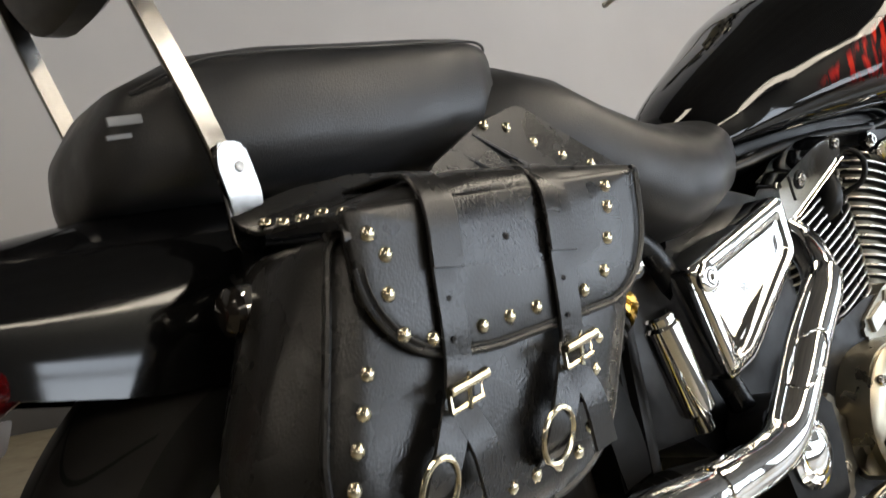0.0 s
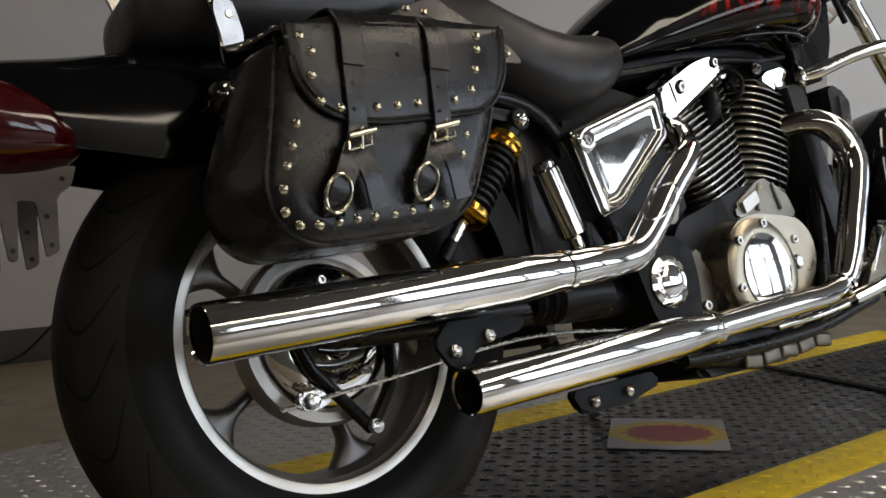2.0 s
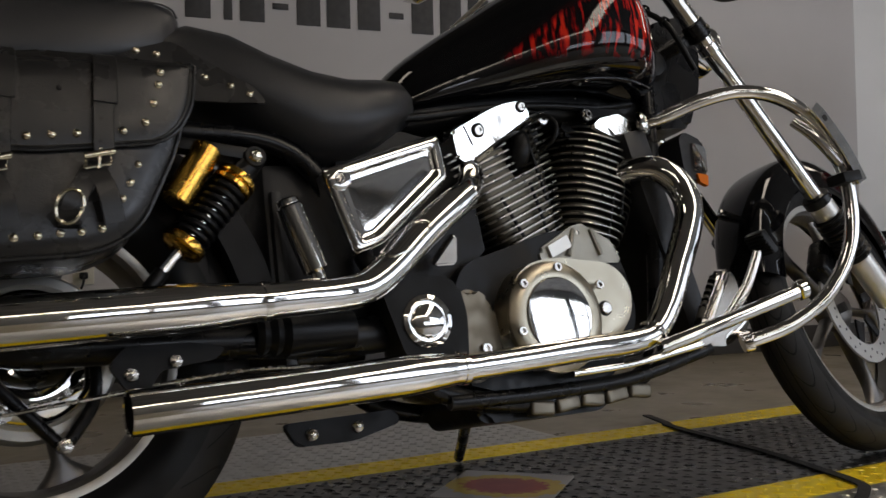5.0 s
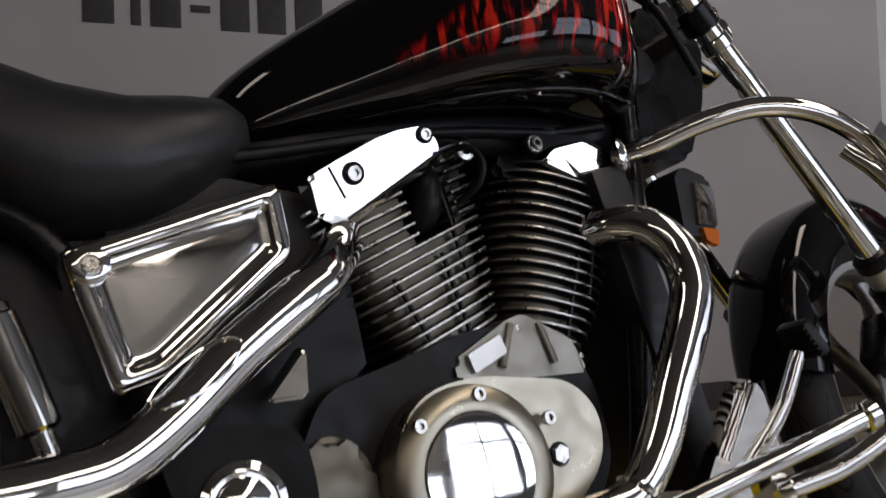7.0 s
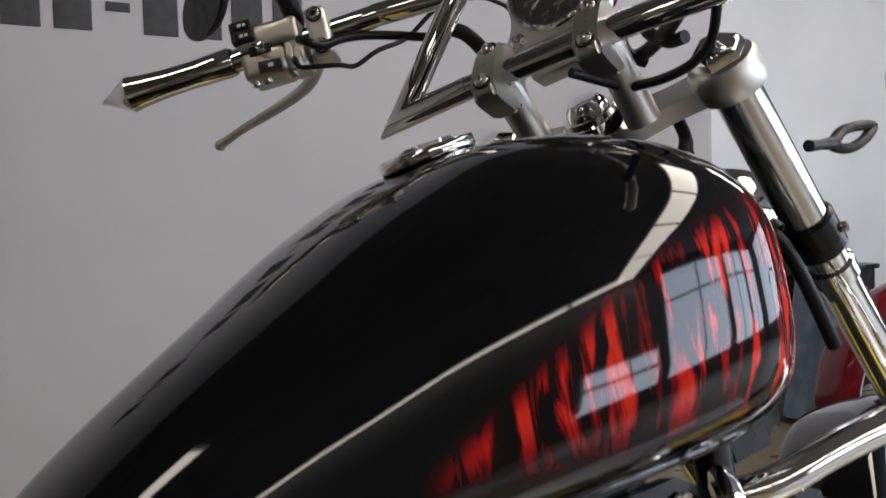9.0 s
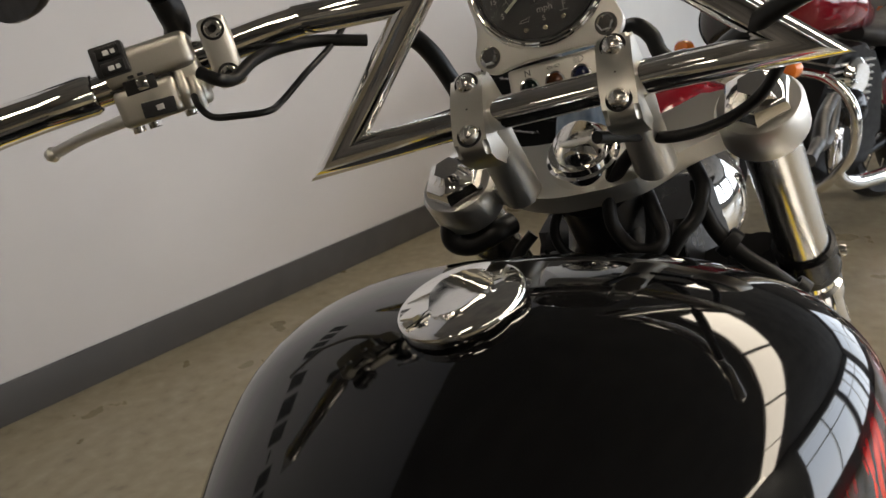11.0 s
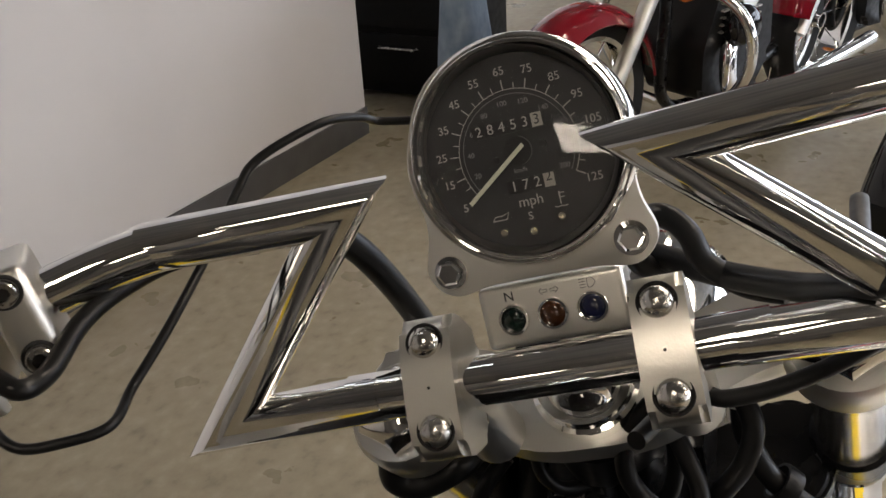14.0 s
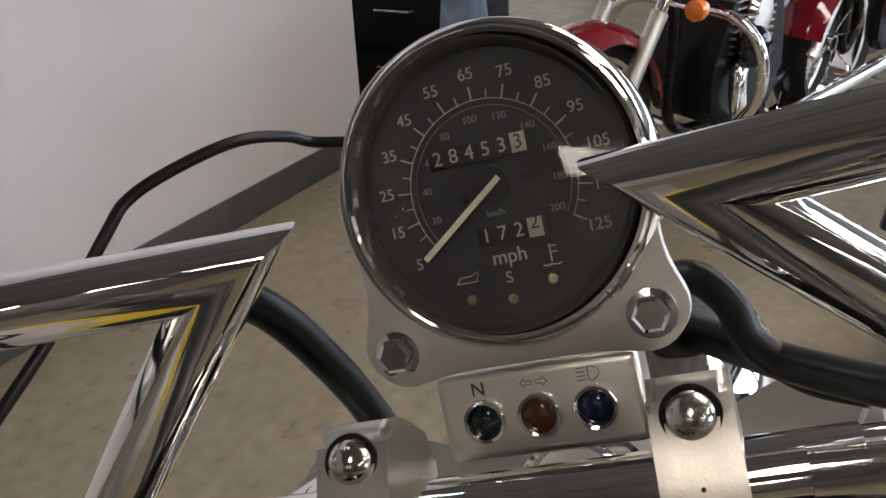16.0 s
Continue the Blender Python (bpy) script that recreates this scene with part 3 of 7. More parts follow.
fender = part("rear_fender", rear_fender(), BLACK, moto, "long glossy black rear fender")
tail = loft([oval(x, h, lo, hi, 28, 2.6, 2.4) for x, h, lo, hi in [(-0.288, 0.07, 0.580, 0.598), (-0.302, 0.09, 0.570, 0.622), (-0.33, 0.1, 0.562, 0.655), (-0.365, 0.104, 0.558, 0.678), (-0.41, 0.102, 0.560, 0.690), (-0.455, 0.088, 0.575, 0.686), (-0.488, 0.06, 0.60, 0.672), (-0.503, 0.02, 0.63, 0.652)]])
lamp = part("tail_light", tail, RED, moto, "red plastic tail light lens")
ZINC = mat("dull_zinc_plate", (0.09, 0.08, 0.072), 0.4, 0.8)
vary(ZINC, 45, 0.35, 0.6)
for dy in (-0.048, 0.048):
    br = slab(rounded([(-0.292, 0.572), (-0.30, 0.548), (-0.318, 0.535), (-0.322, 0.470), (-0.337, 0.464), (-0.342, 0.53), (-0.362, 0.532), (-0.368, 0.462), (-0.378, 0.462), (-0.385, 0.536), (-0.392, 0.565)], 0.004), dy - 0.002, dy + 0.002, 0.0008)
    holder = part("plate_bracket", br, ZINC, moto, "dull zinc plate bracket with two prongs")
    for x, z in ((-0.330, 0.478), (-0.332, 0.512), (-0.373, 0.474), (-0.31, 0.556)):
        part("bracket_hole", rod((x, dy - 0.0026, z), (x, dy + 0.0026, z), 0.0032, 12), SOOTSHADE, holder)
part("plate_bracket", slab(rounded([(-0.045, 0.535), (0.045, 0.535), (0.045, 0.572), (-0.045, 0.572)], 0.008), -0.388, -0.384, 0.0008, plane="yz"), FRAMEBLACK, moto)

# indicators at the rear
SMOKE = mat("smoked_lens", (0.012, 0.009, 0.007), 0.15, 0.0, 0.6)
for s in (-1, 1):
    stalk = part("rear_indicator", tube([(-0.13, s * 0.12, 0.625), (-0.13, s * 0.165, 0.62)], 0.011, 14, smooth=False), CHROME, moto, "chromed bullet indicator")
    body = lathe([(0, -0.03), (0.01, -0.029), (0.018, -0.02), (0.021, -0.004), (0.021, 0.016), (0.018, 0.02), (0, 0.02)], (-0.135, s * 0.172, 0.62), (-1, 0, 0), 24)
    part("indicator_body", body, CHROME, stalk)
    part("indicator_lens", lathe([(0.0205, 0.0), (0.019, 0.006), (0.012, 0.011), (0, 0.0125)], (-0.155, s * 0.172, 0.62), (-1, 0, 0), 24), SMOKE, stalk)

SHIFT = Matrix.Translation((0, 0, -0.022))
# sissy bar with padded backrest
BRUSHED = mat("brushed_steel", (0.36, 0.35, 0.335), 0.2, 1.0)
vary(BRUSHED, 60, 0.12, 0.28)
for s in (-1, 1):
    low = slab(rounded([(-0.094, 0.69), (-0.116, 0.69), (-0.124, 0.735), (-0.133, 0.765), (-0.131, 0.783), (-0.107, 0.783), (-0.100, 0.765), (-0.092, 0.74)], 0.007), s * 0.131, s * 0.138, 0.0015)
    bmesh.ops.transform(low, matrix=Matrix.Translation((-0.11, s * 0.138, 0.75)) @ Matrix.Rotation(s * radians(-9), 4, "X") @ Matrix.Rotation(radians(6), 4, "Z") @ Matrix.Translation((0.11, s * -0.138, -0.75)), verts=low.verts)
    plate_ = part("sissy_bar_plate", low, BRUSHED, moto, "steel side plate of the backrest bar")
    part("bolt", hexbolt((-0.112, s * 0.138, 0.762), (0, s, 0), 0.0052, 0.004), STEEL, plate_)
    arm = ribbon([(-0.114, s * 0.129, 0.70), (-0.122, s * 0.129, 0.775), (-0.165, s * 0.126, 0.90), (-0.20, s * 0.115, 1.0), (-0.215, s * 0.09, 1.05)], 0.019, 0.008, (1, 0, 0.2))
    part("sissy_bar", arm, BRUSHED, moto, "flat steel backrest bar")
part("sissy_bar", ribbon([(-0.215, -0.09, 1.05), (-0.22, 0, 1.07), (-0.215, 0.09, 1.05)], 0.019, 0.008, (1, 0, 0.2)), BRUSHED, moto)
pad = loft([oval(0, h, lo, hi, 28, 3, 3) for h, lo, hi in [(0.10, -0.08, 0.08), (0.115, -0.095, 0.095), (0.118, -0.1, 0.1), (0.11, -0.09, 0.09), (0.09, -0.07, 0.07)]])
for i, v in enumerate(pad.verts):
    v.co.x = (-0.02, -0.01, 0.012, 0.03, 0.036)[i // 28]
bmesh.ops.transform(pad, matrix=Matrix.Translation((-0.195, 0, 1.03)) @ Matrix.Rotation(radians(-14), 4, "Y"), verts=pad.verts)
part("backrest_pad", pad, VINYL, moto, "black vinyl backrest pad")

SHIFT = Matrix()
# seats -----------------------------------------------------------------------------
PILL = [(-0.205, 0.045, 0.735, 0.775), (-0.198, 0.075, 0.725, 0.80), (-0.175, 0.098, 0.722, 0.832), (-0.12, 0.118, 0.722, 0.858), (-0.05, 0.126, 0.722, 0.868), (0.05, 0.130, 0.725, 0.874),
        (0.13, 0.130, 0.735, 0.880), (0.19, 0.122, 0.752, 0.884), (0.222, 0.108, 0.775, 0.880), (0.236, 0.09, 0.80, 0.868), (0.240, 0.06, 0.82, 0.85)]
pillion = loft([oval(x, h, lo, hi, 40, 3.6, 3.0, lo + (hi - lo) * 0.5) for x, h, lo, hi in PILL])
seat2 = part("pillion_seat", pillion, VINYL, moto, "black vinyl pillion seat with a seam round its top", 60)
for s in (-1, 1):
    seam = tube([(x, s * (h * 0.93 + 0.001), lo + (hi - lo) * 0.86) for x, h, lo, hi in PILL[2:10]], 0.0016, 6)
    part("seam", seam, VINYL, seat2)
SHIFT = Matrix.Translation((0, 0, -0.016))
RIDER = [(0.17, 0.09, 0.78, 0.835), (0.20, 0.115, 0.765, 0.857), (0.25, 0.13, 0.735, 0.876), (0.31, 0.148, 0.70, 0.864), (0.37, 0.16, 0.66, 0.834), (0.44, 0.168, 0.632, 0.808), (0.51, 0.165, 0.64, 0.797), (0.57, 0.15, 0.668, 0.803), (0.615, 0.125, 0.698, 0.806), (0.645, 0.09, 0.72, 0.797), (0.66, 0.05, 0.742, 0.775)]
rider = loft([oval(x, h, lo, hi, 40, 2.5, 2.6, lo + (hi - lo) * 0.42) for x, h, lo, hi in RIDER])
seat1 = part("rider_seat", rider, VINYL, moto, "black vinyl rider saddle, deeply scooped", 60)

SHIFT = Matrix()
# worn print at the pillion's rear corner, as plain bars
for (x, z, w, h) in ((-0.190, 0.789, 0.036, 0.0075), (-0.196, 0.776, 0.026, 0.004)):
    part("worn_print", box((x, -0.107 - 0.3 * (x + 0.2), z), (w, 0.002, h), 0.0006, Matrix.Rotation(radians(18), 3, "Z") @ Matrix.Rotation(radians(-9), 3, "Y")), GREYPRINT, seat2, "grey worn print bar")

# fuel tank ---------------------------------------------------------------------------
FLAME = mat("flame_tank_paint", (0.004, 0.004, 0.0045), 0.05)
fn, fl, fb = nodes_of(FLAME)
ftc, fsep = fn.new("ShaderNodeTexCoord"), fn.new("ShaderNodeSeparateXYZ")
fl.new(ftc.outputs["Object"], fsep.inputs[0])
fnz = noise_tex(FLAME, 34, 7, (2.3, 1.2, 0.42))
fnz.inputs["Distortion"].default_value = 0.7


def fm(kind, a, c):
    k = fn.new("ShaderNodeMath")
    k.operation = kind
    for i, v in enumerate((a, c)):
        if isinstance(v, (int, float)):
            k.inputs[i].default_value = v
        else:
            fl.new(v, k.inputs[i])
    k.use_clamp = False
    return k.outputs[0]


def band(value, lo, hi):
    mr = fn.new("ShaderNodeMapRange")
    mr.interpolation_type = "SMOOTHSTEP"
    mr.inputs["From Min"].default_value, mr.inputs["From Max"].default_value = lo, hi
    fl.new(value, mr.inputs["Value"])
    return mr.outputs[0]


# the flames lie in a wedge on the tank's flanks that widens forwards
slope_top = fm("SUBTRACT", fsep.outputs[2], fm("MINIMUM", fm("ADD", fm("MULTIPLY", fsep.outputs[0], 0.75), 0.204), fm("ADD", fm("MULTIPLY", fsep.outputs[0], 0.36), 0.568)))
slope_low = fm("SUBTRACT", fsep.outputs[2], 0.806)
wedge = fm("MULTIPLY", band(slope_top, 0.012, -0.012), band(slope_low, -0.014, 0.03))
wedge = fm("MULTIPLY", wedge, band(fsep.outputs[0], 0.765, 0.82))
wedge = fm("MULTIPLY", wedge, band(fsep.outputs[1], 0.03, -0.07))
wedge = fm("MULTIPLY", wedge, band(fsep.outputs[0], 1.15, 1.10))
fire = fm("MULTIPLY", band(fnz.outputs["Fac"], 0.43, 0.58), wedge)
fnz2 = noise_tex(FLAME, 17, 4, (1.6, 1.0, 0.7))
fire = fm("MULTIPLY", fire, band(fnz2.outputs["Fac"], 0.25, 0.50))
fr = ramp(FLAME, fire, [(0.0, (0.004, 0.004, 0.0045)), (0.2, (0.03, 0.003, 0.004)), (0.45, (0.17, 0.005, 0.006)), (0.7, (0.42, 0.010, 0.009)), (1.0, (0.74, 0.035, 0.014))])
fl.new(fr.outputs["Color"], fb.inputs["Base Color"])

TANK = [(0.615, 0.044, 0.737, 0.800, 0.751), (0.640, 0.073, 0.734, 0.826, 0.754), (0.672, 0.092, 0.735, 0.852, 0.764), (0.715, 0.107, 0.741, 0.882, 0.783), (0.762, 0.121, 0.748, 0.912, 0.804), (0.802, 0.136, 0.754, 0.937, 0.821), (0.849, 0.156, 0.760, 0.967, 0.842), (0.897, 0.180, 0.765, 0.993, 0.860),
        (0.952, 0.202, 0.770, 1.017, 0.877), (1.016, 0.214, 0.774, 1.023, 0.895), (1.073, 0.211, 0.776, 1.014, 0.902), (1.121, 0.190, 0.776, 0.994, 0.897), (1.162, 0.154, 0.778, 0.966, 0.888), (1.194, 0.113, 0.787, 0.932, 0.875), (1.215, 0.072, 0.801, 0.901, 0.863), (1.227, 0.032, 0.820, 0.878, 0.856)]
TANKM = Matrix.Translation((1.0, -0.024, 0)) @ Matrix.Rotation(radians(-3.9), 4, "Z") @ Matrix.Translation((-1.0, 0, 0))


def smooth_sections(rows, n):
    """More sections between the given ones, on smooth curves."""
    t = np.linspace(0, len(rows) - 1, n)
    k = np.arange(len(rows))
    out = []
    for u in t:
        i = int(min(max(math.floor(u), 0), len(rows) - 2))
        f = u - i
        p = [np.array(rows[min(max(j, 0), len(rows) - 1)]) for j in (i - 1, i, i + 1, i + 2)]
        out.append(tuple(0.5 * (2 * p[1] + (p[2] - p[0]) * f + (2 * p[0] - 5 * p[1] + 4 * p[2] - p[3]) * f * f + (3 * p[1] - p[0] - 3 * p[2] + p[3]) * f ** 3)))
    return out


SHIFT = TANKM
tank = loft([oval(x, h, lo, hi, 72, 2.5, 3.7, md) for x, h, lo, hi, md in smooth_sections(TANK, 48)])
fuel = part("fuel_tank", tank, FLAME, moto, "glossy black teardrop tank with red flames on its flanks", 75)
for s in (-1, 1):
    seam = ribbon([(x, s * h * 0.66, lo + 0.010) for x, h, lo, hi, md in TANK[1:14]], 0.02, 0.005, (0, 1, 0.25))
    part("tank_seam", seam, BLACK, fuel, "rolled lower seam of the tank")
SHIFT = Matrix()
part("frame_spine", loft([oval(x, h, lo, hi, 24, 3.5, 3.5) for x, h, lo, hi in [(0.60, 0.05, 0.69, 0.76), (0.70, 0.075, 0.70, 0.775), (0.90, 0.085, 0.725, 0.80), (1.10, 0.075, 0.735, 0.81), (1.22, 0.05, 0.75, 0.84)]]), BLOCK, moto, "black frame spine and wiring under the tank")
for x, z in ((0.70, 0.722), (0.80, 0.738), (0.93, 0.752), (1.06, 0.758)):
    part("wiring_clip", box((x, -0.088, z), (0.022, 0.014, 0.016), 0.004, Matrix.Rotation(radians(-8), 3, "Y")), PLASTIC, moto)
part("wiring_loom", tube([(0.58, -0.10, 0.70), (0.68, -0.096, 0.716), (0.80, -0.094, 0.738), (0.93, -0.092, 0.752), (1.06, -0.088, 0.758), (1.16, -0.08, 0.775)], 0.0075, 10), HOSE, moto, "black wiring loom under the tank")
CAPM = Matrix.Translation((0.962, -0.040, 1.012)) @ Matrix.Rotation(radians(-14), 4, "Y") @ Matrix.Scale(0.8, 4)
cap = lathe([(0.036, -0.012), (0.036, 0.004), (0.043, 0.006), (0.0465, 0.008), (0.0475, 0.011), (0.0475, 0.0155), (0.0465, 0.018), (0.044, 0.0195), (0, 0.0205)], (0, 0, 0), (0, 0, 1), 64)
bmesh.ops.transform(cap, matrix=CAPM, verts=cap.verts)
lid = part("fuel_cap", cap, CHROME, fuel, "round chromed fuel cap")
keyflap = slab(rounded([(-0.032, -0.010), (0.0, -0.025), (0.022, -0.018), (0.026, 0.0), (0.022, 0.018), (0.0, 0.025), (-0.032, 0.010)], [0.008, 0.02, 0.015, 0.015, 0.015, 0.02, 0.008]), 0.0195, 0.0235, 0.0018, 3, plane="xy")
bmesh.ops.transform(keyflap, matrix=CAPM @ Matrix.Translation((0.004, 0, 0)), verts=keyflap.verts)
part("key_flap", keyflap, CHROME, lid)
capring = lathe([(0.056, -0.012), (0.055, 0.001), (0.050, 0.0035), (0.038, 0.003)], (0, 0, 0), (0, 0, 1), 56)
bmesh.ops.transform(capring, matrix=CAPM, verts=capring.verts)
part("cap_seal", capring, PLASTIC, fuel)

# saddlebag: hangs over the seat, a thing of its own -----------------------------------
bag = empty("saddlebag", "black studded leather saddlebag with two buckled straps hanging under the seat", "saddlebag", LEAN)
BODY = [(-0.128, 0.66), (0.19, 0.675), (0.178, 0.585), (0.118, 0.46), (0.06, 0.428), (-0.12, 0.418), (-0.158, 0.445), (-0.166, 0.49), (-0.14, 0.6)]
BODY = rounded(BODY, [0.02, 0.02, 0.04, 0.04, 0.05, 0.05, 0.04, 0.04, 0.04])
mid = Vector((0.01, 0.545))


def bag_ring(y, k, bulge=0.0):
    """The bag's outline at depth y; its rear gusset bulges out between the faces."""
    return [Vector((mid.x + (a - mid.x) * k - bulge * min(1.0, max(0.0, (-0.06 - a) / 0.06)) * min(1.0, max(0.15, (0.70 - b) / 0.18)), y, mid.y + (b - mid.y) * k)) for a, b in BODY]


bodymesh = loft([bag_ring(-0.135, 0.93), bag_ring(-0.14, 0.97), bag_ring(-0.16, 1.0, 0.022), bag_ring(-0.19, 1.0, 0.036), bag_ring(-0.22, 1.0, 0.036), bag_ring(-0.25, 1.0, 0.018), bag_ring(-0.268, 0.985), bag_ring(-0.277, 0.95), bag_ring(-0.283, 0.8), bag_ring(-0.286, 0.45)])
part("bag_body", bodymesh, LEATHER, bag, "", 50)
piping = tube([(p.x, -0.272, p.z) for p in bag_ring(0, 0.985)] + [(bag_ring(0, 0.985)[0].x, -0.272, bag_ring(0, 0.985)[0].z)], 0.0035, 8, 2)
part("piping", piping, LEATHER, bag)
FLAP = rounded([(-0.122, 0.674), (0.198, 0.687), (0.19, 0.62), (0.155, 0.575), (-0.02, 0.556), (-0.085, 0.565), (-0.12, 0.605)], [0.006, 0.006, 0.03, 0.04, 0.03, 0.05, 0.04])
fc = Vector((0.035, 0.63))
flap = loft([[Vector((fc.x + (a - fc.x) * k, y, fc.y + (b - fc.y) * k)) for a, b in FLAP] for y, k in ((-0.280, 0.99), (-0.284, 1.0), (-0.290, 1.0), (-0.292, 0.985), (-0.2935, 0.9), (-0.295, 0.5))])
fl_ = part("flap", flap, LEATHER, bag, "", 50)
part("flap_binding", tube([(a, -0.291, b) for a, b in FLAP[6:]], 0.003, 8, 2), LEATHER, fl_)
THREAD = mat("dark_waxed_thread", (0.05, 0.045, 0.035), 0.6)
part("stitching", tube([(fc.x + (a - fc.x) * 0.962, -0.2945, fc.y + (b - fc.y) * 0.94) for a, b in FLAP[6:]], 0.0009, 6, 2), THREAD, fl_)
part("rivet", dome((0.022, -0.2945, 0.640), (0, -1, 0), 0.0035, 0.002), SOOTSHADE, fl_)
# the flap's top runs back over the bag to the yoke under the seat
top = loft([[Vector((x, y, z + dz)) for x, y, z in ((-0.124, yy, zz - 0.014), (-0.06, yy, zz + 0.003), (0.0, yy, zz + 0.012), (0.06, yy, zz + 0.012), (0.12, yy, zz + 0.010), (0.198, yy, zz + 0.008))] + [Vector((x, y, z - 0.004)) for x, y, z in ((0.198, yy, zz + 0.008), (0.12, yy, zz + 0.010), (0.06, yy, zz + 0.012), (0.0, yy, zz + 0.012), (-0.06, yy, zz + 0.003), (-0.124, yy, zz - 0.014))] for yy, zz, dz in ((-0.292, 0.669, 0), (-0.286, 0.682, 0), (-0.265, 0.688, 0), (-0.22, 0.690, 0), (-0.17, 0.695, 0), (-0.145, 0.704, 0), (-0.13, 0.717, 0))])
part("flap_top", top, LEATHER, bag, "", 50)
YOKE = rounded([(0.06, 0.705), (0.075, 0.726), (0.150, 0.768), (0.204, 0.786), (0.262, 0.756), (0.33, 0.718), (0.345, 0.69), (0.2, 0.685)], [0.005, 0.01, 0.02, 0.012, 0.02, 0.012, 0.01, 0.01])
yoke = loft([[Vector((a, y - 0.25 * max(0.0, 0.74 - b), b)) for a, b in YOKE] for y in (-0.148, -0.151, -0.154)])
yk = part("yoke", yoke, LEATHER, bag, "leather yoke running up under the seat", 50)
for k in range(2):
    part("stitched_rib", tube([(0.105 + 0.03 * k, -0.155, 0.742 + 0.014 * k), (0.165 + 0.03 * k, -0.166, 0.705 + 0.012 * k)], 0.0022, 6, smooth=False), LEATHER, yk)

STUD = bpy.data.meshes.new("stud")
sb = dome((0, 0, 0), (0, -1, 0), 0.0062, 0.0048, 14)
sb.to_mesh(STUD)
sb.free()
for p in STUD.polygons:
    p.use_smooth = True
BRASS = mat("nickel_stud", (0.72, 0.66, 0.5), 0.16, 1.0)
STUD.materials.append(BRASS)


def stud(x, y, z, normal=(0, -1, 0)):
    o = new("stud", STUD)
    o.parent = bag
    o.matrix_basis = Matrix.Translation((x, y, z)) @ Vector((0, -1, 0)).rotation_difference(Vector(normal)).to_matrix().to_4x4()


for x, z in [(-0.106, 0.654), (-0.094, 0.638), (-0.098, 0.610), (-0.091, 0.580), (-0.066, 0.573), (-0.018, 0.575), (0.011, 0.578), (0.041, 0.581), (0.098, 0.587), (0.127, 0.6), (0.139, 0.627), (0.147, 0.654), (0.15, 0.672)]:
    stud(x, -0.2935, z)
for x, z in [(-0.119, 0.558), (-0.128, 0.532), (-0.138, 0.509), (-0.146, 0.484), (-0.148, 0.459), (-0.133, 0.444), (-0.109, 0.443), (-0.084, 0.446), (-0.060, 0.448), (-0.036, 0.449), (-0.009, 0.451), (0.017, 0.454), (0.042, 0.456), (0.067, 0.46), (0.085, 0.477), (0.094, 0.499), (0.105, 0.521), (0.116, 0.546)]:
    stud(x, -0.2815, z)
for x, y, z in [(-0.112, -0.165, 0.687), (-0.114, -0.195, 0.682), (-0.114, -0.225, 0.679), (-0.114, -0.253, 0.6775), (-0.112, -0.278, 0.673)]:
    stud(x, y, z, (-0.2, -0.25, 1))
for x, z in [(0.152, 0.764), (0.182, 0.761), (0.216, 0.745), (0.252, 0.729), (0.290, 0.717), (0.318, 0.704)]:
    stud(x, -0.155 - 0.25 * max(0.0, 0.74 - z), z)


def strap(x0, z0, x1, z1):
    e = part("strap", ribbon([(x0, -0.282, 0.684), (x0 + 0.001, -0.2975, 0.666), (x0 + (x1 - x0) * 0.3, -0.2985, 0.63), (x0 + (x1 - x0) * 0.5, -0.2985, 0.58), (x0 + (x1 - x0) * 0.6, -0.296, 0.55), (x1 - 0.004, -0.302, z0), (x1 + 0.006, -0.306, z0 - 0.03), (x1 + 0.014, -0.302, z1)], 0.026, 0.0035, (1, 0, 0)), LEATHER, bag)
    part("strap_patch", ribbon([(x0, -0.2, 0.7005), (x0, -0.27, 0.698), (x0 + 0.001, -0.292, 0.684), (x0, -0.3, 0.66), (x0 - 0.003, -0.3015, 0.622)], 0.031, 0.004, (1, 0, 0)), LEATHER, e)
    hx = x1 - 0.004
    part("lower_strap", ribbon([(hx - 0.004, -0.302, z0 + 0.002), (hx - 0.022, -0.306, z0 - 0.028), (hx - 0.034, -0.304, z0 - 0.05), (hx - 0.036, -0.29, z0 - 0.07), (hx - 0.03, -0.284, z0 - 0.06)], 0.026, 0.0035, (1, 0, 0)), LEATHER, bag)
    bk = part("buckle", tube([(hx - 0.016, -0.309, z0 - 0.002), (hx + 0.015, -0.309, z0 + 0.005), (hx + 0.018, -0.307, z0 + 0.020), (hx - 0.014, -0.307, z0 + 0.013), (hx - 0.016, -0.309, z0 - 0.002)], 0.0024, 8, 4, smooth=False), BRASS, bag, "nickel-plated buckle")
    part("roller", rod((hx - 0.017, -0.312, z0 + 0.013), (hx + 0.021, -0.312, z0 + 0.021), 0.0044, 12, 0.001), BRASS, bk)
    part("prong", rod((hx, -0.311, z0 - 0.002), (hx + 0.003, -0.3125, z0 + 0.024), 0.0018, 8), BRASS, bk)
    ring = [(hx - 0.036 + 0.016 * math.cos(a) + 0.004 * math.sin(a), -0.306 - 0.004 * math.sin(a), z0 - 0.050 + 0.021 * math.sin(a)) for a in (2 * math.pi * k / 20 for k in range(21))]
    part("ring", tube(ring, 0.0024, 8, 1, smooth=False), BRASS, bag, "nickel-plated ring")
    for zz in (0.60, 0.57, z0 - 0.012, z0 - 0.03):
        part("strap_hole", lathe([(0, 0.0006), (0.0022, 0.0006), (0.0022, 0)], (x0 + (x1 - x0) * (0.7 - zz) / 0.15, -0.3005, zz), (0, -1, 0), 8), SOOTSHADE, e)


strap(-0.043, 0.522, -0.054, 0.455)
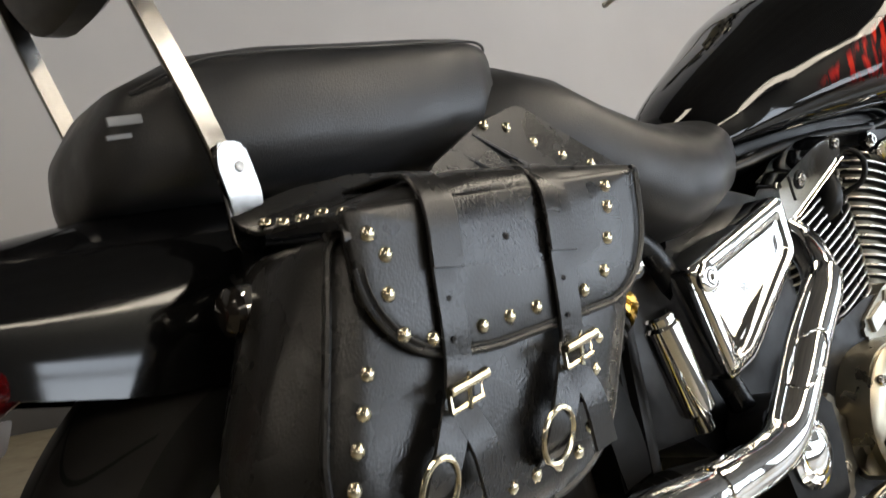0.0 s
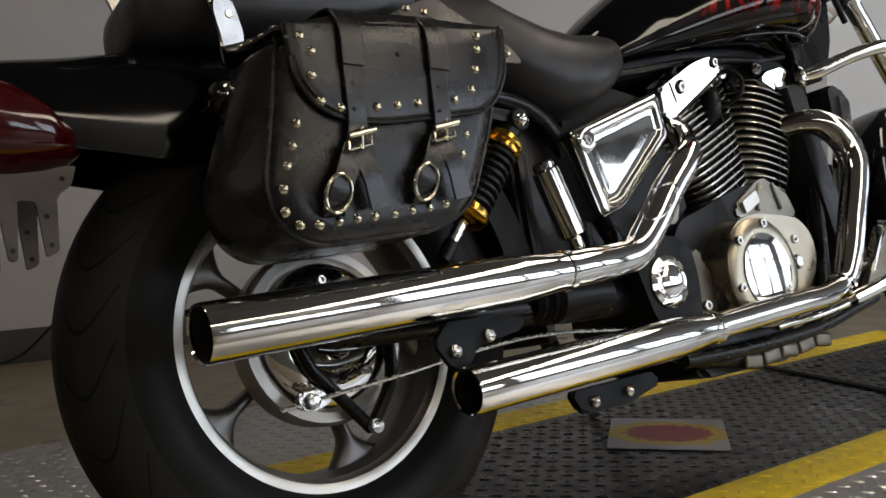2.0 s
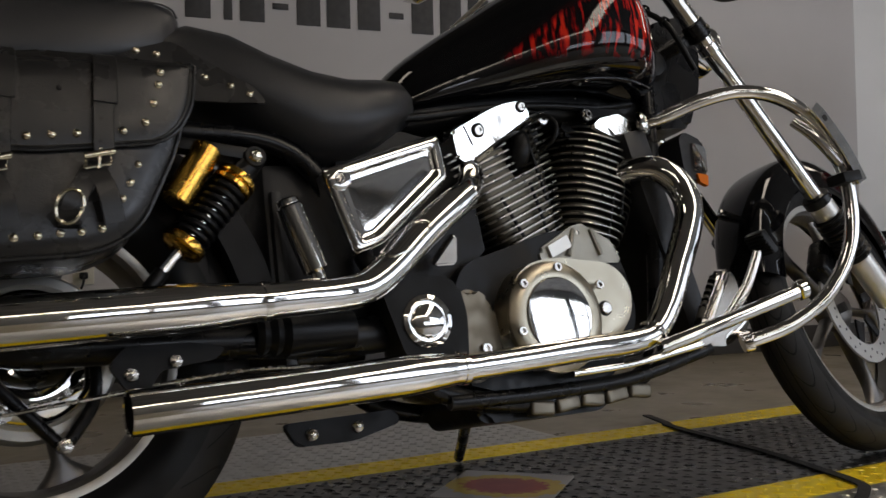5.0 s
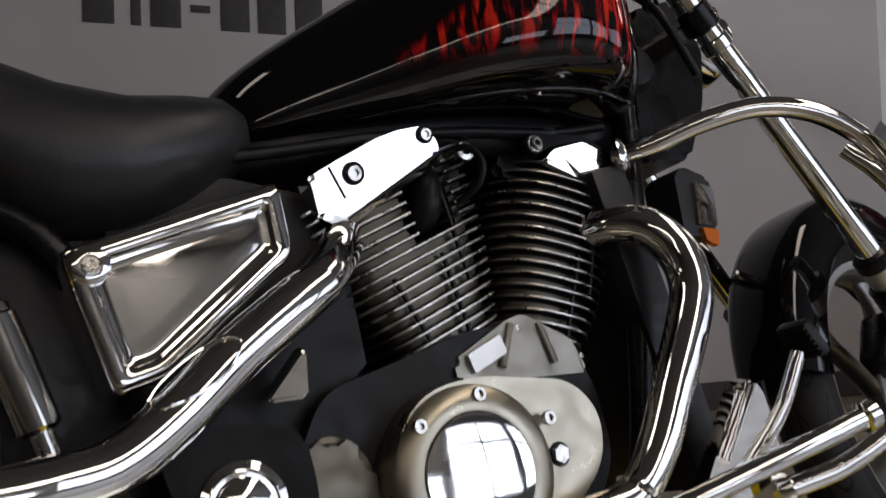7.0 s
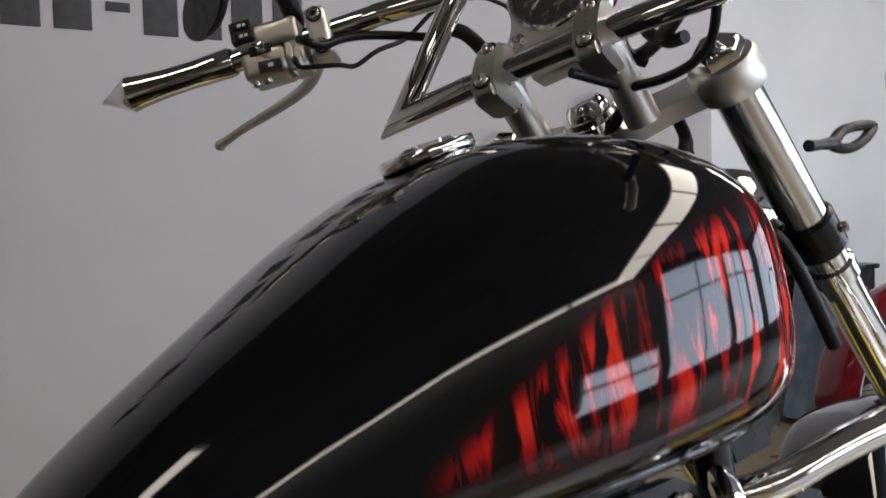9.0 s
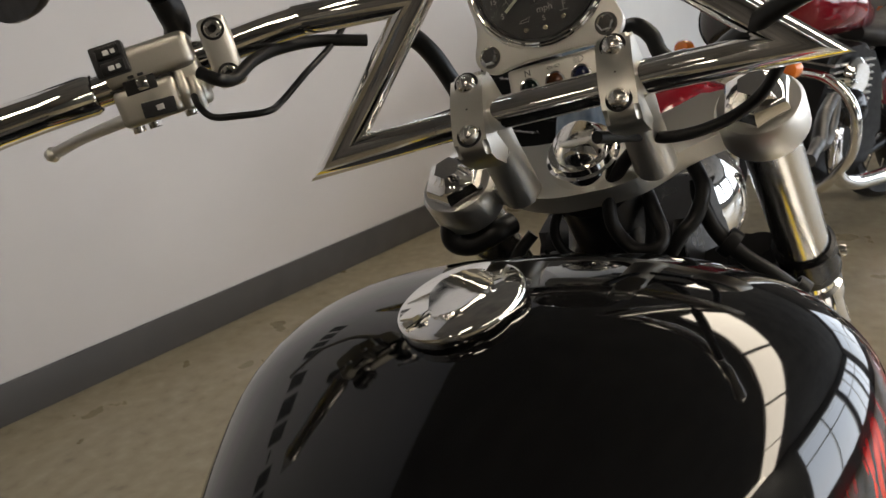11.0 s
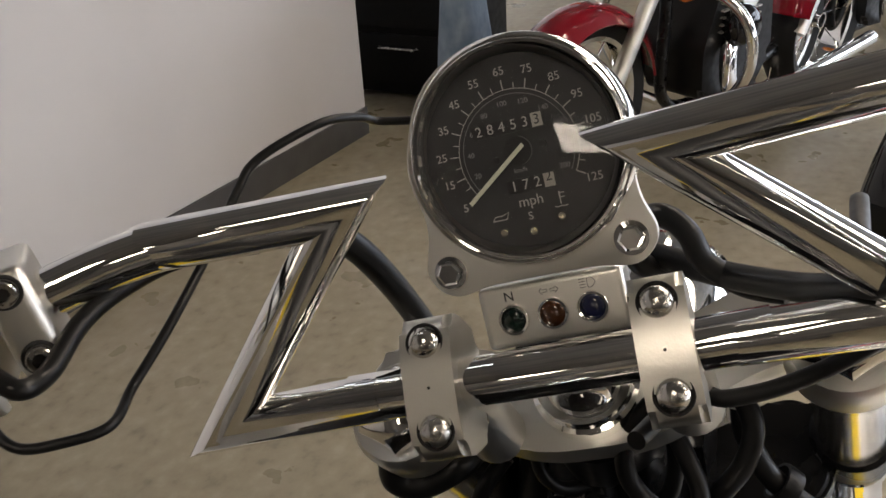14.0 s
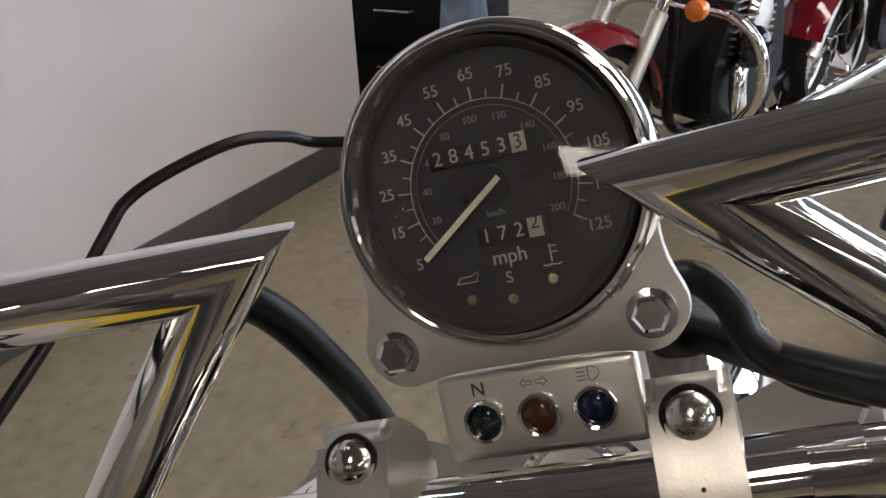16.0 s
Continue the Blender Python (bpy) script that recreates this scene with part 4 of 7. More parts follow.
strap(0.079, 0.532, 0.066, 0.462)

# engine --------------------------------------------------------------------------------
def cylinder(base, topc, slope, halves, label, count, hy, power, notch=None):
    """A finned air-cooled cylinder from base to topc in the x-z plane; fins lie at the given slope."""
    b, t = Vector((base[0], 0, base[1])), Vector((topc[0], 0, topc[1]))
    fw = Vector((math.cos(slope), 0, math.sin(slope)))
    up = Vector((-math.sin(slope), 0, math.cos(slope)))
    hs = [h for h, w in halves]

    def half(f):
        return float(np.interp(f, hs, [w for h, w in halves]))

    def ring_at(f, dh, g, cut):
        c0 = b + (t - b) * f + up * dh
        hx, ring = half(f) * g, []
        for k in range(72):
            a = 2 * math.pi * k / 72
            c, s = math.cos(a), math.sin(a)
            e = 2 / power
            u, v = hx * math.copysign(abs(c) ** e, c), hy * g * (0.9 + 0.1 * min(1, hx / 0.09)) * math.copysign(abs(s) ** e, s)
            if cut and v < 0 and cut[0] < u < cut[1]:
                v = max(v, -0.055)
            ring.append(c0 + fw * u + Vector((0, v, 0)))
        return ring

    core = loft([ring_at(f, 0, 0.86, notch if notch and f > notch[2] else None) for f in (-0.1, 0.2, 0.4, 0.58, 0.64, 0.8, 1.04)])
    cyl = part("cylinder", core, DARKCAST, moto, label)
    for i in range(count):
        f = (i + 0.5) / count
        cut = notch if notch and f > notch[2] else None
        rings = [ring_at(f, dh, g, cut) for dh, g in ((-0.0028, 0.80), (-0.0022, 0.98), (-0.0011, 1.0), (0.0011, 1.0), (0.0022, 0.98), (0.0028, 0.80))]
        fin = part("fin", loft(rings), BLOCK, cyl)
        fin.data.materials.append(FIN)
        for k, p in enumerate(fin.data.polygons):
            p.material_index = 1 if 72 <= k < 288 else 0
    for u, f0, f1 in ((-0.045, 0.05, 0.5), (0.02, 0.02, 0.5), (0.045, 0.3, 0.95)):
        if notch is None and u < 0:
            continue
        p, q = (b + (t - b) * f + fw * (u * half(f) / 0.1) + Vector((0, -hy * 0.93, 0)) for f in (f0, f1))
        part("rib", tube([p, q], 0.0035, 6, smooth=False), BLOCK, cyl)
    return cyl


SHIFT = Matrix.Translation((-0.003, 0.01, -0.017))
rear_cyl = cylinder((0.880, 0.487), (0.808, 0.712), radians(23.6), [(0, 0.072), (0.2, 0.09), (0.45, 0.112), (0.85, 0.128), (1, 0.131)], "dark cast rear cylinder with bright-edged cooling fins", 18, 0.125, 4.2, (0.005, 0.062, 0.6))
SHIFT = Matrix.Translation((0.016, 0.022, -0.013))
front_cyl = cylinder((1.004, 0.487), (1.074, 0.725), radians(-14.5), [(0, 0.058), (0.12, 0.078), (0.25, 0.09), (0.5, 0.103), (0.8, 0.109), (0.92, 0.104), (1, 0.085)], "dark cast front cylinder with bright-edged cooling fins", 16, 0.12, 2.8)
def tilt(bm, at, degrees_):
    """Tips a plate slightly, its outer face turning down."""
    at = Vector(at)
    bmesh.ops.transform(bm, matrix=Matrix.Translation(at) @ Matrix.Rotation(radians(degrees_), 4, "X") @ Matrix.Translation(-at), verts=bm.verts)
    return bm


def on_rocker(bm):
    """Tips a part of the rear rocker cover with its face."""
    return tilt(bm, (0.78, -0.139, 0.70), 14)


SHIFT = Matrix.Translation((-0.003, 0.01, -0.017))
# rocker covers and head steady
rk = slab(rounded([(0.699, 0.692), (0.711, 0.647), (0.730, 0.638), (0.752, 0.646), (0.862, 0.720), (0.863, 0.734), (0.846, 0.756), (0.808, 0.748), (0.782, 0.738), (0.730, 0.710)], 0.006), -0.139, -0.10, 0.007, 3)
rc = part("rocker_cover", on_rocker(rk), CHROME, rear_cyl, "chromed side cover on the rear cylinder head")
for x, z, r in ((0.752, 0.697, 0.0135), (0.844, 0.745, 0.011)):
    part("bolt_well", on_rocker(lathe([(r, 0.0), (r, 0.0018), (r * 0.86, 0.002), (r * 0.8, 0.0004), (0, 0.0004)], (x, -0.139, z), (0, -1, 0), 32)), SOOTSHADE, rc)
    part("bolt", on_rocker(capbolt((x, -0.139, z), (0, -1, 0), r * 0.68, 0.005)), STEEL, rc)
part("cover_groove", on_rocker(tube([(0.722, -0.1395, 0.703), (0.742, -0.1395, 0.669)], 0.0016, 6, smooth=False)), SOOTSHADE, rc)
part("cover_rib", on_rocker(ribbon([(0.748, -0.139, 0.643), (0.866, -0.139, 0.722)], 0.011, 0.004, (-0.4, -0.6, 0.7), smooth=False)), CHROME, rc)
part("cylinder_head", slab(rounded([(0.715, 0.665), (0.77, 0.735), (0.90, 0.765), (0.935, 0.70), (0.86, 0.68)], 0.02), -0.085, 0.1, 0.01), BLOCK, rear_cyl)
part("plug_cap", tube([(0.838, -0.075, 0.64), (0.845, -0.118, 0.655), (0.853, -0.122, 0.685), (0.868, -0.10, 0.715)], [0.017, 0.02, 0.018, 0.012], 14), HOSE, rear_cyl, "black rubber spark plug cap")
part("spark_plug_lead", tube([(0.868, -0.10, 0.715), (0.90, -0.135, 0.735), (0.918, -0.15, 0.715), (0.912, -0.145, 0.685), (0.895, -0.12, 0.67)], 0.0045, 10), HOSE, rear_cyl)
hb = part("head_lug", lathe([(0.006, 0.008), (0.012, 0.007), (0.014, 0), (0.013, -0.02)], (0.925, -0.10, 0.742), (0, -1, 0), 24), STEEL, rear_cyl)
SHIFT = Matrix.Translation((0.016, 0.022, -0.013))
rk2 = slab(rounded([(1.02, 0.726), (1.036, 0.742), (1.084, 0.754), (1.117, 0.741), (1.112, 0.712), (1.094, 0.698), (1.07, 0.708)], 0.007), -0.122, -0.09, 0.006, 3)
tilt(rk2, (1.07, -0.122, 0.72), 14)
rc2 = part("rocker_cover", rk2, CHROME, front_cyl, "chromed side cover on the front cylinder head")
part("head_bracket", slab(rounded([(0.992, 0.748), (1.006, 0.763), (1.085, 0.764), (1.13, 0.742), (1.133, 0.70), (1.116, 0.686), (1.108, 0.70), (1.118, 0.735), (1.08, 0.755), (1.03, 0.745), (1.01, 0.733)], 0.004), -0.126, -0.112, 0.003, 2), FRAMEBLACK, rc2, "black bracket over the cylinder head")
for x, z in ((1.008, 0.748), (1.119, 0.700)):
    part("bolt", lathe([(0.004, 0.0), (0.004, 0.006), (0.0075, 0.006), (0.0085, 0.001), (0.0115, 0.001), (0.0125, -0.003)], (x, -0.127, z), (0, -1, 0), 28), STEEL, rc2)
part("cylinder_head", slab(rounded([(0.965, 0.72), (0.985, 0.76), (1.12, 0.755), (1.14, 0.69), (1.06, 0.70)], 0.015), -0.085, 0.09, 0.01), BLOCK, front_cyl)

SHIFT = Matrix.Translation((-0.012, 0.006, -0.001))
# crankcase, right cover and round clutch cover
case = slab(rounded([(0.66, 0.36), (0.70, 0.44), (0.82, 0.475), (0.90, 0.50), (1.02, 0.49), (1.06, 0.42), (1.07, 0.33), (1.0, 0.22), (0.78, 0.205), (0.66, 0.24)], 0.03), -0.12, 0.14, 0.012, 3)
crank = part("crankcase", case, BLOCK, moto, "black engine crankcase")
part("cylinder_base", slab(rounded([(0.865, 0.435), (0.862, 0.462), (0.94, 0.505), (0.965, 0.512), (1.03, 0.478), (1.05, 0.435)], 0.008), -0.125, -0.06, 0.006, 3), SANDCAST, crank, "cast alloy block between the cylinders")
part("maker_plate", slab(rounded([(0.885, 0.445), (0.932, 0.466), (0.925, 0.488), (0.878, 0.467)], 0.002), -0.132, -0.124, 0.001), SATIN, crank, "small blank alloy maker's plate")
cov = slab(rounded([(0.745, 0.36), (0.79, 0.425), (0.86, 0.44), (0.93, 0.432), (0.99, 0.425), (1.025, 0.385), (1.02, 0.33), (0.975, 0.285), (0.90, 0.245), (0.80, 0.245), (0.75, 0.28)], 0.04), -0.166, -0.10, 0.032, 7)
cc = part("clutch_cover", cov, BUFFED, crank, "cast alloy clutch cover with polished disc")
part("cover_step", lathe([(0.098, 0.0), (0.098, 0.012), (0.09, 0.019), (0.074, 0.022), (0.068, 0.021)], (0.846, -0.158, 0.333), (0, -1, 0), 64), BUFFED, cc)
part("polished_disc", lathe([(0.068, 0.018), (0.066, 0.0235), (0.05, 0.026), (0.0, 0.0275)], (0.846, -0.158, 0.333), (0, -1, 0), 64), CHROME, cc, "polished round clutch disc")
for k, (x, z) in enumerate([(0.78, 0.391), (0.856, 0.418), (0.942, 0.384), (0.765, 0.31), (0.80, 0.262), (0.90, 0.262)]):
    part("bolt", capbolt((x, -0.176, z), (0, -1, 0), 0.008, 0.007), STEEL, cc)
part("timing_plug", lathe([(0.03, 0), (0.03, 0.004), (0.024, 0.006), (0.015, 0.006), (0.014, 0.012), (0, 0.012)], (0.958, -0.155, 0.343), (0, -1, 0), 32), BLOCK, cc)
part("bolt", hexbolt((0.958, -0.166, 0.343), (0, -1, 0), 0.012, 0.006, False), STEEL, cc)
for x0, z0, x1, z1 in ((0.945, 0.50, 0.925, 0.45), (0.985, 0.50, 1.0, 0.45)):
    part("block_rib", tube([(x0, -0.126, z0), (x1, -0.128, z1)], 0.005, 8, smooth=False), SANDCAST, crank)
part("bolt", dome((0.955, -0.118, 0.494), (0, -1, 0), 0.009, 0.008), STEEL, crank)
part("bolt", dome((1.054, -0.104, 0.457), (0, -1, 0), 0.008, 0.008), STEEL, crank)
gear = slab(rounded([(0.655, 0.25), (0.655, 0.37), (0.70, 0.40), (0.745, 0.37), (0.75, 0.26), (0.70, 0.23)], 0.02), -0.135, -0.10, 0.01, 3)
part("gearbox_cover", gear, DARKCAST, crank, "dull alloy gearbox cover")
part("bolt", capbolt((0.715, -0.137, 0.29), (0, -1, 0), 0.009, 0.006), STEEL, crank)

SHIFT = Matrix.Translation((0.003, 0.022, 0.001))
# chromed side cover: a raised border round a shallow panel, with a long bolt
def inset(corners, dist):
    """The corners of a polygon, each side moved inwards by dist."""
    p = [Vector(c) for c in corners]
    area = sum(p[k - 1].x * p[k].y - p[k].x * p[k - 1].y for k in range(len(p)))
    s = 1 if area > 0 else -1
    out = []
    for k in range(len(p)):
        a, b, c = p[k - 1], p[k], p[(k + 1) % len(p)]
        u, v = (b - a).normalized(), (c - b).normalized()
        nu, nv = Vector((-u.y, u.x)) * s, Vector((-v.y, v.x)) * s
        bis = (nu + nv) / (1 + nu.dot(nv))
        out.append(tuple(b + bis * dist))
    return out


SC = [(0.425, 0.588), (0.648, 0.661), (0.657, 0.578), (0.52, 0.462), (0.468, 0.446)]
rings = []
for din, yy, rr in ((0.0, -0.10, 0.012), (0.0, -0.170, 0.012), (0.002, -0.175, 0.012), (0.006, -0.1785, 0.011), (0.010, -0.1795, 0.010), (0.017, -0.1795, 0.009), (0.020, -0.178, 0.008), (0.022, -0.1745, 0.008), (0.024, -0.1735, 0.007), (0.034, -0.1738, 0.006), (0.045, -0.1742, 0.004)):
    rings.append([Vector((a, yy, b)) for a, b in rounded(inset(SC, din), rr, 5)])
sc = part("side_cover", loft(rings), CHROME, moto, "chromed wedge-shaped side cover", 60)
part("bolt", lathe([(0.019, 0), (0.019, 0.006), (0.015, 0.009), (0.010, 0.009), (0.009, 0.004), (0, 0.004)], (0.453, -0.176, 0.572), (0, -1, 0), 32), CHROME, sc)
part("bolt", capbolt((0.453, -0.181, 0.572), (0, -1, 0), 0.008, 0.005), STEEL, sc)
SHIFT = Matrix.Translation((0, 0.008, 0))
can = part("chrome_canister", rod((0.372, -0.15, 0.533), (0.408, -0.15, 0.425), 0.0215, 28, 0.004), CHROME, moto, "small chromed canister")
part("canister_foot", rod((0.408, -0.15, 0.427), (0.416, -0.15, 0.402), 0.012, 20, 0.002), CHROME, can)
part("canister_cap", rod((0.369, -0.15, 0.543), (0.373, -0.15, 0.53), 0.018, 24, 0.003), CHROME, can)


SHIFT = Matrix()
# exhaust -------------------------------------------------------------------------------
def muffler(p, q, r, name_label):
    p, q = Vector(p), Vector(q)
    d = q - p
    n = d.normalized()
    L = d.length
    prof = [(r - 0.004, 0.05), (r - 0.0035, 0.0), (r - 0.001, -0.002), (r, 0.001), (r, L * 0.80), (r * 0.97, L * 0.84), (r * 0.83, L * 0.955), (r * 0.80, L * 0.97), (r * 0.80, L)]
    m = part("muffler", lathe(prof, p, d, 48), CHROME, moto, name_label)
    part("muffler_bore", lathe([(0, 0.06), (r - 0.0038, 0.06), (r - 0.0038, 0.004)], p, d, 32), SOOTSHADE, m)
    part("clamp_ring", lathe([(r * 0.79, L - 0.004), (r * 0.86, L - 0.003), (r * 0.86, L + 0.006), (r * 0.79, L + 0.007)], p, d, 40), CHROME, m)
    return m


UPQ, LOQ = (0.285, -0.235, 0.366), (0.60, -0.215, 0.252)
muffler((-0.245, -0.243, 0.342), UPQ, 0.0335, "long chromed upper muffler, open and sooty at its end")
muffler((0.098, -0.225, 0.230), LOQ, 0.031, "long chromed lower muffler, open and sooty at its end")
up = part("exhaust_pipe", tube([UPQ, (0.34, -0.232, 0.370), (0.40, -0.225, 0.374), (0.455, -0.215, 0.385), (0.51, -0.205, 0.42), (0.575, -0.195, 0.475), (0.64, -0.185, 0.522), (0.675, -0.175, 0.545)], [0.0262, 0.0262, 0.0262, 0.0262, 0.0262, 0.0265, 0.0265, 0.025], 32, 8), CHROME, moto, "curved chromed header pipe")
hs_line = []
for x, z in rounded([(0.487, 0.435), (0.496, 0.449), (0.516, 0.466), (0.54, 0.482), (0.562, 0.49), (0.573, 0.487), (0.571, 0.477), (0.56, 0.459), (0.538, 0.443), (0.514, 0.433), (0.495, 0.43)], 0.01, 3):
    off = ((z - 0.42) * 0.763 - (x - 0.51) * 0.646)
    hs_line.append((x, -0.205 + 0.15 * (x - 0.51) - math.sqrt(max(0.0265 ** 2 - off ** 2, 1e-6)), z))
part("heat_shield", tube(hs_line + hs_line[:1], 0.0015, 8, 1, smooth=False), CHROME, up, "embossed teardrop heat-shield line")
part("exhaust_pipe", tube([(0.66, -0.18, 0.535), (0.69, -0.16, 0.56), (0.72, -0.13, 0.59), (0.74, -0.10, 0.61)], 0.024, 24), CHROME, moto)
SHIFT = Matrix.Translation((-0.002, 0.008, 0))
lo = part("exhaust_pipe", tube([LOQ, (0.72, -0.21, 0.259), (0.86, -0.207, 0.268), (0.96, -0.205, 0.274), (1.02, -0.203, 0.29), (1.065, -0.20, 0.335), (1.11, -0.195, 0.405), (1.155, -0.19, 0.475), (1.178, -0.185, 0.525), (1.175, -0.175, 0.572), (1.150, -0.155, 0.610), (1.125, -0.125, 0.622), (1.105, -0.09, 0.622)], [0.0215, 0.0215, 0.0215, 0.0215, 0.0225, 0.025, 0.0265, 0.0275, 0.028, 0.028, 0.027, 0.026, 0.025], 32, 8), CHROME, moto, "chromed header pipe sweeping down from the front cylinder")
part("heat_shield", lathe([(0.026, -0.004), (0.0275, 0), (0.026, 0.004)], (1.02, -0.203, 0.29), (0.7, 0, 0.72), 32), CHROME, lo)
SHIFT = Matrix.Translation((0.005, 0.01, -0.004))
br1 = slab(rounded([(0.075, 0.30), (0.10, 0.262), (0.125, 0.262), (0.145, 0.29), (0.22, 0.30), (0.235, 0.315), (0.19, 0.325), (0.10, 0.325)], 0.008), -0.205, -0.196, 0.002)
mb = part("muffler_bracket", br1, SATINBLACK, moto, "black muffler bracket with bolts")
for x, z in ((0.104, 0.286), (0.163, 0.300)):
    part("bolt", lathe([(0, 0.01), (0.005, 0.007), (0.008, 0.006), (0.0095, 0)], (x, -0.205, z), (0, -1, 0), 20), STEEL, mb)
SHIFT = Matrix.Translation((0.01, 0.029, -0.002))
br2 = slab(rounded([(0.31, 0.20), (0.33, 0.165), (0.42, 0.165), (0.50, 0.185), (0.49, 0.205)], 0.01), -0.20, -0.185, 0.003)
mb2 = part("muffler_bracket", br2, SATINBLACK, moto)
for x, z in ((0.352, 0.18), (0.425, 0.185)):
    part("bolt", lathe([(0, 0.012), (0.005, 0.008), (0.008, 0.006), (0.0095, 0)], (x, -0.2, z), (0, -1, 0), 20), STEEL, mb2)


SHIFT = Matrix()
# frame, swingarm, shock ------------------------------------------------------------------
part("frame_tube", tube([(1.26, 0, 1.0), (1.2, 0, 0.93), (0.95, 0, 0.80), (0.62, 0, 0.70), (0.35, 0, 0.68)], 0.022, 14), FRAMEBLACK, moto)
for s in (-1, 1):
    part("frame_tube", tube([(1.255, s * 0.03, 0.96), (1.225, s * 0.06, 0.80), (1.17, s * 0.085, 0.55), (1.10, s * 0.10, 0.28), (1.0, s * 0.11, 0.205), (0.75, s * 0.115, 0.195), (0.58, s * 0.12, 0.24), (0.55, s * 0.12, 0.33)], 0.0175, 14), FRAMEBLACK, moto)
    part("frame_tube", tube([(0.56, s * 0.12, 0.34), (0.50, s * 0.115, 0.46), (0.40, s * 0.11, 0.63), (0.20, s * 0.108, 0.66), (-0.1, s * 0.108, 0.665)], 0.0165, 14), FRAMEBLACK, moto)
    part("swingarm", tube([(0.575, s * 0.095, 0.335), (0.45, s * 0.11, 0.325), (0.2, s * 0.125, 0.33), (0.0, s * 0.122, 0.332), (-0.045, s * 0.12, 0.332)], [0.032, 0.03, 0.026, 0.026, 0.02], 18), FRAMEBLACK, moto)
part("shaft_boot", lathe([(0.028, 0), (0.034, 0.01), (0.029, 0.02), (0.036, 0.03), (0.031, 0.04), (0.038, 0.05), (0.034, 0.1), (0.03, 0.16)], (0.30, -0.13, 0.335), (1, 0, 0), 24), HOSE, moto, "black rubber boot on the swingarm")
piv = slab(rounded([(0.50, 0.40), (0.56, 0.415), (0.645, 0.405), (0.655, 0.34), (0.645, 0.25), (0.585, 0.235), (0.535, 0.28)], 0.02), -0.165, -0.10, 0.008, 3)
pv = part("pivot_plate", piv, SATINBLACK, moto, "black swingarm pivot plate with a chromed cap")
part("pivot_cap", lathe([(0.043, 0), (0.043, 0.006), (0.036, 0.009), (0.033, 0.004), (0.029, 0.004), (0.027, 0.012), (0.015, 0.018), (0, 0.019)], (0.578, -0.163, 0.336), (0, -1, 0), 40), CHROME, pv, "domed chromed pivot cap")
gusset = slab(rounded([(0.622, 0.435), (0.66, 0.49), (0.666, 0.437)], 0.006), -0.14, -0.12, 0.004, 3)
tilt(gusset, (0.65, -0.13, 0.45), 24)
part("gusset", gusset, CHROME, moto, "small chromed triangular cover")
SHIFT = Matrix.Translation((-0.028, 0.002, -0.01))
st, sl = Vector((0.345, -0.15, 0.612)), Vector((0.185, -0.15, 0.425))
sd = (sl - st).normalized()
shock = part("rear_shock", rod(st, sl, 0.009, 16), CHROME, moto, "rear shock absorber with black spring and gold collars")
coil = []
for k in range(0, 9 * 16 + 1):
    a = 2 * math.pi * k / 16
    u, v, w = basis(sd)
    coil.append(st + sd * (0.058 + 0.115 * k / (9 * 16)) + (u * math.cos(a) + v * math.sin(a)) * 0.026)
part("spring", tube(coil, 0.0052, 8, 1, smooth=False), FRAMEBLACK, shock)
part("spring_collar", lathe([(0.012, 0.036), (0.03, 0.036), (0.0325, 0.04), (0.0325, 0.046), (0.028, 0.05), (0.0325, 0.053), (0.0325, 0.059), (0.03, 0.061), (0.012, 0.061)], st, sd, 36), GOLD, shock, "gold anodised spring collar")
part("spring_collar", lathe([(0.012, 0.168), (0.031, 0.168), (0.033, 0.172), (0.033, 0.18), (0.026, 0.186), (0.012, 0.187)], st, sd, 36), GOLD, shock, "gold anodised spring collar")
part("shock_body", lathe([(0.019, -0.004), (0.019, 0.036), (0.012, 0.04)], st, sd, 28), BLOCK, shock)
part("shock_eye", rod(st + Vector((0, -0.022, 0)), st + Vector((0, 0.022, 0)), 0.017, 24, 0.002), BLOCK, shock)
part("bolt", dome(st + Vector((0, -0.022, 0)), (0, -1, 0), 0.011, 0.009, 18), CHROME, shock)
part("shock_foot", rod(sl - sd * 0.02, sl + sd * 0.012, 0.011, 16), BLOCK, shock)
part("reservoir", rod((0.276, -0.160, 0.626), (0.220, -0.160, 0.540), 0.0225, 28, 0.003), GOLD, shock, "gold piggyback reservoir")
part("reservoir_bridge", box((0.285, -0.15, 0.625), (0.11, 0.03, 0.02), 0.005, Matrix.Rotation(radians(8), 3, "Y")), BLOCK, shock)
SHIFT = Matrix()
part("air_box", slab(rounded([(0.44, 0.40), (0.46, 0.62), (0.60, 0.69), (0.74, 0.66), (0.76, 0.44), (0.66, 0.36), (0.52, 0.34)], 0.03), -0.085, 0.09, 0.012, 3), BLOCK, moto, "black air box and frame casting behind the side cover")
part("battery_box", box((0.43, 0.0, 0.50), (0.16, 0.18, 0.24), 0.02), PLASTIC, moto, "black plastic battery box")
part("inner_fender", box((0.37, 0.0, 0.42), (0.02, 0.2, 0.3), 0.008), PLASTIC, moto)
liner = [(-0.045 + 0.352 * math.cos(radians(a)), 0.332 + 0.352 * math.sin(radians(a))) for a in range(4, 73, 4)]
part("inner_fender", slab(liner + [(x + 0.05, z + 0.012) for x, z in reversed(liner)], -0.104, 0.104, 0.003), SATINBLACK, moto, "black inner fender in front of the rear tyre")
SHIFT = Matrix.Translation((0.004, 0.018, 0))
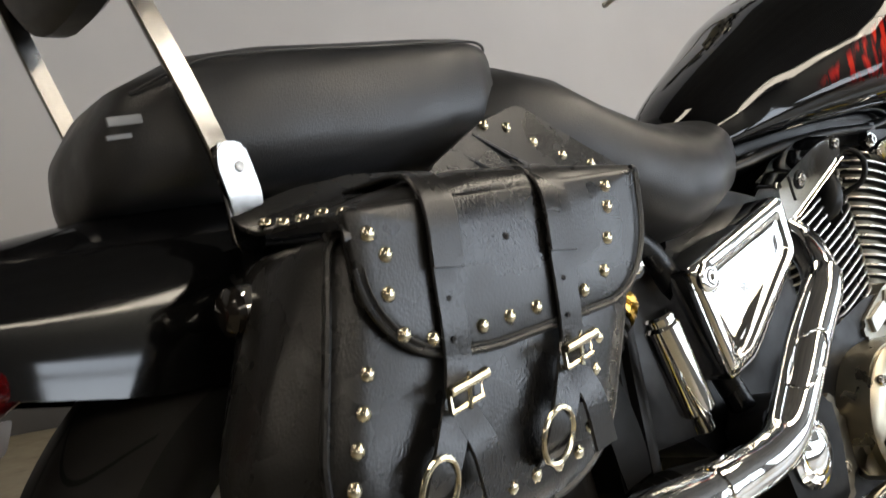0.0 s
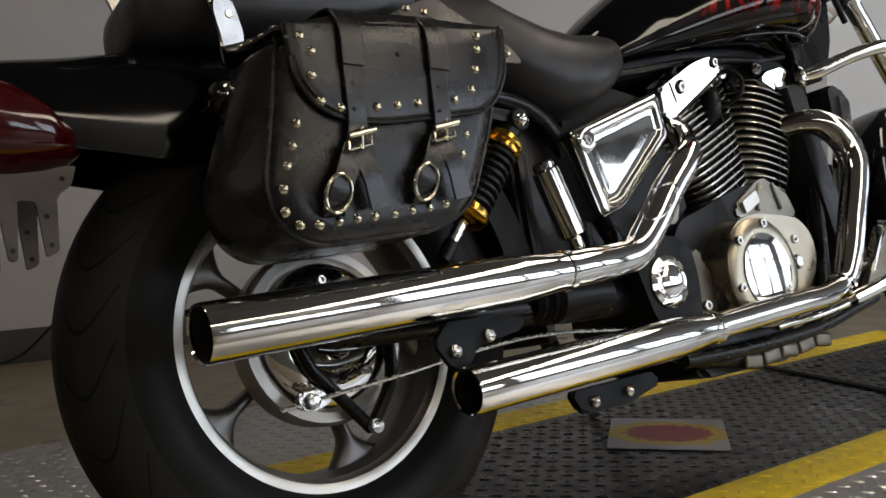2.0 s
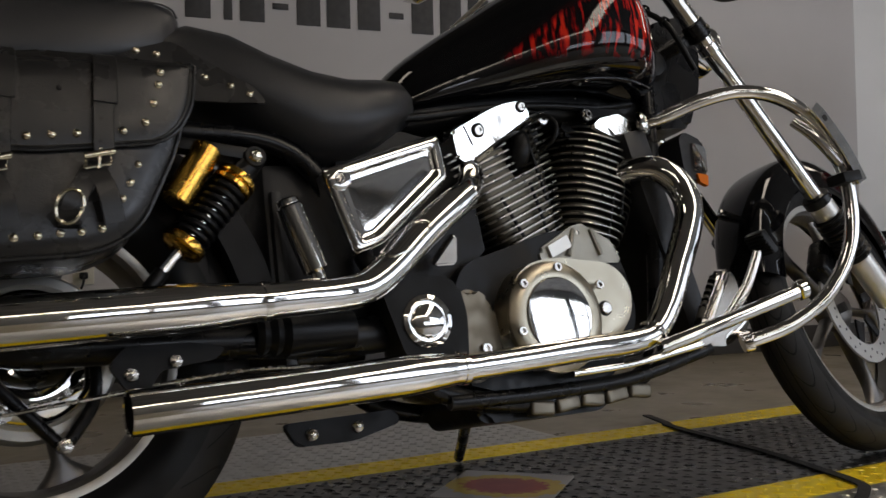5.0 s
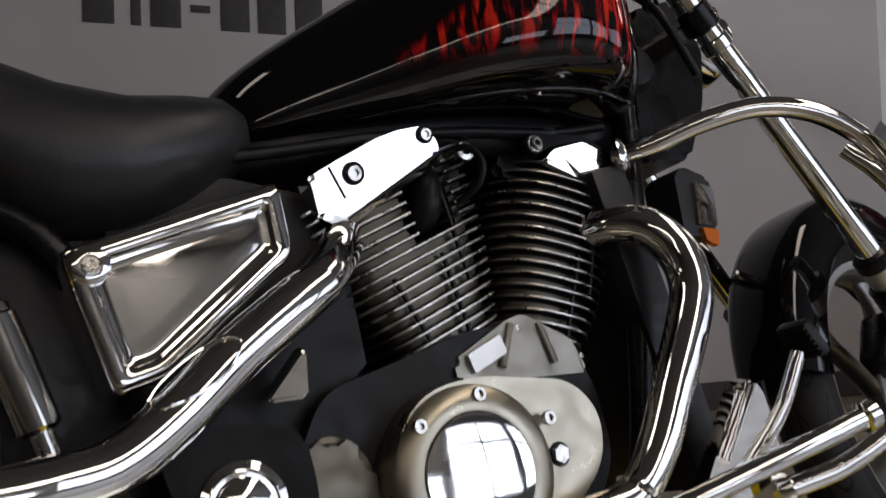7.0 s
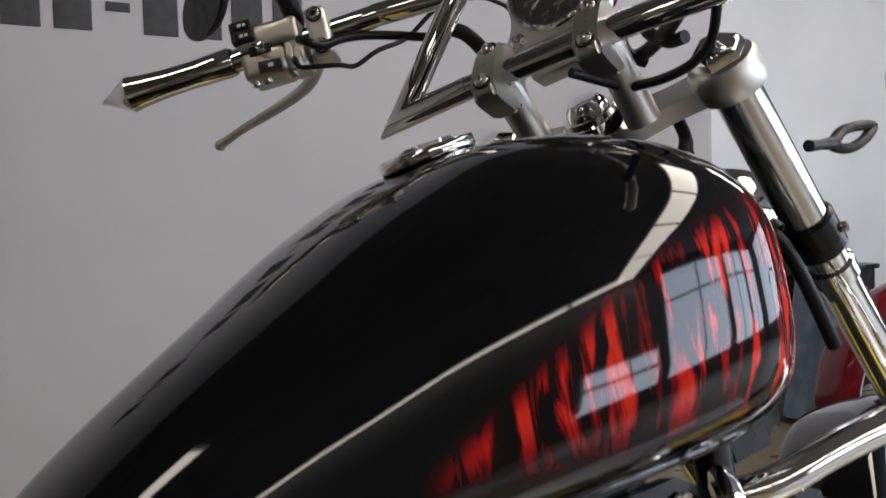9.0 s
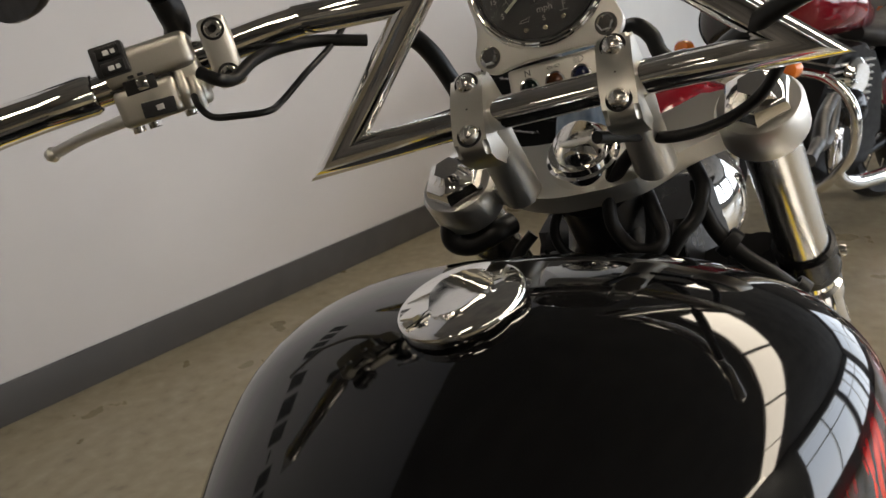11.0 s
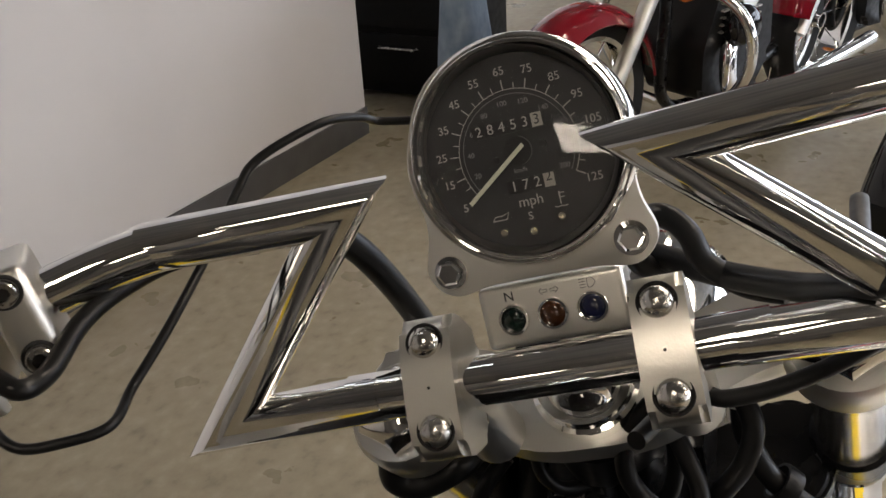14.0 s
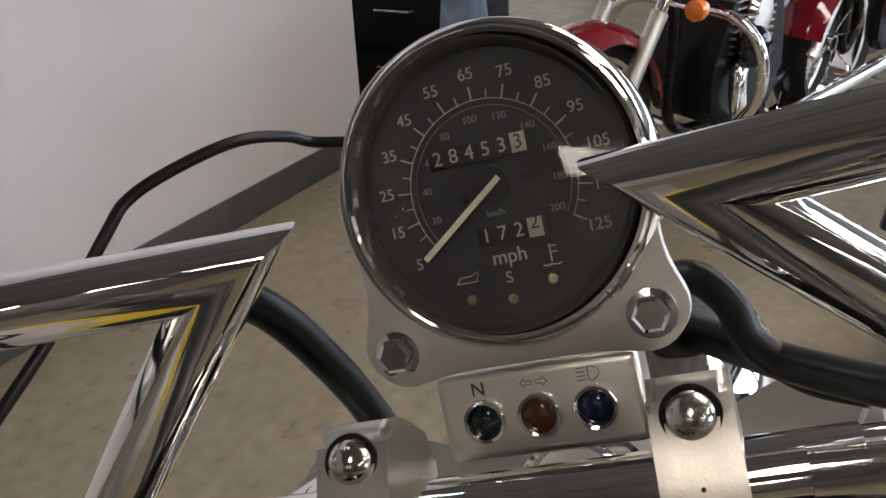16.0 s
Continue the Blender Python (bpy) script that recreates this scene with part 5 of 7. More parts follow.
# rear brake arm and rods
arm = part("brake_arm", slab(rounded([(-0.075, 0.262), (-0.045, 0.262), (-0.03, 0.245), (-0.06, 0.236), (-0.078, 0.244)], 0.006), -0.122, -0.108, 0.003), STEEL, rear)
part("bolt", lathe([(0, 0.008), (0.006, 0.008), (0.0095, 0.007), (0.011, 0)], (-0.06, -0.122, 0.249), (0, -1, 0), 20), STEEL, arm)
part("torque_rod", tube([(-0.075, -0.105, 0.36), (-0.05, -0.112, 0.29), (0.034, -0.1, 0.2)], 0.009, 10, smooth=False), FRAMEBLACK, rear)
part("torque_rod", tube([(0.08, -0.10, 0.32), (0.075, -0.10, 0.26), (0.034, -0.1, 0.2)], 0.009, 10), FRAMEBLACK, rear)
part("bolt", lathe([(0, 0.008), (0.006, 0.008), (0.0095, 0.007), (0.011, 0)], (0.034, -0.11, 0.203), (0, -1, 0), 20), STEEL, rear)
part("brake_rod", tube([(-0.10, -0.115, 0.245), (0.06, -0.13, 0.262), (0.30, -0.14, 0.285), (0.55, -0.13, 0.27)], 0.0032, 8), STEEL, rear)
SHIFT = Matrix()
# side stand, belly, floorboard side
part("side_stand", tube([(0.80, 0.12, 0.2), (0.88, 0.29, 0.15), (0.955, 0.45, 0.108)], 0.012, 12), FRAMEBLACK, moto)
part("oil_pan", slab(rounded([(0.68, 0.215), (0.70, 0.165), (0.95, 0.165), (1.02, 0.215)], 0.02), -0.10, 0.1, 0.01), BLOCK, moto)
part("brake_linkage", tube([(0.62, -0.13, 0.205), (0.80, -0.135, 0.205), (1.0, -0.135, 0.215), (1.18, -0.16, 0.255)], 0.013, 12), FRAMEBLACK, moto)
part("brake_linkage", tube([(0.86, -0.15, 0.232), (1.0, -0.155, 0.24), (1.15, -0.17, 0.262)], 0.007, 10), CHROME, moto)
for k in range(5):
    part("footrest_casting", box((0.80 + 0.055 * k, -0.125, 0.180 + 0.003 * k), (0.05, 0.022, 0.026), 0.007, Matrix.Rotation(0.12 * (-1) ** k, 3, "Y"), 3), DARKCAST, moto)


SHIFT = Matrix.Translation((-0.038, 0, -0.014))
# engine guard, pegs ----------------------------------------------------------------------
guard = part("engine_guard", tube([(1.19, -0.10, 0.735), (1.225, -0.135, 0.74), (1.29, -0.18, 0.762), (1.36, -0.22, 0.772), (1.43, -0.255, 0.752), (1.49, -0.28, 0.70), (1.53, -0.29, 0.62), (1.54, -0.29, 0.53), (1.52, -0.28, 0.43), (1.46, -0.255, 0.345), (1.38, -0.22, 0.295), (1.30, -0.18, 0.272)], 0.0145, 18), CHROME, moto, "bent chromed engine guard bar")
part("guard_clamp", lathe([(0.012, -0.004), (0.024, -0.004), (0.027, 0), (0.027, 0.006), (0.022, 0.012), (0.012, 0.016)], (1.195, -0.105, 0.735), (0.65, -0.7, 0.1), 28), CHROME, guard)
part("guard_end", lathe([(0.0, 0), (0.018, 0), (0.02, 0.004), (0.02, 0.018), (0.014, 0.022)], (1.29, -0.176, 0.27), (0.8, -0.5, 0.2), 24), CHROME, guard)
SHIFT = Matrix()
peg = part("highway_peg", tube([(1.01, -0.215, 0.258), (1.07, -0.235, 0.274), (1.21, -0.275, 0.312), (1.292, -0.295, 0.334)], 0.0135, 16), CHROME, moto, "chromed forward footpeg arm")
part("peg_end", lathe([(0, 0), (0.013, 0), (0.019, 0.004), (0.019, 0.018), (0.012, 0.022), (0, 0.022)], (1.287, -0.294, 0.333), (0.96, -0.2, 0.26), 24), CHROME, peg)
foot = slab(rounded([(1.135, 0.262), (1.198, 0.398), (1.222, 0.405), (1.243, 0.385), (1.262, 0.33), (1.285, 0.285), (1.22, 0.255)], 0.012), -0.185, -0.165, 0.006)
tilt(foot, (1.2, -0.175, 0.33), 14)
part("brake_pedal", foot, CHROME, moto, "polished brake pedal arm")
pedal = part("pedal_arm", tube([(1.19, -0.20, 0.295), (1.235, -0.225, 0.355), (1.27, -0.24, 0.422)], [0.011, 0.010, 0.009], 12), CHROME, moto, "chromed brake pedal lever")
pad = part("pedal_pad", box((1.277, -0.245, 0.437), (0.016, 0.046, 0.05), 0.004, Matrix.Rotation(radians(-35), 3, "Y")), HOSE, pedal, "ribbed black rubber brake pedal pad")
for k in range(6):
    part("pad_rib", box(Vector((1.277, -0.245, 0.437)) + Matrix.Rotation(radians(-35), 3, "Y") @ Vector((-0.0085, 0, -0.0195 + 0.0078 * k)), (0.004, 0.043, 0.0042), 0.001, Matrix.Rotation(radians(-35), 3, "Y")), HOSE, pad)
SHIFT = Matrix.Translation((-0.038, 0, -0.014))
bracket = part("guard_bracket", tube([(1.455, -0.262, 0.70), (1.48, -0.285, 0.66), (1.52, -0.30, 0.60)], 0.011, 12), CHROME, guard, "folded chromed highway peg on the guard")
cradle = part("peg_cradle", ribbon([(1.465, -0.305, 0.715), (1.485, -0.308, 0.69), (1.525, -0.312, 0.625), (1.555, -0.312, 0.56)], 0.030, 0.012, (1, 0, 0.5)), CHROME, guard, "chromed highway-peg plate")
part("peg_hole", lathe([(0, 0.001), (0.007, 0.001), (0.007, 0)], (1.485, -0.3135, 0.69), (0, -1, 0), 16), SOOTSHADE, cradle)
part("peg_clamp", box((1.525, -0.298, 0.57), (0.055, 0.045, 0.022), 0.005, Matrix.Rotation(radians(-8), 3, "Y")), SATINBLACK, guard, "black clamp on the guard")
reg = part("regulator", slab(rounded([(1.283, 0.706), (1.300, 0.722), (1.345, 0.706), (1.348, 0.694), (1.340, 0.616), (1.283, 0.622)], 0.006), -0.115, -0.05, 0.004, 2), PLASTIC, moto, "black box with a bright face on the frame downtube")
part("regulator_face", slab(rounded([(1.312, 0.698), (1.347, 0.688), (1.342, 0.632), (1.308, 0.636)], 0.004), -0.121, -0.1145, 0.002), CHROME, reg, "polished face plate")
part("reflector", slab(rounded([(1.312, 0.631), (1.341, 0.628), (1.337, 0.604), (1.316, 0.612)], 0.002), -0.121, -0.111, 0.001), ORANGE, reg, "orange reflector")
SHIFT = Matrix()
part("radiator", box((1.175, 0, 0.49), (0.06, 0.23, 0.44), 0.01, Matrix.Rotation(radians(-12), 3, "Y")), PLASTIC, moto, "black radiator behind the front wheel")
part("neck_cover", slab(rounded([(1.235, 0.73), (1.33, 0.735), (1.38, 0.83), (1.40, 0.92), (1.36, 1.0), (1.265, 0.97)], 0.015), -0.068, 0.068, 0.01, 3), FRAMEBLACK, moto, "black frame neck casting behind the fork")
part("horn", lathe([(0, 0), (0.035, 0), (0.04, 0.008), (0.03, 0.02), (0, 0.025)], (1.24, -0.07, 0.87), (-0.2, -1, 0), 28), BLOCK, moto)


# front end: forks, clamps, handlebar, dials -------------------------------------------------
AX = Vector((-math.sin(RAKE), 0, math.cos(RAKE)))
# the handlebar and its clamps sit low and close to the tank, the dial a little tipped to them
BARS = Matrix(((0.7898, 0.0262, -0.0105, 0.2174), (-0.0272, 0.785, -0.0868, 0.0868), (0.0075, 0.0871, 0.7854, 0.1539), (0, 0, 0, 1)))
DIAL = Matrix(((0.7819, 0.0682, -0.0153, 0.2307), (-0.0693, 0.7789, -0.0683, 0.1089), (0.0093, 0.0694, 0.7819, 0.1549), (0, 0, 0, 1)))
FORK_LEGS = {-1: (Vector((1.198, -0.160, 1.066)), Vector((1.793, -0.108, 0.352))), 1: (Vector((1.166, 0.068, 1.045)), Vector((1.737, 0.138, 0.315)))}
SHIFT = Matrix()


def rake_point(z):
    """A point on the steering line at height z, before the front end is turned."""
    return Vector((XF, 0, 0.339)) + AX * ((z - 0.339) / AX.z)


def on_fork(f, s):
    """A point on a fork leg, from its cap (0) to the axle (1)."""
    a, b = FORK_LEGS[s]
    return a + (b - a) * f


for s in (-1, 1):
    ax = (on_fork(0, s) - on_fork(1, s)).normalized()
    leg = part("fork_leg", tube([on_fork(1.03, s), on_fork(0.97, s), on_fork(0.82, s), on_fork(0.71, s)], [0.026, 0.029, 0.029, 0.0285], 24), SATIN, moto, "satin alloy fork slider")
    part("fork_tube", rod(on_fork(0.72, s), on_fork(0.16, s), 0.0192, 24), CHROME, moto, "chromed fork tube")
    gait = []
    for k in range(9):
        gait += [(0.031, 0.014 * k), (0.037, 0.014 * k + 0.005), (0.037, 0.014 * k + 0.008), (0.031, 0.014 * k + 0.0135)]
    part("fork_gaiter", lathe(gait, on_fork(0.885, s), ax, 28), HOSE, leg, "black ribbed rubber fork gaiter")
    part("fork_seal", rod(on_fork(0.717, s), on_fork(0.692, s), 0.031, 24, 0.003), FRAMEBLACK, leg)
    sh = part("fork_shroud", rod(on_fork(0.185, s), on_fork(0.005, s), 0.0208, 28, 0.002), POLISHED, moto, "polished alloy upper fork cover")
    part("shroud_band", rod(on_fork(0.222, s), on_fork(0.178, s), 0.0252, 28, 0.003), FRAMEBLACK, sh)
    part("band_bolt", capbolt(on_fork(0.20, s) + Vector((0.005, -0.0252, 0.0)), (0.2, -1, 0), 0.005, 0.005), STEEL, sh)
    part("shroud_band", rod(on_fork(0.262, s), on_fork(0.238, s), 0.0225, 28, 0.003), CHROME, sh)
    part("fork_cap", lathe([(0, 0.018), (0.011, 0.018), (0.016, 0.0145), (0.021, 0.011), (0.024, 0.006), (0.025, 0)], on_fork(-0.012, s), ax, 6), CHROME, sh)
    part("clamp_lug", lathe([(0.016, -0.015), (0.028, -0.015), (0.0305, -0.011), (0.0305, 0.011), (0.028, 0.015), (0.016, 0.015)], on_fork(0.006, s), ax, 32), SATIN, sh)
SHIFT = Matrix.Translation((1.471, -0.162, 1.024)) @ Matrix.Scale(0.82, 4) @ Matrix.Translation((-1.534, 0.101, -1.081))
hook = part("lever_loop", tube([(1.409, -0.101, 1.057), (1.445, -0.101, 1.073), (1.494, -0.101, 1.08), (1.534, -0.101, 1.081), (1.501, -0.101, 1.063), (1.456, -0.101, 1.052), (1.422, -0.101, 1.052), (1.409, -0.101, 1.057)], 0.0062, 10, 4, flat=1.3, side=(0, 1, 0)), PLASTIC, moto, "black pointed loop on a short stem")
part("loop_stem", tube([(1.348, -0.101, 1.053), (1.38, -0.101, 1.055), (1.413, -0.101, 1.057)], [0.007, 0.006, 0.008], 10), PLASTIC, hook)
SHIFT = BARS
# top clamp
pl = slab(rounded([(-0.006, -0.160), (0.035, -0.165), (0.06, -0.13), (0.03, -0.06), (0.03, 0.06), (0.06, 0.13), (0.035, 0.165), (-0.006, 0.160), (-0.010, 0.105), (-0.047, 0.044), (-0.047, -0.044), (-0.010, -0.105)], [0.02, 0.03, 0.03, 0.03, 0.03, 0.03, 0.03, 0.02, 0.03, 0.03, 0.03, 0.03]), -0.011, 0.011, 0.005, 3, plane="xy")
TM = Matrix.Translation(rake_point(1.138)) @ Matrix.Rotation(-RAKE, 4, "Y")
bmesh.ops.transform(pl, matrix=TM, verts=pl.verts)
part("top_clamp", fore(pl), SATIN, moto, "satin alloy upper fork clamp")
stem = rake_point(1.138) + Vector((-0.012, 0, 0.006))
part("stem_nut", fore(join(lathe([(0, 0.038), (0.018, 0.037), (0.024, 0.03), (0.026, 0.02), (0.032, 0.02), (0.033, 0.012)], stem, AX, 36), lathe([(0.036, 0.0), (0.036, 0.012), (0.03, 0.014)], stem, AX, 36))), CHROME, moto, "domed chromed steering stem nut")
pl2 = slab(rounded([(-0.03, -0.15), (0.035, -0.16), (0.06, -0.13), (0.03, -0.05), (0.03, 0.05), (0.06, 0.13), (0.035, 0.16), (-0.03, 0.15), (-0.075, 0.04), (-0.075, -0.04)], 0.03), -0.016, 0.016, 0.005, 3, plane="xy")
bmesh.ops.transform(pl2, matrix=Matrix.Translation(rake_point(0.955)) @ Matrix.Rotation(-RAKE, 4, "Y"), verts=pl2.verts)
part("lower_clamp", fore(pl2), FRAMEBLACK, moto, "black lower fork clamp")
SHIFT = Matrix()
part("steering_head", tube([(1.20, -0.03, 1.03), (1.29, -0.02, 0.90)], 0.034, 20, smooth=False), FRAMEBLACK, moto)

SHIFT = BARS
# risers and handlebar
BARZ, BARX = 1.218, 1.161
CN = Vector((-0.81, 0, 0.58)).normalized()
CU = Vector((0.58, 0, 0.81)).normalized()
for s in (-1, 1):
    y = s * 0.065
    rs = part("riser", fore(tube([(1.235, y, 1.13), (1.205, y, 1.175), (BARX + 0.012, y, BARZ - 0.006)], [0.02, 0.019, 0.022], 20)), SATIN, moto, "satin alloy handlebar riser")
    o = Vector((BARX, y, BARZ))
    out = rounded([(-0.038, -0.032), (0.0, -0.041), (0.0165, -0.039), (0.0225, -0.014), (0.0225, 0.014), (0.0165, 0.039), (0.0, 0.041), (-0.038, 0.032)], [0.01, 0.012, 0.01, 0.014, 0.014, 0.01, 0.012, 0.01], 4)
    clm = slab(out, -0.0150, 0.0150, 0.0042, 3)
    M3 = Matrix((CN, Vector((0, 1, 0)), CU)).transposed()
    bmesh.ops.transform(clm, matrix=Matrix.Translation(o) @ M3.to_4x4(), verts=clm.verts)
    cp = part("bar_clamp", fore(clm), WORNALLOY, moto, "satin alloy handlebar clamp")
    for q in (-1, 1):
        a = o + CN * 0.0195 + CU * (q * 0.0245)
        part("bolt_recess", fore(lathe([(0.0112, 0.0), (0.0108, 0.0016), (0.0098, 0.0008), (0, 0.0008)], a, CN, 28)), SOOTSHADE, cp)
        part("bolt", fore(dome(a + CN * 0.001, CN, 0.0092, 0.0068, 24)), STEEL, cp)
    part("punch_mark", fore(dome(o + CN * 0.0221 - CU * 0.001, CN, 0.0016, 0.0005, 12)), SOOTSHADE, cp)


def mitred(pts, r, n=24):
    """A bar of straight pieces with sharp mitred corners."""
    p = [Vector(a) for a in pts]
    bm = bmesh.new()
    d0 = (p[1] - p[0]).normalized()
    u, v, _ = basis(d0)
    ring = [p[0] + (u * math.cos(a) + v * math.sin(a)) * r for a in (2 * math.pi * k / n for k in range(n))]
    rings = [ring]
    for i in range(1, len(p)):
        d = (p[i] - p[i - 1]).normalized()
        if i < len(p) - 1:
            e = (p[i + 1] - p[i]).normalized()
            nn = (d + e).normalized() if (d + e).length > 1e-6 else d
        else:
            nn = d
        rings.append([q + d * ((p[i] - q).dot(nn) / d.dot(nn)) for q in rings[-1]])
    vs = [[bm.verts.new(q) for q in rg] for rg in rings]
    for a, b in zip(vs, vs[1:]):
        for k in range(n):
            bm.faces.new((a[k], b[k], b[(k + 1) % n], a[(k + 1) % n]))
    bm.faces.new(vs[0][::-1])
    bm.faces.new(vs[-1])
    return bm


BR = 0.0145
bar = part("handlebar", fore(mitred([(1.163, 0.12, BARZ), (BARX, 0.0, BARZ), (1.163, -0.12, BARZ)], BR)), CHROME, moto, "chromed Z-shaped handlebar with sharp mitred corners")
for s in (-1, 1):
    part("bar_arm", fore(mitred([(1.1615, s * 0.10, BARZ), (1.163, s * 0.205, 1.214), (1.169, 0.090 if s > 0 else -0.079, 1.333), (1.15, s * 0.20, 1.343)], BR)), CHROME, bar)
    part("bar_arm", fore(tube([(1.152, s * 0.19, 1.342), (1.139, s * 0.225, 1.341), (1.114, s * 0.272, 1.337), (1.07, s * 0.348, 1.332), (1.03, s * 0.42, 1.327)], BR * 0.98, 24)), CHROME, bar)
    g0, g1 = Vector((1.062, s * 0.362, 1.331)), Vector((0.983, s * 0.498, 1.321))
    gd = (g1 - g0).normalized()
    L = (g1 - g0).length
    gp = part("grip", fore(lathe([(0.0165, 0), (0.0185, 0.004), (0.0175, L * 0.3), (0.018, L * 0.55), (0.021, L * 0.78), (0.023, L * 0.84)], g0, gd, 32)), CHROME, bar, "chromed spear-pointed grip")
    part("grip_tip", fore(lathe([(0.023, L * 0.84), (0.0235, L * 0.86), (0.0, L * 1.12)], g0, gd, 32)), CHROME, gp)


# left switch block with mirror clamp, lever and cables
SW = Matrix.Translation((1.087, 0.315, 1.332)) @ Vector((0, 1, 0)).rotation_difference(Vector((-0.49, 0.87, -0.04))).to_matrix().to_4x4() @ Matrix.Scale(1.18, 4)


def at_switch(bm):
    bmesh.ops.transform(bm, matrix=SW, verts=bm.verts)
    return fore(bm)


sw = part("switch_block", at_switch(box((0, 0, 0.0105), (0.048, 0.066, 0.027), 0.008, None, 4)), CAST, bar, "satin alloy switch block with black buttons")
part("lower_housing", at_switch(join(box((0, 0.009, -0.0175), (0.050, 0.046, 0.0285), 0.006, None, 3), box((0.002, -0.023, -0.014), (0.044, 0.022, 0.036), 0.006, None, 3))), CAST, sw, "satin alloy lower half of the switch block")
part("housing_seam", at_switch(box((0.001, 0.009, -0.0032), (0.0488, 0.0465, 0.0016), 0.0004)), SOOTSHADE, sw)
dip = part("dip_switch", at_switch(box((-0.0235, 0.0235, 0.018), (0.012, 0.024, 0.023), 0.002, Matrix.Rotation(0.12, 3, "Y"))), PLASTIC, sw, "black double rocker switch")
for zz in (0.0235, 0.0125):
    part("rocker", at_switch(box((-0.0300, 0.0225, zz), (0.0026, 0.017, 0.0085), 0.001, Matrix.Rotation(0.12, 3, "Y"))), HOSE, dip)
    part("dip_mark", at_switch(join(box((-0.0316, 0.0235, zz), (0.0005, 0.0042, 0.0034), 0.0002), box((-0.0316, 0.0185, zz), (0.0005, 0.003, 0.0030), 0.0002))), WHITE, dip)
part("switch_slot", at_switch(box((-0.0240, 0.010, -0.0045), (0.0035, 0.023, 0.0105), 0.001)), SOOTSHADE, sw, "dark slot of the indicator switch")
part("indicator_switch", at_switch(box((-0.0285, 0.0075, -0.004), (0.010, 0.0085, 0.009), 0.002)), CHROME, sw, "small bright indicator lever")
horn = part("horn_button", at_switch(box((-0.0258, 0.003, -0.0235), (0.004, 0.024, 0.0115), 0.0012, Matrix.Rotation(0.08, 3, "X"))), PLASTIC, sw)
part("horn_mark", at_switch(box((-0.0280, 0.002, -0.0235), (0.0005, 0.0055, 0.0040), 0.0002)), WHITE, horn)
part("switch_mark", at_switch(join(box((-0.0242, 0.0145, 0.0028), (0.0005, 0.0045, 0.0022), 0.0002), box((-0.0242, 0.0075, 0.0028), (0.0005, 0.0045, 0.0022), 0.0002))), DARKPRINT, sw)
for yy, z0, z1 in ((-0.0175, -0.004, -0.030), (-0.0255, -0.010, -0.034)):
    part("cable_boss", at_switch(tube([(-0.0185, yy, z0), (-0.0205, yy, (z0 + z1) / 2), (-0.0185, yy, z1)], [0.0035, 0.0052, 0.0042], 12)), CAST, sw)
for yy in (0.012, 0.024, -0.016):
    part("screw", at_switch(capbolt((-0.012, yy, -0.0315), (0, 0, -1), 0.0048, 0.005)), STEEL, sw)
mk = part("lever_clamp", at_switch(box((0.002, -0.052, 0.0), (0.046, 0.022, 0.052), 0.006, None, 3)), SATIN, bar, "satin alloy lever clamp")
for q in (-1, 1):
    part("bolt", at_switch(capbolt((-0.021, -0.052, q * 0.017), (-1, 0, 0), 0.0062, 0.005)), STEEL, mk)
    part("bolt_socket", at_switch(lathe([(0, 0.0026), (0.0033, 0.0026), (0.0033, 0.0022)], (-0.021, -0.052, q * 0.017), (-1, 0, 0), 6)), SOOTSHADE, mk)
    part("bolt_well", at_switch(lathe([(0.0064, 0.0006), (0.0082, 0.0006), (0.0084, 0.0)], (-0.0212, -0.052, q * 0.017), (-1, 0, 0), 24)), SOOTSHADE, mk)
part("clutch_lever", fore(tube([(1.135, 0.285, 1.322), (1.172, 0.345, 1.308), (1.19, 0.42, 1.303), (1.192, 0.50, 1.296), (1.192, 0.543, 1.289)], [0.010, 0.0085, 0.0075, 0.006, 0.0065], 12)), SATIN, bar, "satin alloy clutch lever with a ball end")
part("lever_ball", fore(lathe([(0, -0.009), (0.006, -0.007), (0.009, 0), (0.006, 0.007), (0, 0.009)], (1.192, 0.549, 1.288), (0, 1, 0), 16)), SATIN, bar)
mir = part("mirror_stem", tube([(1.02, 0.292, 1.347), (1.02, 0.292, 1.369), (1.02, 0.305, 1.385), (1.02, 0.328, 1.397), (1.02, 0.371, 1.418)], 0.0062, 14), CHROME, bar, "curved chromed mirror stem")
part("mirror_bracket", tube([(1.015, 0.286, 1.332), (1.02, 0.286, 1.321), (1.03, 0.293, 1.306), (1.04, 0.31, 1.289)], [0.0125, 0.013, 0.012, 0.011], 12), HOSE, mir, "black mirror bracket")
part("mirror_boot", rod((1.015, 0.288, 1.329), (1.02, 0.292, 1.347), 0.0125, 18, 0.003), HOSE, mir)
mh = loft([[Vector((math.cos(a) * 0.075 * k + 0.0, y, math.sin(a) * 0.042 * k)) for a in (2 * math.pi * j / 28 for j in range(28))] for y, k in ((-0.012, 0.7), (-0.004, 0.95), (0.004, 1.0), (0.008, 0.97))])
bmesh.ops.transform(mh, matrix=Matrix.Translation((1.14, 0.47, 1.46)) @ Matrix.Rotation(radians(70), 4, "Z"), verts=mh.verts)
part("mirror_head", fore(mh), PLASTIC, mir)

SHIFT = DIAL
# dial -------------------------------------------------------------------------------------
DN = Vector((-0.95, 0, 0.31)).normalized()
DU = Vector((0.31, 0, 0.95)).normalized()
DC = Vector((1.243, 0.006, 1.324))
DM = Matrix.Translation(DC) @ Matrix((Vector((0, -1, 0)), DU, DN)).transposed().to_4x4()


def on_dial(bm):
    bmesh.ops.transform(bm, matrix=FORE @ DM, verts=bm.verts)
    return bm


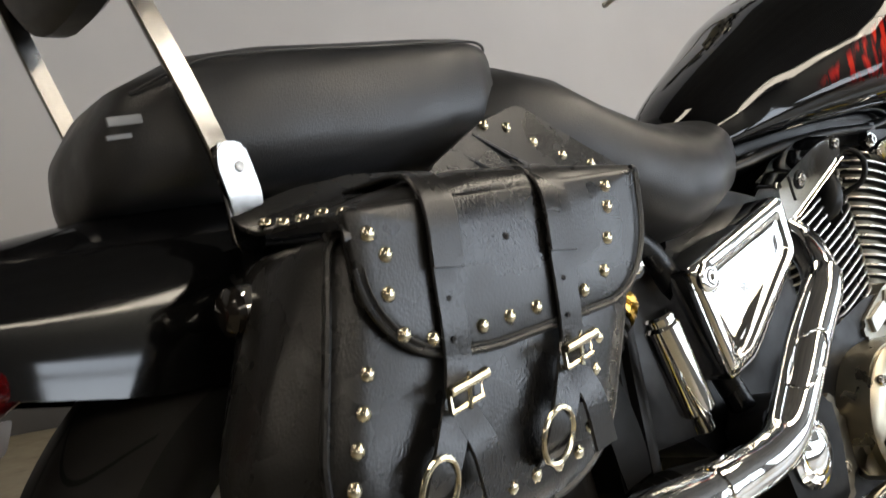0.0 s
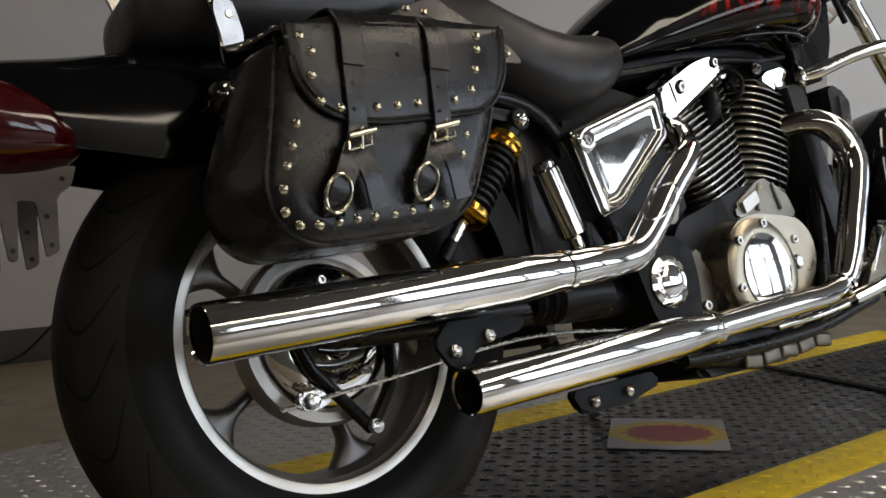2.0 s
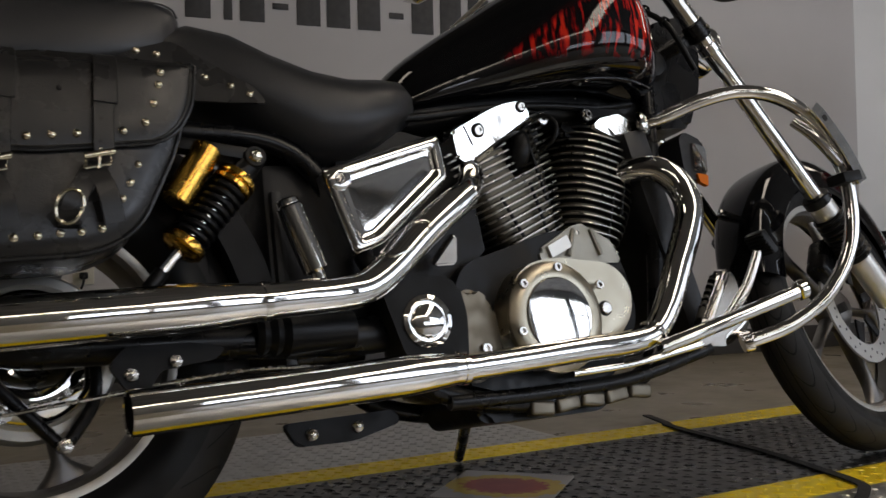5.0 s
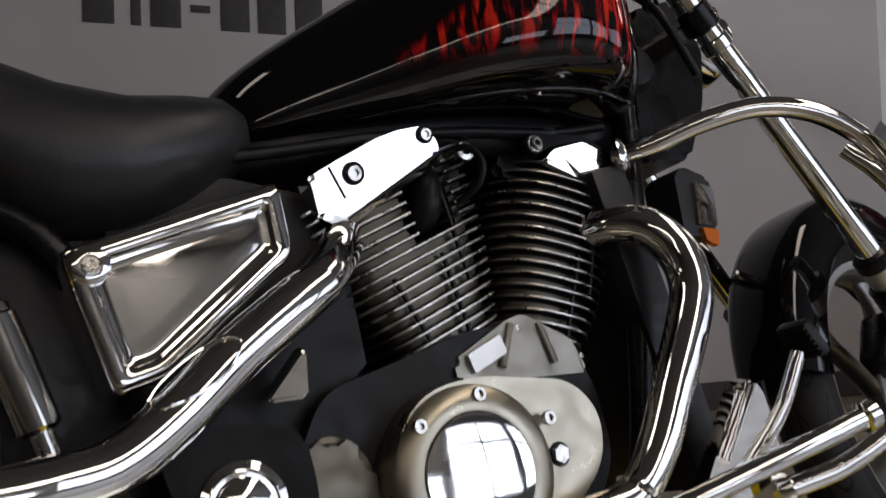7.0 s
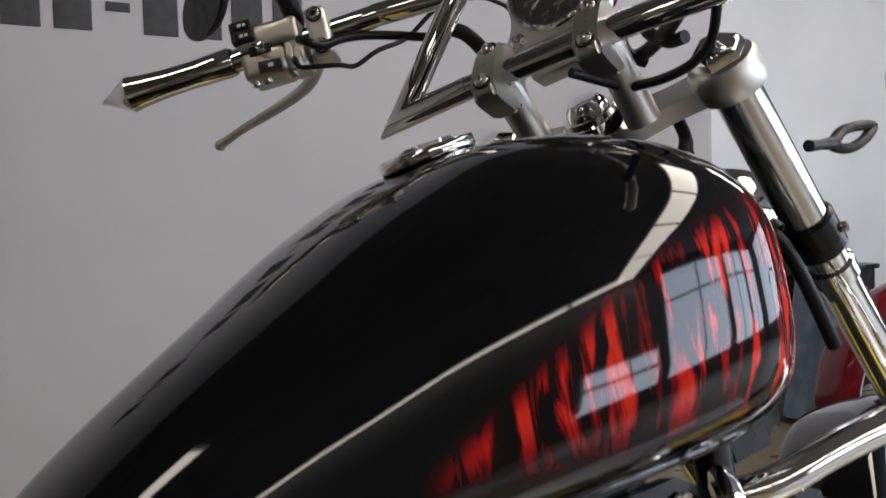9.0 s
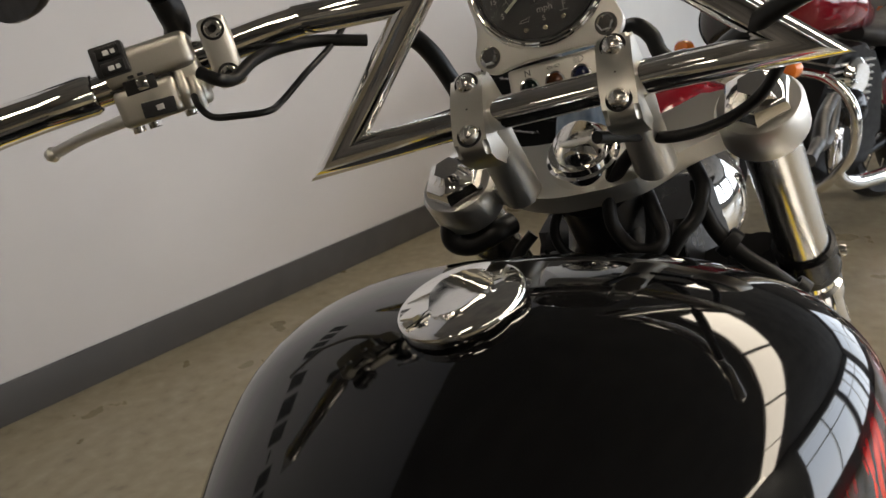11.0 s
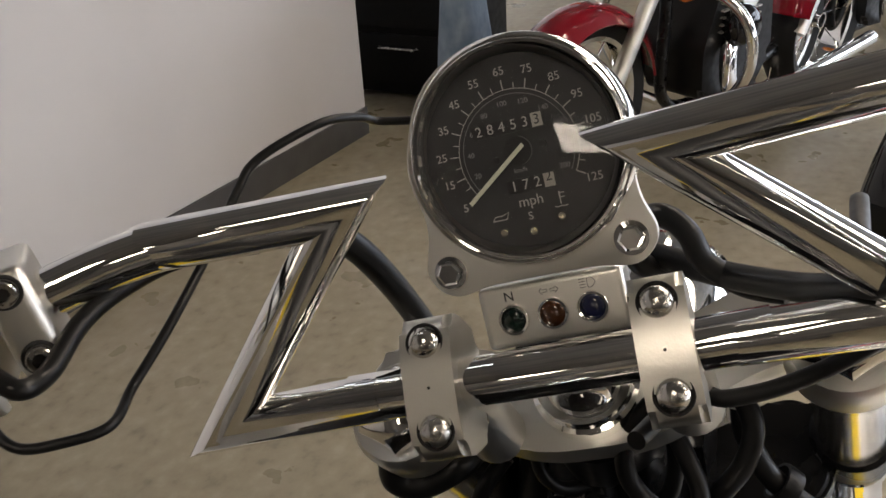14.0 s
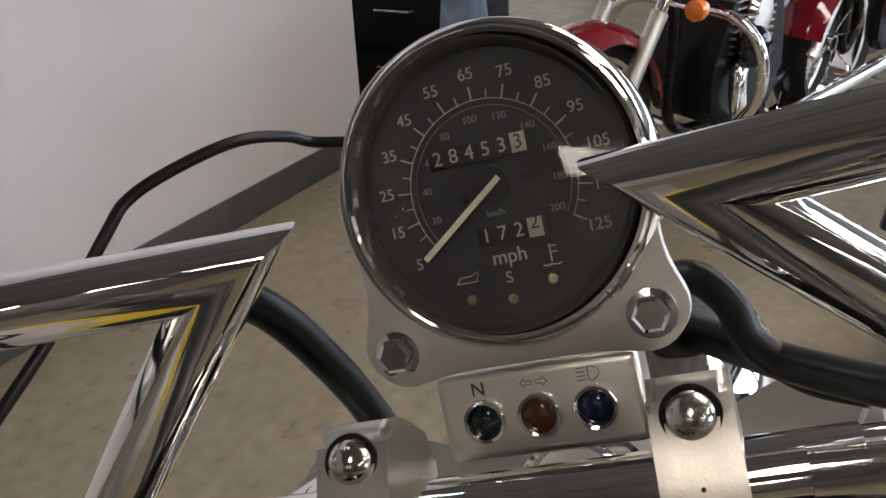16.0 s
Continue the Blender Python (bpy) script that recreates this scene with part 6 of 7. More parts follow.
DIALFACE = mat("matt_black_dial", (0.022, 0.022, 0.023), 0.6)
vary(DIALFACE, 80, 0.5, 0.7)
GLASS = mat("dial_glass", (1, 1, 1), 0.02)
gn, gl_, gb = nodes_of(GLASS)
gb.inputs["Transmission Weight"].default_value = 1.0
gb.inputs["IOR"].default_value = 1.35
DR = 0.0685
RINGGREY = mat("grey_dial_ring", (0.09, 0.085, 0.08), 0.3, 0.3)
DIALPRINT = mat("aged_dial_print", (0.40, 0.385, 0.36), 0.6)
speedo = part("speedometer", on_dial(lathe([(0, -0.06), (0.045, -0.06), (0.055, -0.05), (DR * 0.98, -0.02), (DR, 0.0), (DR, 0.007), (DR * 0.99, 0.0098), (DR * 0.965, 0.0118), (DR * 0.955, 0.0112), (DR * 0.93, 0.0136), (DR * 0.905, 0.0136), (DR * 0.895, 0.012), (DR * 0.885, 0.002)], (0.0025, 0, 0), (0, 0, 1), 96)), CHROME, moto, "round chromed speedometer with a black face")
part("dial_ring", on_dial(lathe([(DR * 0.897, 0.0128), (DR * 0.88, 0.0115), (DR * 0.845, 0.0022), (DR * 0.84, 0.0012)], (0, 0, 0), (0, 0, 1), 96)), RINGGREY, speedo, "dark inner ring of the dial")
part("dial_face", on_dial(lathe([(0, 0.001), (DR * 0.90, 0.001)], (0, 0, 0), (0, 0, 1), 96)), DIALFACE, speedo)
glass = part("dial_glass", on_dial(lathe([(0, 0.010), (DR * 0.915, 0.010), (DR * 0.915, 0.0085), (0, 0.0085)], (0, 0, 0), (0, 0, 1), 64)), GLASS, speedo)
glass.visible_shadow = False


def dial_point(mph, r):
    a = radians(214.5 - (mph - 5) * 2.045)
    return Vector((r * math.cos(a), r * math.sin(a), 0.0013))


marks = []
for i in range(5, 126, 5):
    big = (i % 10) == 5
    a, b = dial_point(i, 0.0368), dial_point(i, 0.0425 if big else 0.0403)
    marks.append(ribbon([a, b], 0.0007 if big else 0.0005, 0.0004, (b - a).cross(Vector((0, 0, 1))), smooth=False))
arc = [dial_point(5 + k, 0.0366) for k in range(0, 121, 2)]
marks.append(tube(arc, 0.00022, 4, 1, smooth=False))
arc2 = [dial_point(5 + k, 0.0338) for k in range(0, 121, 2)]
part("dial_marks", on_dial(join(*marks)), DIALPRINT, speedo)
part("inner_arc", on_dial(tube(arc2, 0.00018, 4, 1, smooth=False)), GREYPRINT, speedo)
FACE = DIAL @ FORE @ DM
for i in range(5, 126, 10):
    p = dial_point(i, 0.0478)
    mesh_text(str(i), 0.0070, DIALPRINT, speedo, FACE @ Matrix.Translation(p), "numeral", 0.0002)
for i in range(20, 201, 20):
    p = dial_point(i * 0.6214, 0.0292)
    mesh_text(str(i), 0.0044, GREYPRINT, speedo, FACE @ Matrix.Translation(p), "numeral", 0.0002)
mesh_text("mph", 0.0088, DIALPRINT, speedo, FACE @ Matrix.Translation((0.001, -0.0305, 0.0014)), "lettering", 0.0002)
mesh_text("km/h", 0.004, GREYPRINT, speedo, FACE @ Matrix.Translation((-0.001, -0.0115, 0.0014)), "lettering", 0.0002)
mesh_text("S", 0.0068, DIALPRINT, speedo, FACE @ Matrix.Translation((-0.001, -0.0395, 0.0014)), "lettering", 0.0002)
BLACKWHEEL = mat("black_counter_wheel", (0.006, 0.006, 0.006), 0.4)
LASTWHEEL = mat("white_counter_wheel", (0.34, 0.325, 0.29), 0.5)
for (cx, cy, digits, n) in ((-0.003, 0.0155, "28453", 5), (0.004, -0.0205, "172", 3)):
    w = 0.0072
    total = n + 1
    part("counter_window", on_dial(box((cx, cy, 0.0016), (w * total + 0.001, 0.0085, 0.0012), 0.0003)), BLACKWHEEL, speedo)
    for k, ch in enumerate(digits):
        mesh_text(ch, 0.0086, DIALPRINT, speedo, FACE @ Matrix.Translation((cx + (k - (total - 1) / 2) * w, cy, 0.0023)), "numeral", 0.0002)
    part("counter_wheel", on_dial(box((cx + ((total - 1) / 2) * w, cy, 0.0021), (w * 0.9, 0.0082, 0.0010), 0.0002)), LASTWHEEL, speedo)
    mesh_text("3" if n == 5 else "2", 0.0085, DARKPRINT, speedo, FACE @ Matrix.Translation((cx + ((total - 1) / 2) * w, cy + (0.0 if n == 5 else 0.002), 0.0028)), "numeral", 0.0001)
tip = dial_point(4.2, 0.043)
part("needle_hub", on_dial(lathe([(0.0085, 0.001), (0.0085, 0.003), (0, 0.0034)], (0, 0, 0), (0, 0, 1), 28)), BLACKWHEEL, speedo)
NEEDLE = mat("pale_needle", (0.62, 0.63, 0.5), 0.5)
part("needle", on_dial(ribbon([-tip * 0.12 + Vector((0, 0, 0.0045)), tip * 0.5 + Vector((0, 0, 0.0045)), tip + Vector((0, 0, 0.004))], 0.0026, 0.0008, tip.cross(Vector((0, 0, 1))), smooth=False)), NEEDLE, speedo)
for x, y in ((-0.019, -0.046), (-0.001, -0.0485), (0.0175, -0.043)):
    part("tell_tale", on_dial(lathe([(0.0022, 0.001), (0.0022, 0.0022), (0.0014, 0.0024), (0, 0.0018)], (x, y, 0), (0, 0, 1), 16)), BRASS, speedo)
for x, y in ((-0.014, -0.003), (0.0155, 0.001)):
    part("dial_screw", on_dial(lathe([(0.0022, 0.001), (0.002, 0.002), (0, 0.0022)], (x, y, 0), (0, 0, 1), 14)), BLACKWHEEL, speedo)
oil = [(-0.0245, -0.0385), (-0.0225, -0.036), (-0.018, -0.036), (-0.014, -0.0345), (-0.0155, -0.0385), (-0.0245, -0.0385)]
part("oil_symbol", on_dial(tube([(a, b, 0.0014) for a, b in oil], 0.0003, 4, 1, smooth=False)), DIALPRINT, speedo)
therm = join(tube([(0.0185, -0.0285, 0.0014), (0.0185, -0.036, 0.0014)], 0.0004, 4, smooth=False), tube([(0.0185, -0.0295, 0.0014), (0.0215, -0.0295, 0.0014)], 0.0003, 4, smooth=False), tube([(0.0185, -0.032, 0.0014), (0.0215, -0.032, 0.0014)], 0.0003, 4, smooth=False),
             tube([(0.0145, -0.037, 0.0014), (0.0165, -0.0375, 0.0014), (0.0185, -0.037, 0.0014), (0.0205, -0.0375, 0.0014), (0.0225, -0.037, 0.0014)], 0.0003, 4, 2))
part("temperature_symbol", on_dial(therm), DIALPRINT, speedo)
# bracket with two ears and bolts
ears = rounded([(-0.062, -0.034), (-0.073, -0.064), (-0.058, -0.080), (-0.034, -0.075), (0.034, -0.075), (0.058, -0.080), (0.073, -0.064), (0.062, -0.034), (0.0715, 0.0), (0.053, 0.052), (0.0, 0.0735), (-0.053, 0.052), (-0.0715, 0.0)], [0.02, 0.012, 0.012, 0.015, 0.015, 0.012, 0.012, 0.02, 0.03, 0.03, 0.03, 0.03, 0.03])
hole = [tuple(Vector(q).normalized() * DR * 0.985) for q in ears]
plate_rings = [[Vector((a, b, h)) for a, b in ring] for ring, h in ((hole, 0.0), (ears, 0.0), ([(a * 1.004, b * 1.004) for a, b in ears], 0.002), ([(a * 1.004, b * 1.004) for a, b in ears], 0.0062), (ears, 0.0078), ([(a * 0.985, b * 0.985) for a, b in ears], 0.0082), (hole, 0.0082), (hole, 0.0))]
ear = part("dial_bracket", on_dial(loft(plate_rings, False)), SATIN, speedo, "satin alloy dial bracket with two bolts")
for s in (-1, 1):
    part("bolt", on_dial(lathe([(0, 0.0062), (0.0062, 0.0062), (0.0078, 0.005), (0.0078, 0.0)], (s * 0.0555, -0.063, 0.009), (0, 0, 1), 6)), CHROME, ear)
    part("washer", on_dial(lathe([(0.0072, 0.0012), (0.0102, 0.001), (0.0108, -0.0008)], (s * 0.0555, -0.063, 0.009), (0, 0, 1), 30)), CHROME, ear)
# warning-lamp box under the dial
lb = part("warning_lamp_box", on_dial(box((0.0, -0.097, -0.011), (0.090, 0.039, 0.026), 0.0045, None, 3)), SATIN, moto, "alloy warning-lamp box with three coloured lenses")
for k, (c, nm) in enumerate((((0.003, 0.012, 0.009), "green_lens"), ((0.07, 0.022, 0.006), "amber_lens"), ((0.006, 0.010, 0.045), "blue_lens"))):
    x = -0.025 + 0.0245 * k
    lm = mat(nm, c, 0.16, 0.0, 0.0)
    part("lamp_bezel", on_dial(lathe([(0.0098, 0.0), (0.0098, 0.002), (0.0092, 0.0028), (0.0078, 0.0026), (0.0068, 0.0012)], (x, -0.099, 0.002), (0, 0, 1), 32)), CHROME, lb)
    part("lamp_lens", on_dial(dome((x, -0.099, 0.003), (0, 0, 1), 0.0069, 0.0022, 28)), lm, lb, "small %s dome" % nm.replace("_", " "))
mesh_text("N", 0.0085, DARKPRINT, lb, FACE @ Matrix.Translation((-0.0255, -0.085, 0.0022)), "lettering", 0.0002)
arrows = join(tube([(-0.0065, -0.085, 0.0023), (-0.0045, -0.083, 0.0023), (-0.0045, -0.0842, 0.0023), (-0.0015, -0.0842, 0.0023), (-0.0015, -0.0858, 0.0023), (-0.0045, -0.0858, 0.0023), (-0.0045, -0.087, 0.0023), (-0.0065, -0.085, 0.0023)], 0.0002, 4, 1, smooth=False),
              tube([(0.0055, -0.085, 0.0023), (0.0035, -0.083, 0.0023), (0.0035, -0.0842, 0.0023), (0.0005, -0.0842, 0.0023), (0.0005, -0.0858, 0.0023), (0.0035, -0.0858, 0.0023), (0.0035, -0.087, 0.0023), (0.0055, -0.085, 0.0023)], 0.0002, 4, 1, smooth=False))
part("arrow_symbol", on_dial(arrows), DARKPRINT, lb)
beam = join(*[tube([(0.0185, -0.082 - 0.0017 * k, 0.0023), (0.0222, -0.082 - 0.0017 * k, 0.0023)], 0.0002, 4, smooth=False) for k in range(4)], tube([(0.0235, -0.0818, 0.0023), (0.026, -0.0818, 0.0023), (0.0282, -0.0845, 0.0023), (0.026, -0.0872, 0.0023), (0.0235, -0.0872, 0.0023), (0.0235, -0.0818, 0.0023)], 0.0002, 4, 3))
part("beam_symbol", on_dial(beam), DARKPRINT, lb)

SHIFT = BARS
# headlight behind the dial, cables
head = part("headlight", fore(lathe([(0, -0.11), (0.04, -0.105), (0.066, -0.075), (0.08, -0.03), (0.084, 0.02), (0.086, 0.03), (0.082, 0.04), (0, 0.05)], (1.575, -0.025, 1.01), (0.97, 0, -0.2), 48)), CHROME, moto, "round chromed headlight shell")
# hoses and cables between the bars, the dial and the stem, in the motorcycle's own frame
HOSES = [
    (0.0098, [(1.300, 0.010, 1.211), (1.280, -0.030, 1.207), (1.250, -0.076, 1.212), (1.220, -0.118, 1.223), (1.200, -0.139, 1.235), (1.165, -0.185, 1.262), (1.13, -0.24, 1.285), (1.10, -0.29, 1.30)], "thick black rubber hose"),
    (0.0088, [(1.285, -0.030, 1.198), (1.268, -0.020, 1.207), (1.262, -0.015, 1.225), (1.258, -0.022, 1.242), (1.255, -0.038, 1.248), (1.252, -0.053, 1.238), (1.25, -0.062, 1.221), (1.25, -0.085, 1.206), (1.245, -0.11, 1.205)], "curled black rubber hose"),
    (0.0108, [(1.165, 0.165, 1.275), (1.180, 0.152, 1.266), (1.200, 0.144, 1.244), (1.220, 0.137, 1.210), (1.240, 0.133, 1.172), (1.255, 0.12, 1.12)], "thick black rubber hose"),
    (0.0034, [(1.29, 0.10, 1.30), (1.280, 0.154, 1.302), (1.260, 0.160, 1.312), (1.230, 0.167, 1.320), (1.200, 0.182, 1.317), (1.180, 0.194, 1.310), (1.165, 0.197, 1.300), (1.130, 0.206, 1.270), (1.080, 0.202, 1.251), (1.050, 0.208, 1.233), (1.020, 0.199, 1.230), (1.000, 0.215, 1.231), (0.990, 0.232, 1.233), (0.990, 0.245, 1.242), (1.000, 0.259, 1.250)], "thin black clutch cable"),
    (0.0065, [(1.000, 0.246, 1.269), (1.000, 0.228, 1.262), (1.020, 0.229, 1.259), (1.050, 0.231, 1.270), (1.080, 0.227, 1.275), (1.120, 0.214, 1.275), (1.155, 0.185, 1.268)], "black sheathed wiring loom"),
    (0.0062, [(1.13, -0.045, 1.175), (1.200, -0.059, 1.160), (1.200, -0.079, 1.158), (1.210, -0.105, 1.161), (1.220, -0.132, 1.171), (1.220, -0.156, 1.190), (1.20, -0.18, 1.225)], "black brake hose"),
    (0.0078, [(1.220, -0.051, 1.151), (1.220, -0.030, 1.132), (1.220, -0.013, 1.103), (1.220, -0.013, 1.072), (1.220, -0.031, 1.050), (1.220, -0.052, 1.050), (1.230, -0.057, 1.060), (1.240, -0.046, 1.083), (1.255, -0.033, 1.10)], "looped black rubber hose"),
    (0.0085, [(1.275, -0.070, 1.125), (1.260, -0.087, 1.099), (1.250, -0.083, 1.074), (1.240, -0.071, 1.058), (1.240, -0.056, 1.035)], "black rubber hose"),
    (0.0092, [(1.275, -0.078, 1.10), (1.270, -0.081, 1.083), (1.270, -0.094, 1.052), (1.270, -0.117, 1.029), (1.275, -0.146, 1.007), (1.29, -0.169, 0.977), (1.31, -0.180, 0.934), (1.35, -0.185, 0.86)], "thick black brake hose"),
    (0.0135, [(1.200, 0.117, 1.121), (1.200, 0.137, 1.098), (1.200, 0.152, 1.071), (1.202, 0.150, 1.056), (1.210, 0.134, 1.052), (1.220, 0.113, 1.062), (1.240, 0.105, 1.065)], "black rubber boot"),
    (0.0075, [(1.240, 0.164, 1.019), (1.240, 0.152, 0.998), (1.240, 0.119, 1.003), (1.240, 0.101, 1.033), (1.250, 0.087, 1.051)], "black wiring loop"),
    (0.006, [(1.26, 0.04, 1.11), (1.245, 0.06, 1.06), (1.25, 0.05, 1.03), (1.27, 0.03, 1.02)], "black wiring loop"),
    (0.007, [(1.28, -0.02, 1.10), (1.262, -0.035, 1.07), (1.262, -0.03, 1.03), (1.28, -0.01, 1.0)], "black wiring loop"),
]
for r, pts, lb_ in HOSES:
    part("hose" if r > 0.005 else "cable", tube(pts, r * 0.86, 14), HOSE, moto, lb_)
for x, y, z in ((1.273, -0.105, 1.04), (1.285, -0.162, 0.99)):
    part("hose_clip", lathe([(0.0118, -0.006), (0.014, -0.006), (0.0145, 0), (0.014, 0.006), (0.0118, 0.006)], (x, y, z), (0.1, -0.7, -0.6), 20), HOSE, moto)

SHIFT = Matrix()
# front fender
def front_fender():
    rings = []
    for i in range(29):
        f = i / 28
        a = radians(20 + 150 * f)
        R = 0.384
        ring = []
        hw = 0.076 - 0.012 * abs(f - 0.5) ** 2 * 4
        for j in range(17):
            u = -1 + 2 * j / 16
            rr = R - 0.012 * u * u - 0.075 * abs(u) ** 5
            ring.append(Vector((XF + math.cos(a) * rr, hw * math.sin(u * math.pi / 2), 0.337 + math.sin(a) * rr)))
        inner = [Vector((XF + (p.x - XF) * 0.985, p.y * 0.95, 0.337 + (p.z - 0.337) * 0.985)) for p in reversed(ring)]
        rings.append(ring + inner)
    return loft(rings)


part("front_fender", fore(front_fender()), BLACK, moto, "glossy black front fender")
part("caliper", fore(box(FC + Vector((-0.115, -0.07, 0.09)), (0.06, 0.05, 0.10), 0.014, Matrix.Rotation(radians(40), 3, "Y"), 3)), FRAMEBLACK, front, "black front brake caliper")

# ---- things round the motorcycle ----
WALLMARK = mat("dark_wall_lettering", (0.035, 0.033, 0.032), 0.6)
vary(WALLMARK, 30, (0.028, 0.026, 0.025), (0.045, 0.042, 0.04), 4, (1, 1, 1), "Base Color")
# a line of large dark characters on the wall, shown as plain bars
line = empty("wall_lettering", "line of large dark plain bars painted on the grey wall", "wall lettering", WALL)
CHAR = [(0.75, 0.10), (0.868, 0.034), (0.965, 0.10), (1.08, 0), (1.197, 0.10), (1.325, 0.10), (1.458, 0.10), (1.58, 0), (1.70, 0.10), (1.832, 0.10), (1.965, 0.10), (2.10, 0.10)]
for x, wide in CHAR:
    if wide:
        part("bar", box((x, -0.002, 1.54), (wide, 0.003, 0.172), 0.001), WALLMARK, line)
    else:
        part("bar", box((x, -0.002, 1.524), (0.066, 0.003, 0.026), 0.001), WALLMARK, line)

# a printed plate lying on the deck
STICK = mat("printed_plate", (0.4, 0.4, 0.4), 0.45)
sn, sl_, sb_ = nodes_of(STICK)
stc, smp, sln = sn.new("ShaderNodeTexCoord"), sn.new("ShaderNodeMapping"), sn.new("ShaderNodeVectorMath")
smp.inputs["Scale"].default_value = (1 / 0.128, 1 / 0.098, 0)
sln.operation = "LENGTH"
sl_.new(stc.outputs["Object"], smp.inputs["Vector"])
sl_.new(smp.outputs["Vector"], sln.inputs[0])
snz = noise_tex(STICK, 55, 4)
sadd = sn.new("ShaderNodeMath")
sadd.operation = "MULTIPLY_ADD"
sl_.new(snz.outputs["Fac"], sadd.inputs[0])
sadd.inputs[1].default_value = 0.5
sl_.new(sln.outputs["Value"], sadd.inputs[2])
srp = ramp(STICK, sadd.outputs[0], [(0.0, (0.48, 0.07, 0.06)), (0.55, (0.36, 0.04, 0.04)), (0.85, (0.42, 0.07, 0.04)), (0.95, (0.62, 0.45, 0.05)), (1.12, (0.58, 0.40, 0.05)), (1.2, (0.42, 0.41, 0.40))])
srp.color_ramp.elements[5].position = 1.0
for e_, p_ in zip(srp.color_ramp.elements, (0.0, 0.45, 0.7, 0.78, 0.93, 0.98)):
    e_.position = p_
sdiv = sn.new("ShaderNodeMath")
sdiv.operation = "MULTIPLY"
sl_.new(sadd.outputs[0], sdiv.inputs[0])
sdiv.inputs[1].default_value = 0.78
sl_.new(sdiv.outputs[0], srp.inputs["Fac"])
sl_.new(srp.outputs["Color"], sb_.inputs["Base Color"])
plate = finish("printed_plate", slab(rounded([(-0.12, -0.122), (0.12, -0.122), (0.12, 0.122), (-0.12, 0.122)], 0.004), -0.001, 0.001, 0.0004, plane="xy"), STICK)
plate.matrix_world = pose(0.913, 0.195, 0.0035, 0, 0, -49)
tagged(plate, "worn grey plate with a red and yellow oval print", "plate")

# a black strap across the deck
STRAPM = mat("black_webbing", (0.01, 0.01, 0.01), 0.75)
vary(STRAPM, 200, 0.65, 0.85)
strap_pts = [(1.74, 0.70, 0.004), (1.69, 0.56, 0.004), (1.665, 0.51, 0.0045), (1.60, 0.14, 0.004), (1.545, -0.056, 0.0045), (1.50, -0.195, 0.0045), (1.44, -0.25, 0.0045), (1.31, -0.33, 0.004), (1.15, -0.45, 0.004)]
tie = finish("tie_down_strap", ribbon(strap_pts, 0.024, 0.004, (1, -0.25, 0)), STRAPM)
tagged(tie, "black webbing strap lying across the tread-plate deck", "strap")

# wall socket with a cord
SOCKET = mat("ivory_plastic", (0.62, 0.60, 0.50), 0.4)
vary(SOCKET, 40, 0.35, 0.5)
sock = empty("wall_socket", "ivory wall socket with a grey cord plugged in", "wall socket", WALL)
cover = part("cover_plate", box((0.311, -0.004, 0.475), (0.075, 0.007, 0.12), 0.003), SOCKET, sock)
for dz in (-0.026, 0.026):
    part("outlet", box((0.311, -0.008, 0.475 + dz), (0.034, 0.004, 0.03), 0.004), SOCKET, sock)
part("plug", box((0.311, -0.025, 0.449), (0.03, 0.034, 0.026), 0.006), HOSE, sock)
part("cord", tube([(0.311, -0.04, 0.449), (0.30, -0.055, 0.40), (0.22, -0.05, 0.25), (0.10, -0.04, 0.10), (-0.05, -0.04, 0.0), (-0.4, -0.06, -0.008)], 0.0045, 8), HOSE, sock)


